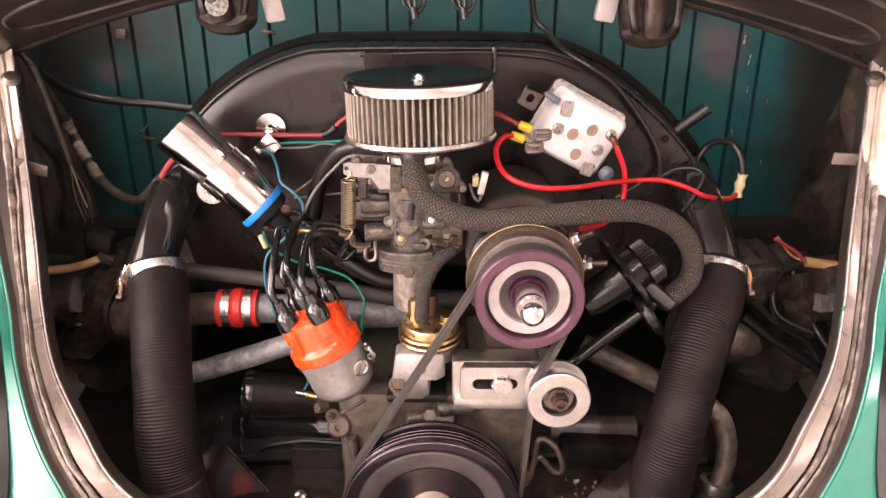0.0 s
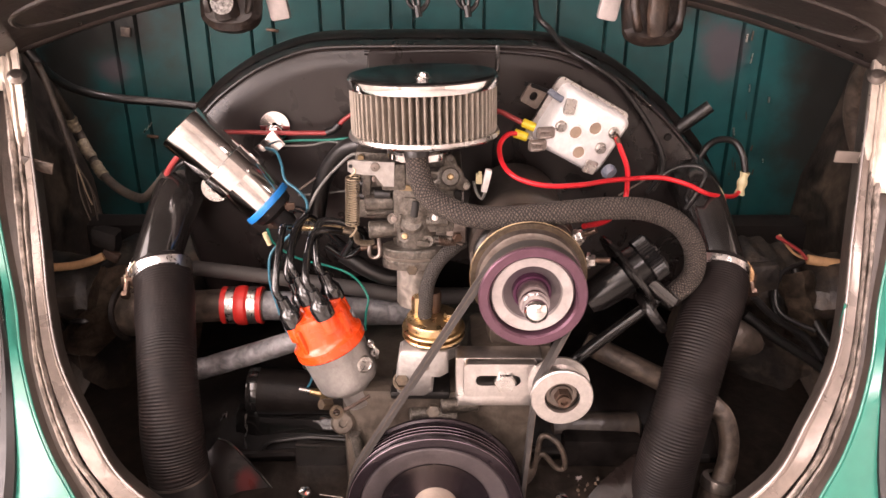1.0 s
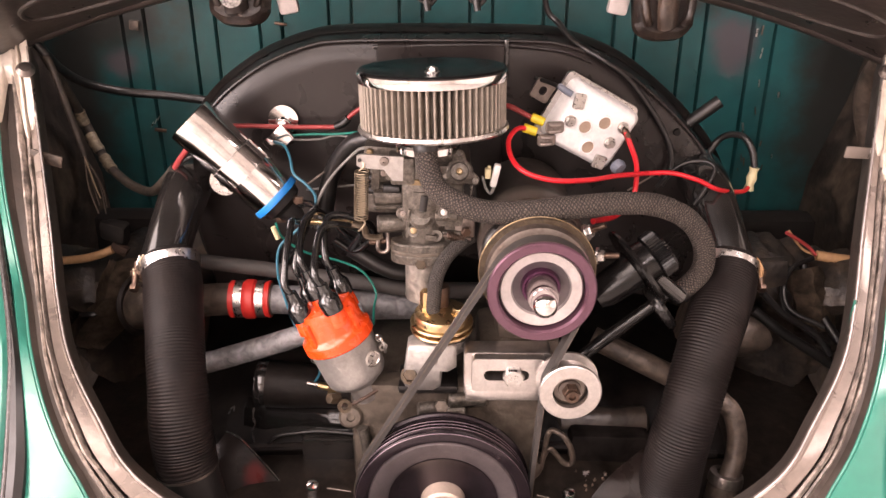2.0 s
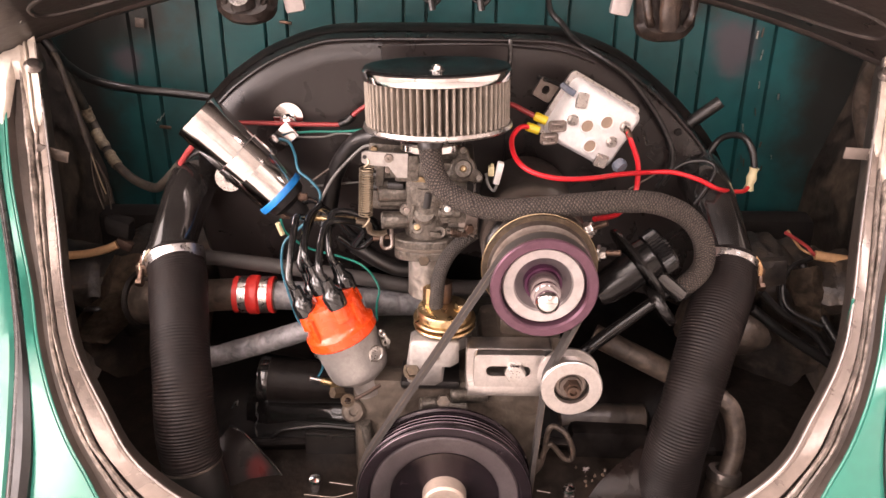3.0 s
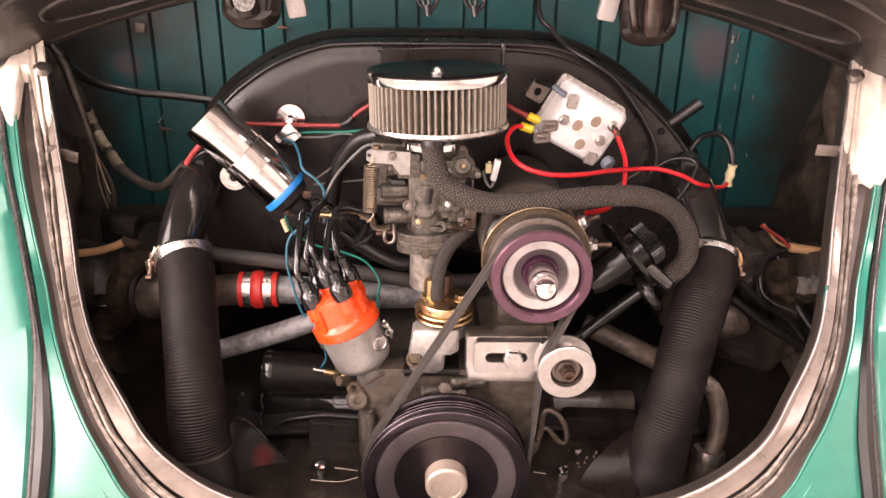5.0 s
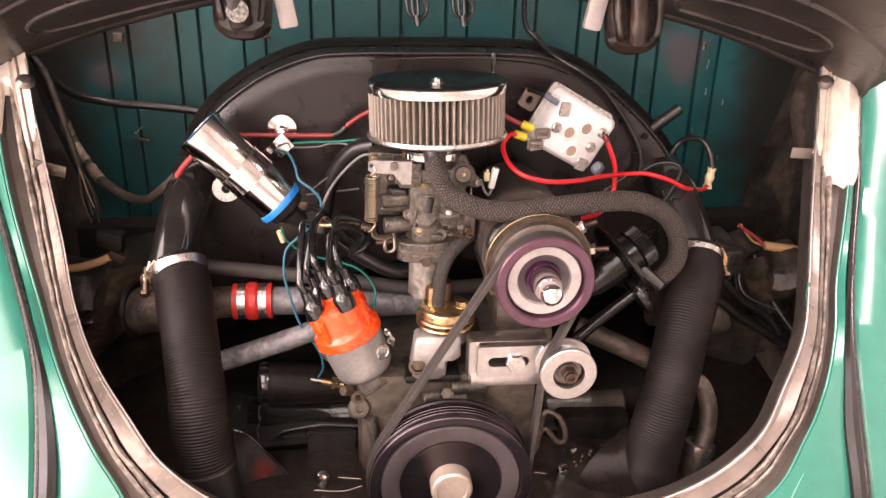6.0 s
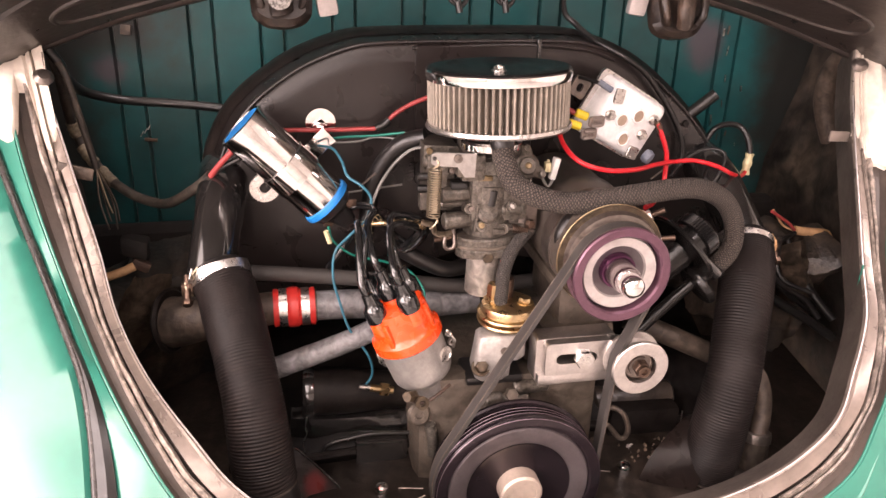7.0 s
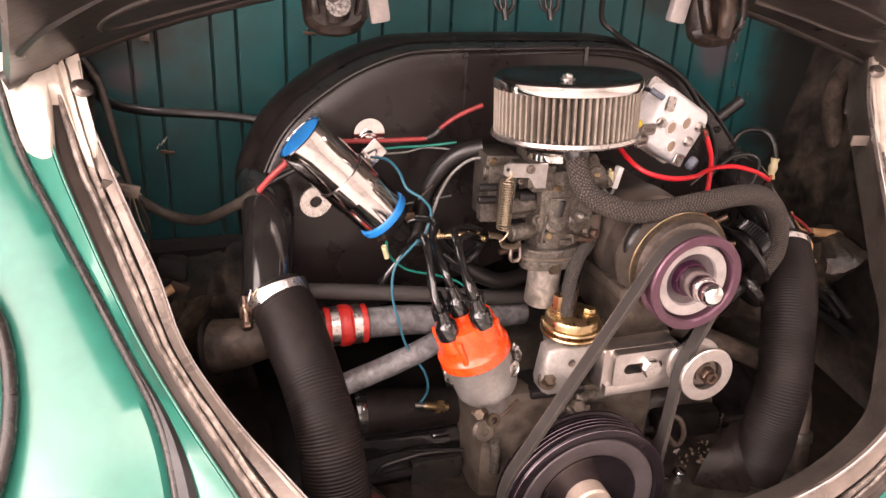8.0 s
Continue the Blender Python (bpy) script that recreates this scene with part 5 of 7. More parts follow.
def regulator():
    r = thing("voltage_regulator", (0.135, 0.86, 0.69), "silver voltage regulator box with screw terminals on the shroud", "voltage regulator")
    side = (0.866, 0.12, -0.5)
    nrm = (0.16, -0.97, -0.06)
    m = aimed((0.138, 0.830, 0.7325), nrm, side)
    part("box", slab(B(), rounded(0.080, 0.068, 0.009), m, 0.032, 0.0075), SILVER, r, sharp=70)
    m2 = aimed((0.138, 0.832, 0.7325), nrm, side)
    part("flange", slab(B(), rounded(0.092, 0.074, 0.006), m2, 0.004, 0.0), STEEL, r)
    P3 = lambda u, w, h=0.0325: m @ V((u, w, h))
    for p in ((0.132, 0.797, 0.734), (0.153, 0.797, 0.737), (0.137, 0.797, 0.712)):
        q = m.inverted() @ V(p)
        port = part("port", lathe(B(), [(0.0, 0.0008), (0.0064, 0.0008), (0.0068, 0.0016)], P3(q.x, q.y, 0.0318), nrm, 28), PORT, r, "round brown sealed port")
        part("rim", lathe(B(), [(0.0064, 0.0006), (0.0066, 0.0028), (0.0078, 0.0028), (0.0084, 0.0)], P3(q.x, q.y, 0.0318), nrm, 28), SILVER, port)
    for p in ((0.116, 0.797, 0.741), (0.161, 0.797, 0.715), (0.174, 0.797, 0.731)):
        q = m.inverted() @ V(p)
        bm = B()
        hexagon(bm, P3(q.x, q.y), nrm, 0.0048, 0.006, 0.0062)
        part("stud", bm, STEEL, r)
    # spade tabs
    for p, w, l, turn in (((0.123, 0.799, 0.762), 0.012, 0.016, 20), ((0.151, 0.797, 0.695), 0.014, 0.014, 10)):
        q = m.inverted() @ V(p)
        mm = m @ pose(q.x, q.y, 0.033, 0, 0, turn)
        part("spade_tab", slab(B(), rounded(w, l, 0.002), mm, 0.0025, 0.0005), STEEL, r)
    for p in ((0.100, 0.797, 0.735), (0.092, 0.797, 0.722)):
        q = m.inverted() @ V(p)
        mm = m @ pose(q.x, q.y, 0.031, 0, 0, 30)
        bm = slab(B(), rounded(0.019, 0.012, 0.003), mm, 0.003, 0.0008)
        for wy in (-0.0036, 0.0036):
            tube(bm, [mm @ V((-0.007, wy, 0.0035)), mm @ V((0.0, wy * 0.9, 0.0042)), mm @ V((0.005, wy * 0.8, 0.0035))], 0.0026, 8, 3, squash=0.8)
        for wx in (-0.004, 0.0, 0.004):
            block(bm, mm @ V((wx, 0, 0.0052)), (0.0016, 0.002, 0.0016), None, 0.0004)
        part("spade_terminal", bm, DULL_TIN, r, "dull metal folded spade terminal")
    part("terminal_sleeve", tube(B(), [(0.104, 0.802, 0.775), (0.110, 0.798, 0.771), (0.117, 0.797, 0.767)], 0.0034, 12, 4), GREY_BLUE, r, "blue-grey sleeve on the upper terminal")
    part("terminal_wire", tube(B(), [(0.083, 0.830, 0.776), (0.093, 0.815, 0.776), (0.104, 0.802, 0.774)], 0.0022, 10, 5), RUBBER, r, "short black wire to the upper terminal")
    part("cable_eye", tube(B(), [(0.172, 0.794, 0.731), (0.175, 0.792, 0.727), (0.177, 0.791, 0.720)], lambda u: 0.0040 - 0.0012 * u, 12, 4), COPPER, r, "copper cable eye")
    m3 = aimed((0.090, 0.825, 0.765), nrm, side)
    bm = B()
    slotted(bm, rounded(0.022, 0.022, 0.003), rounded(0.008, 0.0095, 0.0038), m3, 0.003)
    part("ear", bm, DARK_STEEL, r, "drilled mounting ear")
    part("felt_plug", lathe(B(), [(0.0, 0.010), (0.007, 0.009), (0.0085, 0.004), (0.007, 0.0)], (0.169, 0.806, 0.691), (0.5, -0.7, -0.4), 12), GREY_BLUE, r, "blue-grey frayed connector")


def distributor():
    F0 = V((-0.1170, 0.7020, 0.5391))
    ax = V((-0.36, 0.02, 0.93)).normalized()
    d = thing("distributor", F0 - ax * 0.07, "distributor with orange cap on a grey metal body", "distributor")
    at = lambda h, s=0, w=0: F0 + ax * h
    part("body", lathe(B(), [(0.0, -0.075), (0.0135, -0.075), (0.0150, -0.072), (0.0150, -0.056), (0.0205, -0.054), (0.0225, -0.0505), (0.0290, -0.0475), (0.0315, -0.043), (0.0322, -0.036), (0.0335, -0.006), (0.0345, -0.003), (0.0345, 0.0), (0.0, 0.0)], F0, ax, 48), CAST_CLEAN, d)
    part("cap", lathe(B(), [(0.0352, -0.002), (0.0368, 0.0), (0.0365, 0.009), (0.0335, 0.0115), (0.0315, 0.016), (0.0305, 0.036), (0.0285, 0.042), (0.014, 0.045), (0.0, 0.046)], F0, ax, 48), ORANGE, d, "bright orange plastic cap")
    m = aimed(F0, ax, (1, 0, 0.4))
    posts = []
    for k in range(5):
        if k < 4:
            ang = radians(35 + 90 * k)
            u, w, h0 = 0.0240 * math.cos(ang), 0.0240 * math.sin(ang), 0.024
        else:
            u, w, h0 = 0.0, 0.0, 0.036
        posts.append((m @ V((u, w, h0)), u, w))
        tower = part("tower", lathe(B(), [(0.0105, 0.0), (0.0098, 0.016), (0.0088, 0.018), (0.0, 0.018)], m @ V((u, w, h0)), ax, 24), ORANGE, d, "orange plug tower")
        part("boot", lathe(B(), [(0.0, 0.0), (0.0108, 0.0), (0.0112, 0.002), (0.0106, 0.014), (0.0090, 0.016), (0.0066, 0.020), (0.0060, 0.030), (0.0046, 0.031), (0.0, 0.031)], m @ V((u, w, h0 + 0.015)), ax, 22), BOOT, tower, "glossy black rubber boot")
    # ribs down the cap
    for k in range(4):
        ang = radians(60 + 90 * k)
        bm = block(B(), m @ V((0.0315 * math.cos(ang), 0.0315 * math.sin(ang), 0.022)), (0.006, 0.006, 0.030), m.to_3x3() @ Matrix.Rotation(ang, 3, "Z"), 0.002)
        part("rib", bm, ORANGE, d)
    # spring clips and a round cover on the body
    for s, at_px in ((1, (-0.0748, 0.6980, 0.5362)), (-1, (-0.1444, 0.7020, 0.5176))):
        q = V(at_px)
        bm = B()
        tube(bm, [q + ax * 0.010, q + ax * 0.004 + V((0.003 * s, -0.003, 0)), q - ax * 0.006 + V((0.002 * s, -0.002, 0)), q - ax * 0.012], 0.0016, 8, 6)
        lathe(bm, [(0.0025, 0), (0.0045, 0.0), (0.0045, 0.003), (0.0025, 0.003)], q - ax * 0.004, (0.4 * s, -0.9, 0), 14, closed=True)
        lathe(bm, [(0.0, 0), (0.0038, 0.0), (0.0030, 0.004), (0.0, 0.004)], q + ax * 0.006, (0.4 * s, -0.9, 0), 12)
        part("clip", bm, STEEL, d, "bright spring clip")
    part("round_plate", lathe(B(), [(0.0085, -0.003), (0.0085, 0.0012), (0.0066, 0.002), (0.006, 0.0008), (0.0, 0.0014)], (-0.0821, 0.6830, 0.5261), (0.55, -0.8, 0.15), 28), STEEL, d, "round riveted plate")
    bm = B()
    tube(bm, [(-0.1267, 0.6760, 0.4865), (-0.1110, 0.6660, 0.4817), (-0.0973, 0.6640, 0.4876), (-0.0777, 0.6760, 0.4934)], 0.0019, 8, 6)
    part("clamp", bm, RUST, d, "rusty distributor clamp")
    bm = B()
    lathe(bm, [(0.0035, 0), (0.007, 0.0), (0.007, 0.004), (0.0035, 0.004)], (-0.1100, 0.6620, 0.4847), (0.2, -0.9, 0.3), 18, closed=True)
    hexagon(bm, (-0.1169, 0.6690, 0.4886), (-0.5, -0.5, 0.3), 0.006, 0.012)
    part("clamp_bolt", bm, BRONZE, d)
    return posts


STUB = surface("grey_cast_stub", (0.29, 0.262, 0.232), 0.45, 0.2, worn=(0.17, 0.145, 0.118), amount=0.6, coarse=24, fine=200, bump=0.4, threshold=0.56, grime=0.45)


def carburetor():
    c = thing("carburetor", (-0.0330, 0.7350, 0.6000), "dusty cast metal carburettor on its intake flange", "carburettor")
    bm = B()
    block(bm, (-0.0262, 0.7570, 0.7086), (0.082, 0.070, 0.016), None, 0.004)
    block(bm, (-0.0242, 0.7600, 0.7213), (0.060, 0.055, 0.012), None, 0.004)
    lathe(bm, [(0.0, -0.03), (0.028, -0.03), (0.029, 0.0), (0.026, 0.012), (0.0, 0.012)], (-0.0262, 0.7600, 0.7112), (0, 0, 1), 32)
    part("top_cover", bm, CAST, c)
    bm = B()
    block(bm, (-0.0222, 0.7500, 0.6776), (0.060, 0.058, 0.050), None, 0.006)
    block(bm, (-0.0305, 0.7420, 0.6593), (0.032, 0.030, 0.055), None, 0.005)
    block(bm, (-0.0048, 0.7380, 0.6511), (0.012, 0.024, 0.050), None, 0.003)
    block(bm, (-0.0460, 0.7440, 0.6635), (0.010, 0.02, 0.05), Matrix.Rotation(radians(6), 3, "Y"), 0.003)
    lathe(bm, [(0.0, -0.026), (0.0225, -0.026), (0.024, -0.012), (0.024, 0.04), (0.0, 0.04)], (-0.0300, 0.7420, 0.6502), (0, 0, 1), 32)
    part("float_bowl", bm, CAST, c)
    # barrels that run out sideways
    for p, ln, rad in (((-0.0635, 0.7340, 0.6799), 0.034, 0.0085), ((-0.0666, 0.7440, 0.6861), 0.030, 0.006), ((-0.0625, 0.7320, 0.6520), 0.030, 0.0088), ((-0.0666, 0.7380, 0.6686), 0.028, 0.0045)):
        part("barrel", rod(B(), V(p) - V((ln / 2, 0, 0)), V(p) + V((ln / 2, 0.004, 0)), rad, 20, 0.0015), CAST, c)
    for p, ln, rad in (((-0.0089, 0.7240, 0.6653), 0.022, 0.006), ((-0.0038, 0.7270, 0.6437), 0.02, 0.005), ((-0.0120, 0.7340, 0.6953), 0.02, 0.006)):
        part("barrel", rod(B(), V(p) - V((ln / 2, 0, 0)), V(p) + V((ln / 2, 0, 0)), rad, 16, 0.001), CAST, c)
    part("vacuum_port", rod(B(), (-0.0316, 0.7220, 0.6704), V((-0.0295, 0.7220, 0.6838)) + V((0, 0, 0.004)), 0.0052, 16, 0.001), RUBBER, c, "black rubber plug")
    part("port_boss", lathe(B(), [(0.0, 0.006), (0.010, 0.006), (0.0125, 0.003), (0.0125, -0.01)], (-0.0336, 0.7250, 0.6633), (0, -0.8, 0.55), 24), CAST, c)
    for p in ((-0.0409, 0.7220, 0.6488), (-0.0522, 0.7270, 0.6664), (-0.0110, 0.7200, 0.6694), (-0.0182, 0.7220, 0.6447)):
        bm = B()
        lathe(bm, [(0.0024, 0.001), (0.0028, 0.004), (0.0055, 0.004), (0.0060, 0.0), (0.0060, -0.01)], p, (0, -0.95, 0.3), 18)
        lathe(bm, [(0.0, 0.0015), (0.0026, 0.0015)], p, (0, -0.95, 0.3), 12)
        part("screw_boss", bm, CAST, c)
    bm = B()
    rod(bm, (-0.0357, 0.7250, 0.6396), V((-0.0357, 0.7250, 0.6396)) + V((0, 0.0, 0.008)), 0.0055, 16, 0.001)
    part("jet_plug", bm, GOLD, c, "brass jet plug")
    # accelerator pump cover with three screws
    ctr = V((0.0035, 0.7220, 0.7086))
    out = []
    for k in range(36):
        a = 2 * math.pi * k / 36
        rr = 0.0132 + 0.0088 * max(0.0, math.cos(3 * (a - radians(90)))) ** 1.2
        out.append((rr * math.cos(a), rr * math.sin(a)))
    m = aimed(ctr + V((0, 0.006, 0)), (0, -0.94, 0.34))
    pc = part("pump_cover", slab(B(), out, m, 0.008, 0.002), CAST, c, "three-lobed diaphragm cover", sharp=50)
    part("cover_boss", lathe(B(), [(0.0095, 0.007), (0.008, 0.011), (0.0, 0.012)], ctr + V((0, 0.006, 0)), (0, -0.94, 0.34), 24), CAST, pc)
    for k in range(3):
        a = radians(90 + 120 * k)
        q = m @ V((0.0178 * math.cos(a), 0.0178 * math.sin(a), 0.0078))
        part("screw", lathe(B(), [(0.0032, 0.0), (0.0030, 0.0015), (0.001, 0.0018), (0.0008, 0.0008), (0.0, 0.0008)], q, (0, -0.94, 0.34), 14), CAST, pc)
    part("centre_screw", lathe(B(), [(0.0034, 0.0115), (0.0032, 0.0125), (0.0022, 0.013), (0.0, 0.0122)], ctr + V((0, 0.006, 0)), (0, -0.94, 0.34), 16), GOLD_DULL, pc)
    for p, size, mt, nm in (((-0.0779, 0.7380, 0.6984), (0.008, 0.010, 0.022), CAST, "post"), ((-0.0254, 0.7240, 0.6581), (0.003, 0.010, 0.034), CAST, "rib"), ((-0.0460, 0.7240, 0.6581), (0.003, 0.010, 0.030), CAST, "rib"),
                            ((-0.0388, 0.7250, 0.6993), (0.016, 0.008, 0.006), GOLD_DULL, "brass_strip"), ((-0.0172, 0.7280, 0.6849), (0.010, 0.012, 0.014), CAST, "boss"), ((-0.0233, 0.7210, 0.6436), (0.012, 0.010, 0.006), CAST, "boss")):
        part(nm, block(B(), p, size, Matrix.Rotation(radians(5), 3, "Y"), 0.0012), mt, c)
    for p, mt in (((-0.0409, 0.7190, 0.6508), GOLD_DULL), ((-0.0110, 0.7140, 0.6724), STEEL), ((-0.0512, 0.7220, 0.6674), DARK_STEEL), ((-0.0450, 0.7240, 0.6911), DARK_STEEL), ((-0.0697, 0.7340, 0.7046), DARK_STEEL)):
        part("screw", lathe(B(), [(0.0, -0.004), (0.0034, -0.004), (0.0034, 0.0005), (0.0030, 0.0014), (0.0009, 0.0016), (0.0008, 0.0006), (0.0, 0.0006)], p, (0, -0.95, 0.3), 14), mt, c)
    part("plug", rod(B(), (-0.0707, 0.7340, 0.6891), (-0.0542, 0.7340, 0.6891), 0.0052, 16, 0.0008), RUBBER, c, "black end plug")
    wind = []
    s0, s1 = V((-0.0079, 0.7220, 0.6447)), V((0.0096, 0.7250, 0.6396))
    for k in range(81):
        wind.append(s0 + (s1 - s0) * (k / 80) + V((0, 0.0042 * math.cos(k * 0.785), 0.0042 * math.sin(k * 0.785))))
    part("idle_spring", tube(B(), wind, 0.0006, 6, 1), COPPER, c, "small brown idle screw spring")
    part("idle_screw", rod(B(), s0 - V((0.004, 0, 0)), s1 + V((0.006, 0, 0)), 0.0022, 10), DARK_STEEL, c)
    part("stay", rod(B(), (0.0158, 0.7440, 0.6913), (0.0158, 0.7420, 0.6717), 0.0011, 8), STEEL, c)
    part("stay", rod(B(), (0.0107, 0.7280, 0.6612), (0.0127, 0.7280, 0.6365), 0.0016, 8), COPPER, c)
    bm = B()
    hexagon(bm, (0.0096, 0.7220, 0.6488), (0.4, -0.9, 0.1), 0.0050, 0.005)
    part("lock_nut", bm, COPPER, c, "brown lock nut")
    # intake flange, gasket and stub
    lens = []
    for k in range(40):
        a = 2 * math.pi * k / 40
        rr = 0.0192 + 0.0122 * abs(math.cos(a)) ** 3
        lens.append((rr * math.cos(a), rr * 0.92 * math.sin(a)))
    for z, h, mt, nm in ((0.6295, 0.0075, CAST, "throttle_flange"), (0.6255, 0.0038, OILY, "gasket"), (0.6160, 0.0093, CAST, "intake_flange")):
        part(nm, slab(B(), [(x, y) for x, y in lens], Matrix.Translation((-0.033, 0.729, z)), h, 0.0015), mt, c)
    part("intake_stub", tube(B(), [(-0.0330, 0.7350, 0.6180), (-0.0335, 0.7360, 0.5920), (-0.0340, 0.7380, 0.5700)], 0.0172, 28, 6), STUB, c, "grey cast intake manifold stub")
    bm = B()
    hexagon(bm, (-0.0340, 0.7170, 0.6161), (0, -0.95, 0.3), 0.0062, 0.007, 0.0)
    part("flange_nut", bm, BRONZE, c)
    # lever, return spring and linkage
    bm = B()
    m = aimed((-0.0715, 0.7210, 0.7211), REAR, (1, 0, -0.04))
    slab(bm, [(-0.022, -0.004), (-0.022, 0.005), (-0.018, 0.0068), (0.016, 0.006), (0.022, 0.006), (0.022, -0.018), (0.012, -0.018), (0.004, -0.0075), (-0.018, -0.0065)], m, 0.003)
    anchor = part("spring_anchor", bm, CAST_CLEAN, c, "grey drilled lever plate")
    part("eyelet", lathe(B(), [(0.0, 0.0012), (0.0018, 0.0012), (0.002, 0.0008)], (-0.0906, 0.7180, 0.7231), REAR, 12), RUBBER, anchor)
    part("screw", lathe(B(), [(0.0045, 0.0), (0.0042, 0.002), (0.0012, 0.0024), (0.001, 0.0012), (0.0, 0.0012)], (-0.0675, 0.7180, 0.7221), REAR, 14), DARK_STEEL, anchor)
    bm = B()
    block(bm, (-0.0506, 0.7283, 0.7105), (0.024, 0.016, 0.027), None, 0.003)
    part("damper_box", bm, CAST, c)
    top, low = V((-0.0894, 0.7200, 0.7117)), V((-0.0914, 0.7160, 0.6644))
    coil = []
    turns = 20
    dirn = (low - top)
    for k in range(turns * 10 + 1):
        a = 2 * math.pi * k / 10
        coil.append(top + dirn * (k / (turns * 10)) + V((0.0066 * math.cos(a), 0.0066 * math.sin(a), 0)))
    bm = tube(B(), coil, 0.00068, 6, 1)
    tube(bm, [top + V((0, 0, 0.011)), top + V((0.003, -0.003, 0.006)), top + V((-0.002, -0.002, 0.001))], 0.001, 6, 4)
    tube(bm, [low, low + V((0.004, -0.003, -0.003)), low + V((0.0, -0.002, -0.010)), low + V((-0.003, 0, -0.013))], 0.001, 6, 4)
    part("return_spring", bm, SPRING, c, "coiled tan wire return spring")
    bm = B()
    tube(bm, [(-0.1014, 0.7270, 0.6541), (-0.0903, 0.7240, 0.6520), (-0.0872, 0.7220, 0.6439), (-0.0771, 0.7200, 0.6429), (-0.0710, 0.7200, 0.6449)], 0.0035, 8, 6, squash=0.5)
    part("throttle_lever", bm, BRONZE, c, "dull bronze throttle lever")
    bm = B()
    tube(bm, [(-0.0676, 0.7300, 0.6438), (-0.0666, 0.7260, 0.6282), (-0.0728, 0.7260, 0.6241), (-0.0769, 0.7260, 0.6282), (-0.0759, 0.7280, 0.6396)], 0.0022, 8, 6)
    part("linkage_hook", bm, DARK_STEEL, c)
    part("linkage_rod", rod(B(), (-0.0862, 0.7340, 0.6314), (-0.0532, 0.7340, 0.6345), 0.003, 10), COPPER, c)
    # throttle housing behind the return spring, with its ports and steps
    bm = block(B(), (-0.0725, 0.7960, 0.6830), (0.030, 0.046, 0.072), None, 0.004)
    block(bm, (-0.0740, 0.7900, 0.7140), (0.036, 0.040, 0.012), Matrix.Rotation(radians(4), 3, "Y"), 0.002)
    block(bm, (-0.0800, 0.7760, 0.6600), (0.030, 0.012, 0.020), None, 0.002)
    rod(bm, (-0.0900, 0.7850, 0.7000), (-0.0600, 0.7800, 0.7000), 0.0095, 18, 0.002)
    housing = part("choke_housing", bm, CAST, c, "stepped cast choke housing")
    for z in (0.687, 0.674):
        part("port", rod(B(), (-0.0975, 0.7720, z), (-0.0790, 0.7700, z), 0.0042, 14, 0.0006), RUBBER, housing, "dark open port")
    part("screw", lathe(B(), [(0.0, -0.003), (0.0036, -0.003), (0.0036, 0.001), (0.0030, 0.002), (0.0, 0.0022)], (-0.0860, 0.7690, 0.7150), REAR, 14), GOLD_DULL, housing)
    bm = B()
    rod(bm, (0.0330, 0.7440, 0.7090), (0.0318, 0.7415, 0.7030), 0.0016, 8)
    block(bm, (0.0316, 0.7410, 0.7026), (0.006, 0.006, 0.010), None, 0.001)
    part("cutoff_solenoid", bm, CREAM, c, "small cream cap")
    part("white_connector", block(B(), (0.0388, 0.7400, 0.7009), (0.0065, 0.008, 0.023), Matrix.Rotation(radians(12), 3, "Y"), 0.0015), WHITE_TIN, c, "white plastic wire connector")
    part("connector_wire", tube(B(), [(0.0378, 0.7400, 0.6887), (0.0347, 0.7420, 0.6816), (0.0297, 0.7450, 0.6867), (0.0266, 0.7470, 0.6979)], 0.0016, 8, 6), GREY_WIRE, c)
    bm = B()
    block(bm, (0.0096, 0.7340, 0.6541), (0.02, 0.018, 0.028), None, 0.003)
    part("choke_bracket", bm, DARK_STEEL, c)


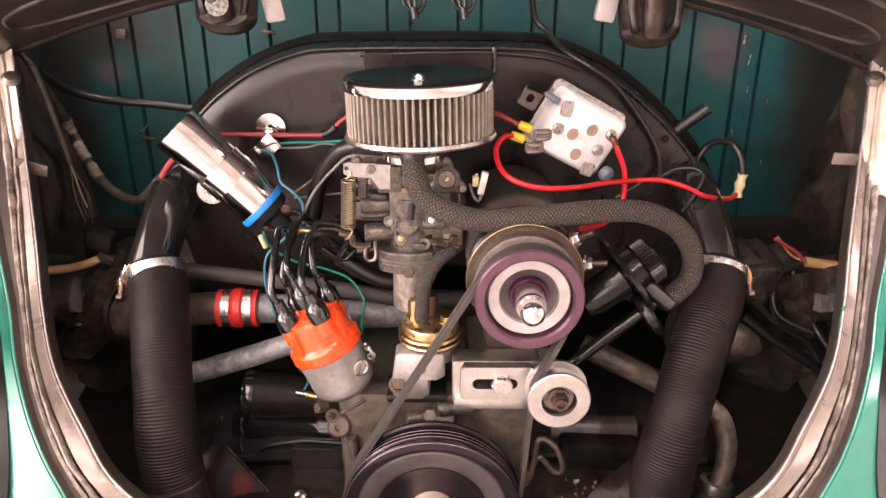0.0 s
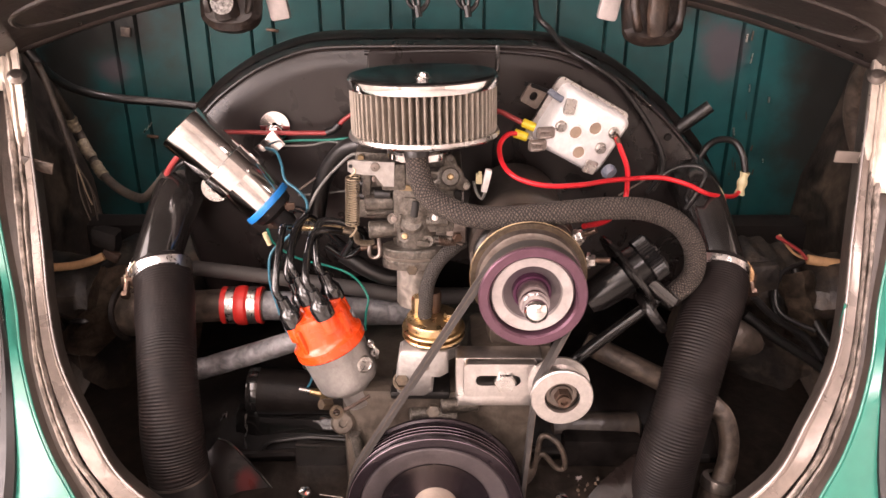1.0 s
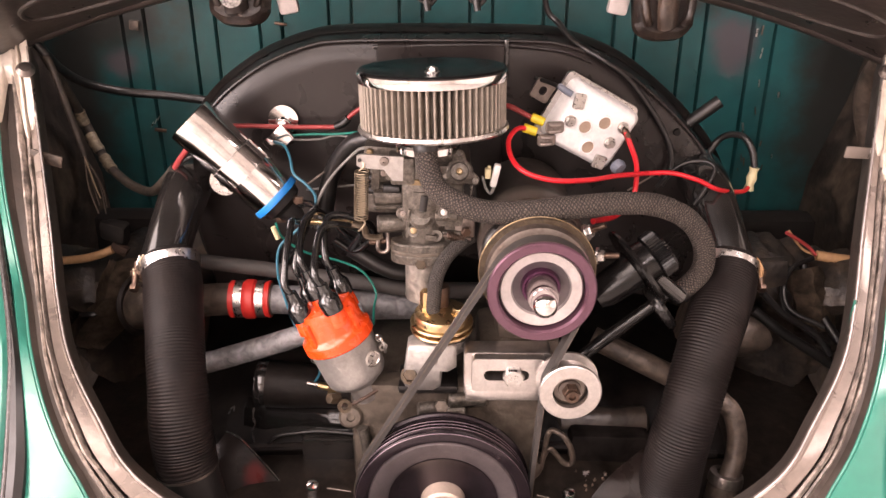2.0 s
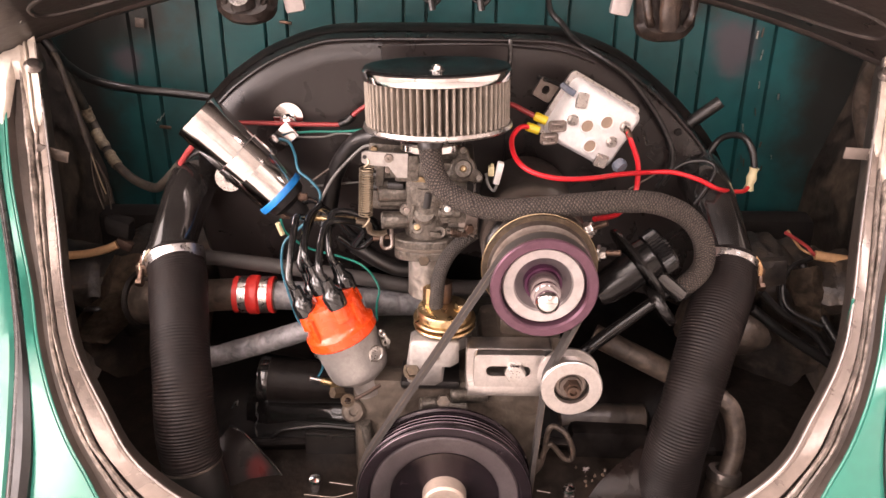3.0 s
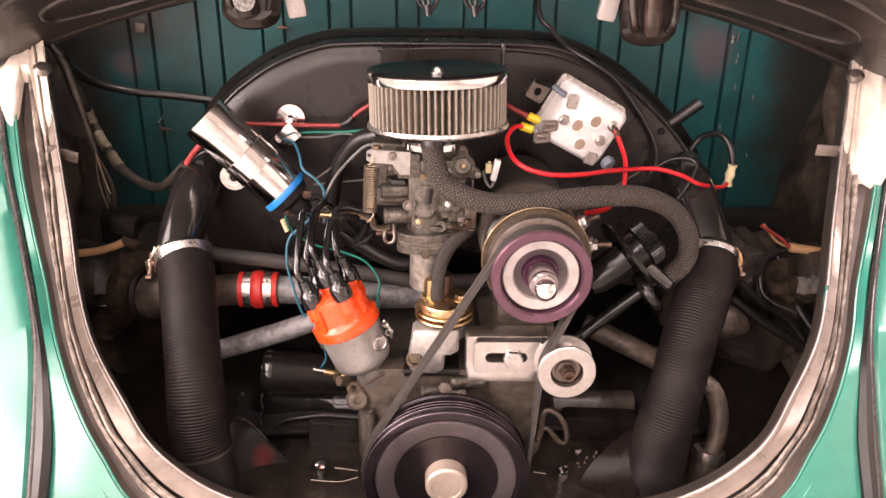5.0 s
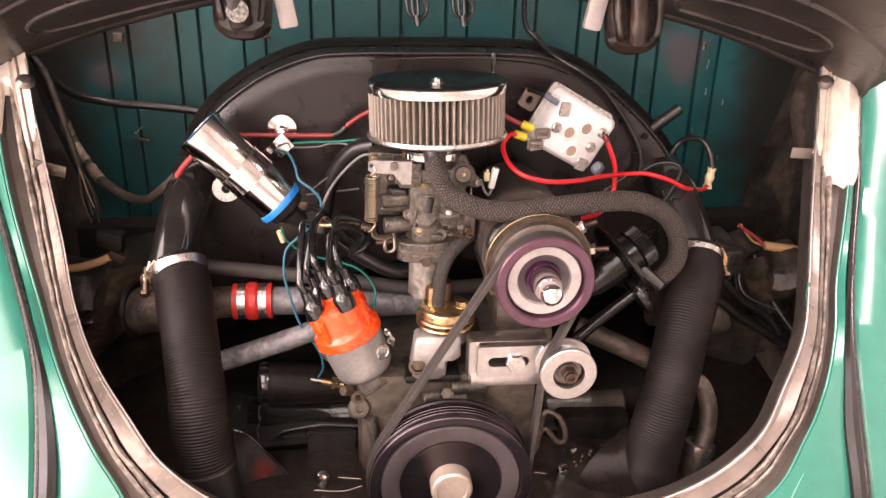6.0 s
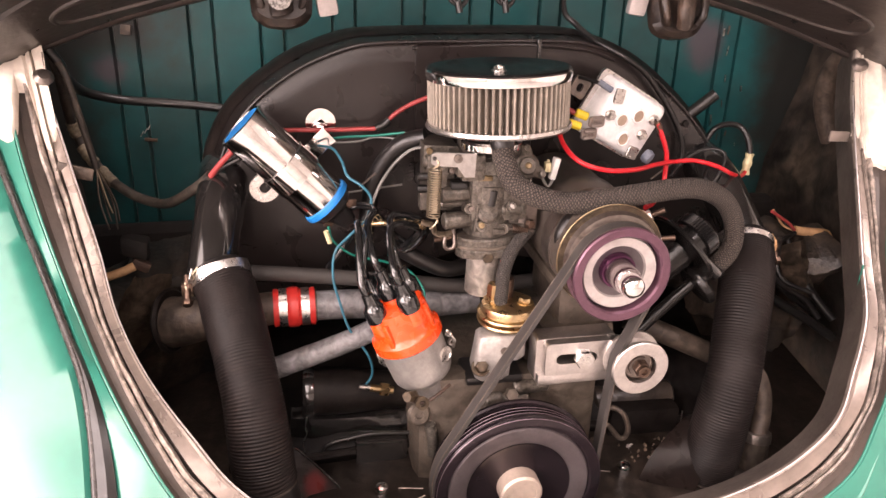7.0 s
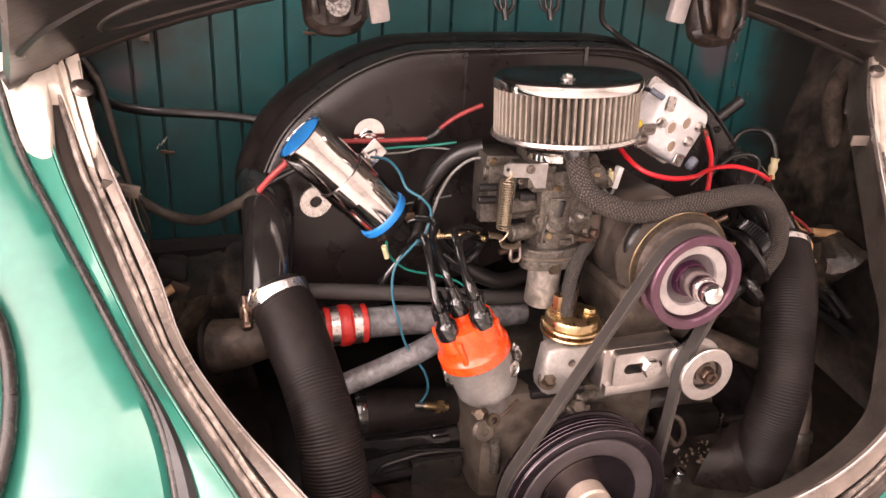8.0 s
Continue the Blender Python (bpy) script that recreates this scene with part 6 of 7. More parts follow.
def fuel_pump():
    f = thing("fuel_pump", (-0.02, 0.70, 0.48), "cast metal fuel pump with a gold plated domed top", "fuel pump")
    top = V((-0.0130, 0.703, 0.5495))
    ax = (0.0, -0.03, 1)
    lower = [(0.0, 0.0055), (0.0285, 0.0055), (0.0312, 0.0045), (0.0318, 0.0030), (0.0312, 0.0015), (0.0285, 0.0005), (0.0, 0.0)]
    part("lower_disc", lathe(B(), lower, top, ax, 48), GOLD, f, "yellow chromate plated disc")
    part("gasket", lathe(B(), [(0.0, 0.0072), (0.0275, 0.0072), (0.0278, 0.0064), (0.0275, 0.0056), (0.0, 0.0056)], top, ax, 48), COPPER, f, "dark gasket between the discs")
    part("diaphragm_cover", lathe(B(), [(0.0, 0.0225), (0.0225, 0.0222), (0.0268, 0.0205), (0.0278, 0.0180), (0.0280, 0.0125), (0.0312, 0.0115), (0.0318, 0.0098), (0.0312, 0.0082), (0.0275, 0.0074), (0.0, 0.0074)], top, ax, 48), GOLD, f, "yellow chromate plated cover")
    bm = B()
    hexagon(bm, top + V((-0.015, 0.004, 0.0215)), ax, 0.0088, 0.004)
    hexagon(bm, top + V((-0.015, 0.004, 0.0255)), ax, 0.0070, 0.016)
    part("inlet_post", bm, GOLD, f, "plated hexagon post")
    bm = B()
    hexagon(bm, top + V((0.017, -0.004, 0.0212)), ax, 0.0066, 0.006)
    lathe(bm, [(0.0085, 0.0205), (0.0085, 0.0225), (0, 0.0225)], top + V((0.017, -0.004, 0)), ax, 20)
    part("screw", bm, GOLD, f)
    bm = B()
    lathe(bm, [(0.0, 0.045), (0.0072, 0.045), (0.0078, 0.043), (0.0078, 0.023)], top + V((0.0, 0.010, 0)), ax, 20)
    part("outlet", bm, COPPER, f)
    bm = B()
    m = aimed((-0.026, 0.700, 0.5215), REAR)
    slab(bm, [(-0.024, -0.026), (-0.026, -0.016), (-0.021, 0.020), (-0.017, 0.023), (0.026, 0.023), (0.028, 0.020), (0.028, -0.003), (0.022, -0.007), (0.014, -0.007), (0.012, -0.026), (0.004, -0.031), (-0.016, -0.031)], m, 0.022, 0.003)
    lathe(bm, [(0.0, 0.0), (0.024, 0.0), (0.026, 0.012), (0.028, 0.016), (0.0, 0.016)], (-0.010, 0.712, 0.526), (0, 0, 1), 28)
    part("housing", bm, CAST_CLEAN, f, sharp=50)
    bm = B()
    hexagon(bm, (-0.0445, 0.681, 0.508), (0, -0.75, 0.66), 0.0072, 0.008, 0.0)
    lathe(bm, [(0.0, 0.001), (0.0098, 0.001), (0.0098, -0.002)], (-0.0445, 0.681, 0.508), (0, -0.75, 0.66), 20)
    part("bolt", bm, BRONZE, f, "bronze mounting bolt")
    part("base_gasket", block(B(), (-0.027, 0.708, 0.487), (0.062, 0.045, 0.010), None, 0.004), RUBBER, f)
    part("hole", lathe(B(), [(0.0, 0.0005), (0.0026, 0.0005), (0.0040, 0.001), (0.0044, -0.002)], (-0.021, 0.6775, 0.527), REAR, 14), DARK_STEEL, f)


BAKELITE = surface("black_bakelite", (0.0055, 0.005, 0.005), 0.20, worn=(0.014, 0.012, 0.011), amount=0.6, coarse=25, fine=110, bump=0.22, rough_var=0.1, spec=0.35, grime=0.3)


def oil_filler():
    ax = V((0.80, 0.18, 0.56)).normalized()
    D = V((0.180, 0.715, 0.613))
    o = thing("oil_filler", D - ax * 0.06, "glossy black oil filler neck with knurled cap", "oil filler")
    part("neck", lathe(B(), [(0.0, -0.050), (0.013, -0.050), (0.017, -0.040), (0.0195, -0.004), (0.0, 0.0)], D, ax, 36), BAKELITE, o)
    part("flange", lathe(B(), [(0.022, -0.003), (0.0435, -0.002), (0.045, 0.0), (0.0435, 0.003), (0.023, 0.004), (0.021, 0.018), (0.0, 0.018)], D, ax, 48), BAKELITE, o)
    bm = B()
    n = 44
    cols = []
    for k in range(n * 2):
        a = 2 * math.pi * k / (n * 2)
        r = 0.0245 if k % 2 else 0.0228
        m = aimed(D, ax)
        cols.append([bm.verts.new(m @ V((rr * math.cos(a), rr * math.sin(a), h))) for rr, h in ((0.020, 0.016), (r, 0.019), (r, 0.032), (0.0205, 0.035), (0.0205, 0.031), (0.004, 0.031))])
    for k in range(n * 2):
        p, q = cols[k], cols[(k + 1) % (n * 2)]
        for j in range(5):
            bm.faces.new((p[j], q[j], q[j + 1], p[j + 1]))
    part("cap", bm, BAKELITE, o, "knurled black cap", sharp=20)
    e, dr = V((0.207, 0.716, 0.568)), V((0.80, 0.10, 0.58))
    part("collar", lathe(B(), [(0.0, -0.006), (0.012, -0.006), (0.0235, -0.004), (0.0255, -0.001), (0.0255, 0.003), (0.022, 0.006), (0.0, 0.007)], e, dr, 36), BAKELITE, o, "black ribbed collar under the hose")
    part("breather_stub", rod(B(), D + V((0.018, 0.0, -0.008)), (0.228, 0.716, 0.579), 0.0085, 18, 0.001), BLACK_GLOSS, o)
    part("drain_tube", tube(B(), [(0.218, 0.717, 0.587), (0.202, 0.715, 0.573), (0.173, 0.710, 0.551), (0.137, 0.700, 0.526), (0.106, 0.700, 0.490)], 0.0066, 16, 6), BAKELITE, o, "black lower tube")


EDGE_GLINT = surface("purple_rim_glint", (0.26, 0.20, 0.23), 0.35, 0.9, fine=300, bump=0.05)
HUB_STEEL = surface("dark_polished_steel", (0.42, 0.37, 0.38), 0.16, 1.0, worn=(0.25, 0.21, 0.22), amount=0.5, coarse=40, fine=300, bump=0.04)
HUB_RING = surface("dark_glossy_purple", (0.07, 0.02, 0.05), 0.18, 0.6, fine=320, bump=0.02)
DULL_TIN = surface("dull_tin", (0.34, 0.29, 0.26), 0.45, 0.6, worn=(0.18, 0.14, 0.12), amount=0.6, coarse=80, fine=300, bump=0.3)
TAN_METAL = surface("beige_metal", (0.50, 0.41, 0.34), 0.45, 0.4, fine=260, bump=0.08)
GEN_BODY = surface("dusty_generator_paint", (0.050, 0.041, 0.034), 0.42, worn=(0.085, 0.070, 0.058), amount=0.6, coarse=16, fine=170, bump=0.15)
LID_BLACK = surface("shiny_black_lid", (0.006, 0.006, 0.0065), 0.2, worn=(0.014, 0.013, 0.0125), amount=0.6, coarse=25, fine=300, bump=0.03, rough_var=0.1, spec=0.4, grime=0.3)
SILVER = surface("silver_painted_steel", (0.86, 0.845, 0.84), 0.36, 0.05, worn=(0.62, 0.59, 0.57), amount=0.35, coarse=20, fine=240, bump=0.05, grime=0.06)
PORT = surface("brown_sealed_port", (0.36, 0.27, 0.20), 0.5, fine=220, bump=0.1)
GREY_BLUE = surface("grey_blue_fibre", (0.14, 0.16, 0.21), 0.8, worn=(0.26, 0.27, 0.30), amount=0.7, coarse=160, fine=600, bump=0.6)
BOOT = surface("glossy_black_boot", (0.007, 0.007, 0.0075), 0.10, worn=(0.013, 0.013, 0.013), amount=0.4, coarse=40, fine=120, bump=0.16, coat=0.9, rough_var=0.05)
SPRING = surface("tan_spring_wire", (0.40, 0.33, 0.235), 0.35, 0.8, fine=300, bump=0.05)

fan_shroud()
duct("charcoal corrugated duct hose from the shroud, steel clamp on top", [(-0.305, 0.768, 0.594), (-0.296, 0.748, 0.580), (-0.290, 0.724, 0.563), (-0.284, 0.702, 0.546), (-0.279, 0.680, 0.527), (-0.274, 0.661, 0.504), (-0.271, 0.646, 0.474), (-0.268, 0.637, 0.442), (-0.266, 0.635, 0.427)], (-0.3025, 0.765, 0.592), (0.25, -0.6, -0.75), (-0.334, 0.752, 0.585), 0.46)
duct("charcoal corrugated duct hose bending down to the apron, steel clamp", [(0.292, 0.768, 0.595), (0.282, 0.742, 0.578), (0.267, 0.714, 0.559), (0.254, 0.692, 0.538), (0.244, 0.675, 0.515), (0.235, 0.660, 0.491), (0.227, 0.651, 0.463), (0.222, 0.648, 0.430), (0.221, 0.650, 0.392), (0.221, 0.655, 0.362)], (0.2905, 0.765, 0.592), (-0.3, -0.62, -0.7), (0.320, 0.757, 0.586), 0.24)
crankcase()
crank_pulley()
generator()
drive_belt()
tensioner()
air_cleaner()
ignition_coil()
regulator()
PLUG_POSTS = distributor()
carburetor()
fuel_pump()
oil_filler()

# ---- pipes and tin beside the engine ----
def pipes():
    p = thing("heater_pipe", (-0.23, 0.79, 0.51), "dirty steel heater pipe with a red silicone coupling", "pipe")
    part("outer_pipe", tube(B(), [(-0.362, 0.816, 0.514), (-0.352, 0.811, 0.517), (-0.335, 0.806, 0.521), (-0.29, 0.801, 0.528), (-0.25, 0.800, 0.531), (-0.205, 0.800, 0.531)], lambda u: 0.0185 + 0.010 * max(0.0, 1 - u / 0.42) ** 0.7, 28, 8), DIRTY_PIPE, p, "grimy brown pipe flaring into a bell")
    part("bell_rim", lathe(B(), [(0.024, -0.003), (0.0335, -0.004), (0.0365, 0.0), (0.0335, 0.003), (0.024, 0.003)], (-0.364, 0.820, 0.514), (1.0, -0.45, 0.2), 44, closed=True), TIN, p, "black pressed ring round the bell")
    part("inner_pipe", tube(B(), [(-0.215, 0.80, 0.531), (-0.16, 0.80, 0.529), (-0.11, 0.80, 0.524), (-0.02, 0.81, 0.52)], 0.0165, 24, 6), GREY_PAINT, p, "grey pipe")
    a, ax = V((-0.252, 0.800, 0.531)), V((1, 0, 0.0))
    part("coupling", lathe(B(), [(0.0185, 0.0), (0.0212, 0.0), (0.0212, 0.004), (0.0202, 0.006), (0.0202, 0.014), (0.0225, 0.017), (0.0228, 0.022), (0.0222, 0.027), (0.0202, 0.029), (0.0202, 0.040), (0.0212, 0.042), (0.0212, 0.045), (0.0165, 0.046)], a, ax, 40), RED, p, "red silicone hose coupling")
    for o in (0.006, 0.030):
        part("clamp_band", lathe(B(), [(0.0203, o), (0.0211, o), (0.0211, o + 0.009), (0.0203, o + 0.009)], a, ax, 40, closed=True), STEEL, p, "steel clamp band")
    solo("intake_manifold_pipe", tube(B(), [(-0.30, 0.82, 0.570), (-0.20, 0.81, 0.562), (-0.10, 0.80, 0.552), (-0.035, 0.795, 0.545), (0.06, 0.80, 0.545), (0.16, 0.81, 0.55)], 0.0085, 16, 6), BELT, "thin dark grey pipe across the engine", "pipe")
    solo("grey_tube", tube(B(), [(-0.278, 0.760, 0.471), (-0.255, 0.758, 0.479), (-0.17, 0.758, 0.508), (-0.1, 0.775, 0.529)], lambda u: 0.0118 + 0.0003 * math.sin(61 * u) * math.sin(23 * u), 20, 14), GREY_PAINT, "rough grey painted tube beside the distributor", "pipe")
    solo("grey_tube", tube(B(), [(0.153, 0.765, 0.504), (0.180, 0.755, 0.494), (0.213, 0.745, 0.481), (0.256, 0.735, 0.462), (0.296, 0.735, 0.439)], 0.0125, 20, 6), DIRTY_PIPE, "dirty grey tube beside the crankcase", "pipe")
    bm = tube(B(), [(0.265, 0.810, 0.504), (0.317, 0.805, 0.489), (0.348, 0.800, 0.483), (0.370, 0.800, 0.482)], lambda u: 0.025 * (1 - max(0, (u - 0.55) / 0.452) ** 2.5), 24, 10)
    solo("heat_exchanger_pipe", crumple(bm, 0.003, 45), DIRTY_PIPE, "dirty brown domed heater pipe end behind the duct", "pipe")
    p = thing("bent_pipe", (0.278, 0.670, 0.375), "rusty bent pipe clamped to a wider pipe beside the duct", "pipe")
    part("elbow", tube(B(), [(0.262, 0.730, 0.474), (0.276, 0.710, 0.465), (0.292, 0.700, 0.454), (0.299, 0.690, 0.432), (0.297, 0.680, 0.406), (0.289, 0.670, 0.387)], 0.0105, 18, 6), DIRTY_PIPE, p)
    a, b = V((0.288, 0.672, 0.392)), V((0.280, 0.660, 0.329))
    part("clamp_band", lathe(B(), [(0.0105, -0.002), (0.017, -0.002), (0.018, 0.002), (0.018, 0.009), (0.0165, 0.009)], a, b - a, 28), DARK_STEEL, p, "rusty pipe clamp")
    part("wide_pipe", lathe(B(), [(0.010, 0.003), (0.0165, 0.004), (0.0175, 0.03), (0.0175, (b - a).length), (0, (b - a).length)], a, b - a, 28), DIRTY_PIPE, p)


def tins():
    for sx in (-1, 1):
        t = thing("cylinder_cover", (sx * 0.2, 0.84, 0.37), "black painted sheet metal cylinder cover", "engine tin", "cylinder covers")
        bm = B()
        x = lambda v: sx * v
        rows = [[(x(0.085), 0.745, 0.375), (x(0.16), 0.742, 0.375), (x(0.24), 0.742, 0.375), (x(0.31), 0.745, 0.372)],
                [(x(0.085), 0.74, 0.425), (x(0.16), 0.735, 0.423), (x(0.24), 0.735, 0.418), (x(0.31), 0.74, 0.41)],
                [(x(0.085), 0.755, 0.445), (x(0.16), 0.752, 0.443), (x(0.24), 0.752, 0.436), (x(0.31), 0.755, 0.425)],
                [(x(0.085), 0.83, 0.50), (x(0.16), 0.83, 0.49), (x(0.24), 0.83, 0.475), (x(0.31), 0.84, 0.45)],
                [(x(0.085), 0.99, 0.56), (x(0.16), 0.99, 0.55), (x(0.24), 0.99, 0.53), (x(0.33), 0.99, 0.50)]]
        loft(bm, [[(a, b, c - 0.045) for a, b, c in row] for row in rows], 6)
        bmesh.ops.solidify(bm, geom=bm.faces[:], thickness=0.003)
        crumple(bm, 0.004, 22)
        part("panel", bm, TIN, t)
        part("fold", tube(B(), [(x(0.09), 0.737, 0.379), (x(0.2), 0.733, 0.376), (x(0.30), 0.738, 0.366)], 0.005, 8, 6), TIN, t)
        if sx > 0:
            part("box", block(B(), (0.176, 0.752, 0.377), (0.090, 0.05, 0.040), Matrix.Rotation(radians(2), 3, "Y"), 0.007), TIN, t)
            # Lighter rounded top and thin grey rod paint in the black cover's highlights.
            part("rounded_top", crumple(rod(B(), (0.120, 0.765, 0.3915), (0.224, 0.765, 0.3915), 0.0175, 24, 0.003), 0.0018, 60), FLOOR_TIN, t, "rounded upper edge of the cover, coloured lighter for its highlight")
            part("worn_edge", rod(B(), (0.2225, 0.7255, 0.360), (0.2225, 0.7255, 0.392), 0.0008, 8), DARK_STEEL, t, "thin grey line painting the highlight on the cover's edge")
    # dark shields beside the ducts
    panels = [[[(-0.252, 0.722, 0.406), (-0.238, 0.716, 0.403), (-0.225, 0.71, 0.393), (-0.21, 0.703, 0.379), (-0.197, 0.697, 0.366), (-0.183, 0.688, 0.35), (-0.17, 0.676, 0.328)],
               [(-0.26, 0.712, 0.398), (-0.25, 0.706, 0.389), (-0.241, 0.699, 0.379), (-0.229, 0.692, 0.365), (-0.219, 0.685, 0.351), (-0.21, 0.677, 0.338), (-0.199, 0.666, 0.32)],
               [(-0.268, 0.7, 0.397), (-0.265, 0.692, 0.384), (-0.259, 0.683, 0.372), (-0.253, 0.675, 0.359), (-0.247, 0.667, 0.346), (-0.24, 0.66, 0.337), (-0.229, 0.65, 0.326)],
               [(-0.276, 0.695, 0.381), (-0.28, 0.685, 0.366), (-0.281, 0.675, 0.354), (-0.279, 0.665, 0.343), (-0.276, 0.658, 0.334), (-0.27, 0.652, 0.327), (-0.26, 0.645, 0.318)]],
              [[(0.198, 0.680, 0.419), (0.161, 0.665, 0.392), (0.142, 0.655, 0.370), (0.133, 0.650, 0.347)], [(0.210, 0.665, 0.416), (0.179, 0.650, 0.394), (0.163, 0.645, 0.371), (0.152, 0.640, 0.348)], [(0.241, 0.650, 0.421), (0.218, 0.637, 0.395), (0.202, 0.632, 0.372), (0.192, 0.628, 0.349)]]]
    for k, rows in enumerate(panels):
        sh = loft(B(), rows, 6)
        bmesh.ops.solidify(sh, geom=sh.faces[:], thickness=0.002)
        ob = solo("side_shield", sh, RED_REFLECT_SHIELD if k == 0 else SHIELD, "curved brown-black sheet metal shield beside the duct" + (" with a red reflection painted on" if k == 0 else ""), "engine tin", group="side shields")
        if k == 0:
            part("rolled_edge", tube(B(), rows[0], 0.0014, 8, 6), BLACK_GLOSS, ob, "bright rolled edge of the shield")
            # Red patch paints the reflection of something red in the glossy shield.
            patch_tint(RED_REFLECT_SHIELD, [(V((-0.218, 0.698, 0.368)) - ob.location, 0.013, 0.013)], (0.16, 0.022, 0.022))
    # glossy black canister and its sender on the flank
    cowl = thing("side_cowl", (-0.19, 0.77, 0.37), "glossy black sheet metal cowl with flaked edges beside the distributor", "engine tin")
    cyl, axis = (-0.2265, 0.778, 0.4330), (1, -0.04, -0.05)
    part("canister", lathe(B(), [(0.0, 0.002), (0.0235, 0.002), (0.0255, 0.0), (0.0280, 0.0008), (0.0290, 0.004), (0.0286, 0.010), (0.0278, 0.013)], cyl, axis, 48), BLACK_GLOSS, cowl, "glossy black rolled end of the canister")
    part("canister", lathe(B(), [(0.0276, 0.010), (0.0268, 0.040), (0.0240, 0.075), (0.0205, 0.118), (0.0, 0.120)], cyl, axis, 48), TIN, cowl, "black sheet metal canister")
    rows = [[(-0.238, 0.772, 0.418), (-0.205, 0.768, 0.416), (-0.160, 0.764, 0.414), (-0.106, 0.760, 0.412)],
            [(-0.240, 0.758, 0.412), (-0.206, 0.754, 0.410), (-0.160, 0.752, 0.408), (-0.106, 0.750, 0.406)],
            [(-0.242, 0.752, 0.398), (-0.207, 0.748, 0.396), (-0.160, 0.747, 0.396), (-0.106, 0.746, 0.396)],
            [(-0.242, 0.750, 0.375), (-0.207, 0.747, 0.374), (-0.160, 0.745, 0.374), (-0.106, 0.744, 0.374)],
            [(-0.240, 0.748, 0.345), (-0.205, 0.745, 0.343), (-0.160, 0.744, 0.343), (-0.106, 0.743, 0.343)]]
    bm = crumple(loft(B(), rows, 10), 0.0022, 34)
    bmesh.ops.solidify(bm, geom=bm.faces[:], thickness=0.002)
    part("panel", bm, BLACK_GLOSS, cowl)
    part("lower_box", block(B(), (-0.142, 0.742, 0.368), (0.060, 0.030, 0.046), Matrix.Rotation(radians(2), 3, "Y"), 0.006), BLACK_GLOSS, cowl, "small black box under the canister")
    c = thing("oil_sender", (-0.16, 0.76, 0.45), "brass sender fitting with a thin steel pin", "sender")
    f = V((-0.140, 0.750, 0.446))
    bm = B()
    rod(bm, f + V((-0.012, 0, 0.003)), f + V((0.014, 0.0, -0.003)), 0.0042, 14)
    hexagon(bm, f, (1, 0, -0.2), 0.0078, 0.009)
    part("fitting", bm, GOLD, c, "brass fitting")
    bm = rod(B(), f + V((-0.024, 0, 0.006)), f + V((-0.011, 0, 0.003)), 0.0028, 12)
    part("spade", bm, STEEL, c)
    # flaked rust and dirt gathered at the foot of the duct
    bm = B()
    rng = random.Random(21)
    for k in range(110):
        x, y = 0.190 + rng.gauss(0, 0.022), 0.682 + rng.gauss(0, 0.012)
        r = rng.uniform(0.0010, 0.0034)
        ring = [bm.verts.new((x + r * math.cos(a) * rng.uniform(0.6, 1.2), y + r * math.sin(a) * rng.uniform(0.6, 1.2), 0.3635 + rng.uniform(0, 0.003))) for a in (0, 1.3, 2.6, 3.9, 5.2)]
        top = bm.verts.new((x, y, 0.3660 + rng.uniform(0, 0.003)))
        for i in range(5):
            bm.faces.new((ring[i], ring[(i + 1) % 5], top))
    solo("dirt_flakes", bm, GUSSET, "loose brown flakes of dirt at the foot of the duct", "debris", "stuff", sharp=20)
    # screws of the rear tin
    for at, lab in (((-0.150, 0.668, 0.373), "bright steel tin screw"), ((0.121, 0.660, 0.372), "bright steel tin screw")):
        bm = B()
        lathe(bm, [(0.0, -0.014), (0.006, -0.014), (0.006, -0.002), (0.0085, 0.0), (0.0085, 0.004), (0.006, 0.008), (0.0, 0.009)], at, (0.05, -0.25, 0.97), 14)
        solo("tin_screw", bm, CHROME, "bright zinc screw in the floor tin", "screw", group="tin screws")
    # silencer-side clips: bright wire edges near the pulley
    for pts in ([(-0.133, 0.660, 0.381), (-0.108, 0.655, 0.381)], [(-0.159, 0.650, 0.373), (-0.128, 0.645, 0.374), (-0.107, 0.645, 0.380)], [(0.086, 0.650, 0.382), (0.100, 0.650, 0.379)]):
        solo("tin_edge", tube(B(), pts, 0.0006, 6, 4), DARK_STEEL, "bright worn edge of the floor tin", "tin edge", group="tin edges")
    bm = tube(B(), [(0.0912, 0.6710, 0.3994), (0.0941, 0.6710, 0.4198), (0.0970, 0.6710, 0.4442), (0.1038, 0.6710, 0.4480), (0.1145, 0.6660, 0.4423), (0.1223, 0.6660, 0.4238), (0.1233, 0.6710, 0.4072), (0.1155, 0.6710, 0.4072), (0.1038, 0.6710, 0.4218), (0.0980, 0.6710, 0.4247), (0.0931, 0.6760, 0.4080)], 0.003, 10, 6)
    tube(bm, [(0.0892, 0.6730, 0.4071), (0.0873, 0.6710, 0.3974), (0.0834, 0.6710, 0.3916)], 0.0055, 12, 4)
    solo("wire_clip", bm, DIRTY_PIPE, "bent rusty wire loop beside the pulley", "wire")
    flake = B()
    rng = random.Random(4)
    for k in range(18):
        d = V((rng.uniform(-1, 1), -0.6, rng.uniform(-0.6, 1))).normalized()
        tube(flake, [V((0.1466, 0.7070, 0.3623)), V((0.1467, 0.7050, 0.3664)) + d * 0.002, V((0.1456, 0.7040, 0.3685)) + d * rng.uniform(0.003, 0.006)], lambda u: 0.0012 - 0.0009 * u, 6, 3)
    solo("paint_splash", flake, PALE_RING, "small white ragged paint splash on the tin", "splash")
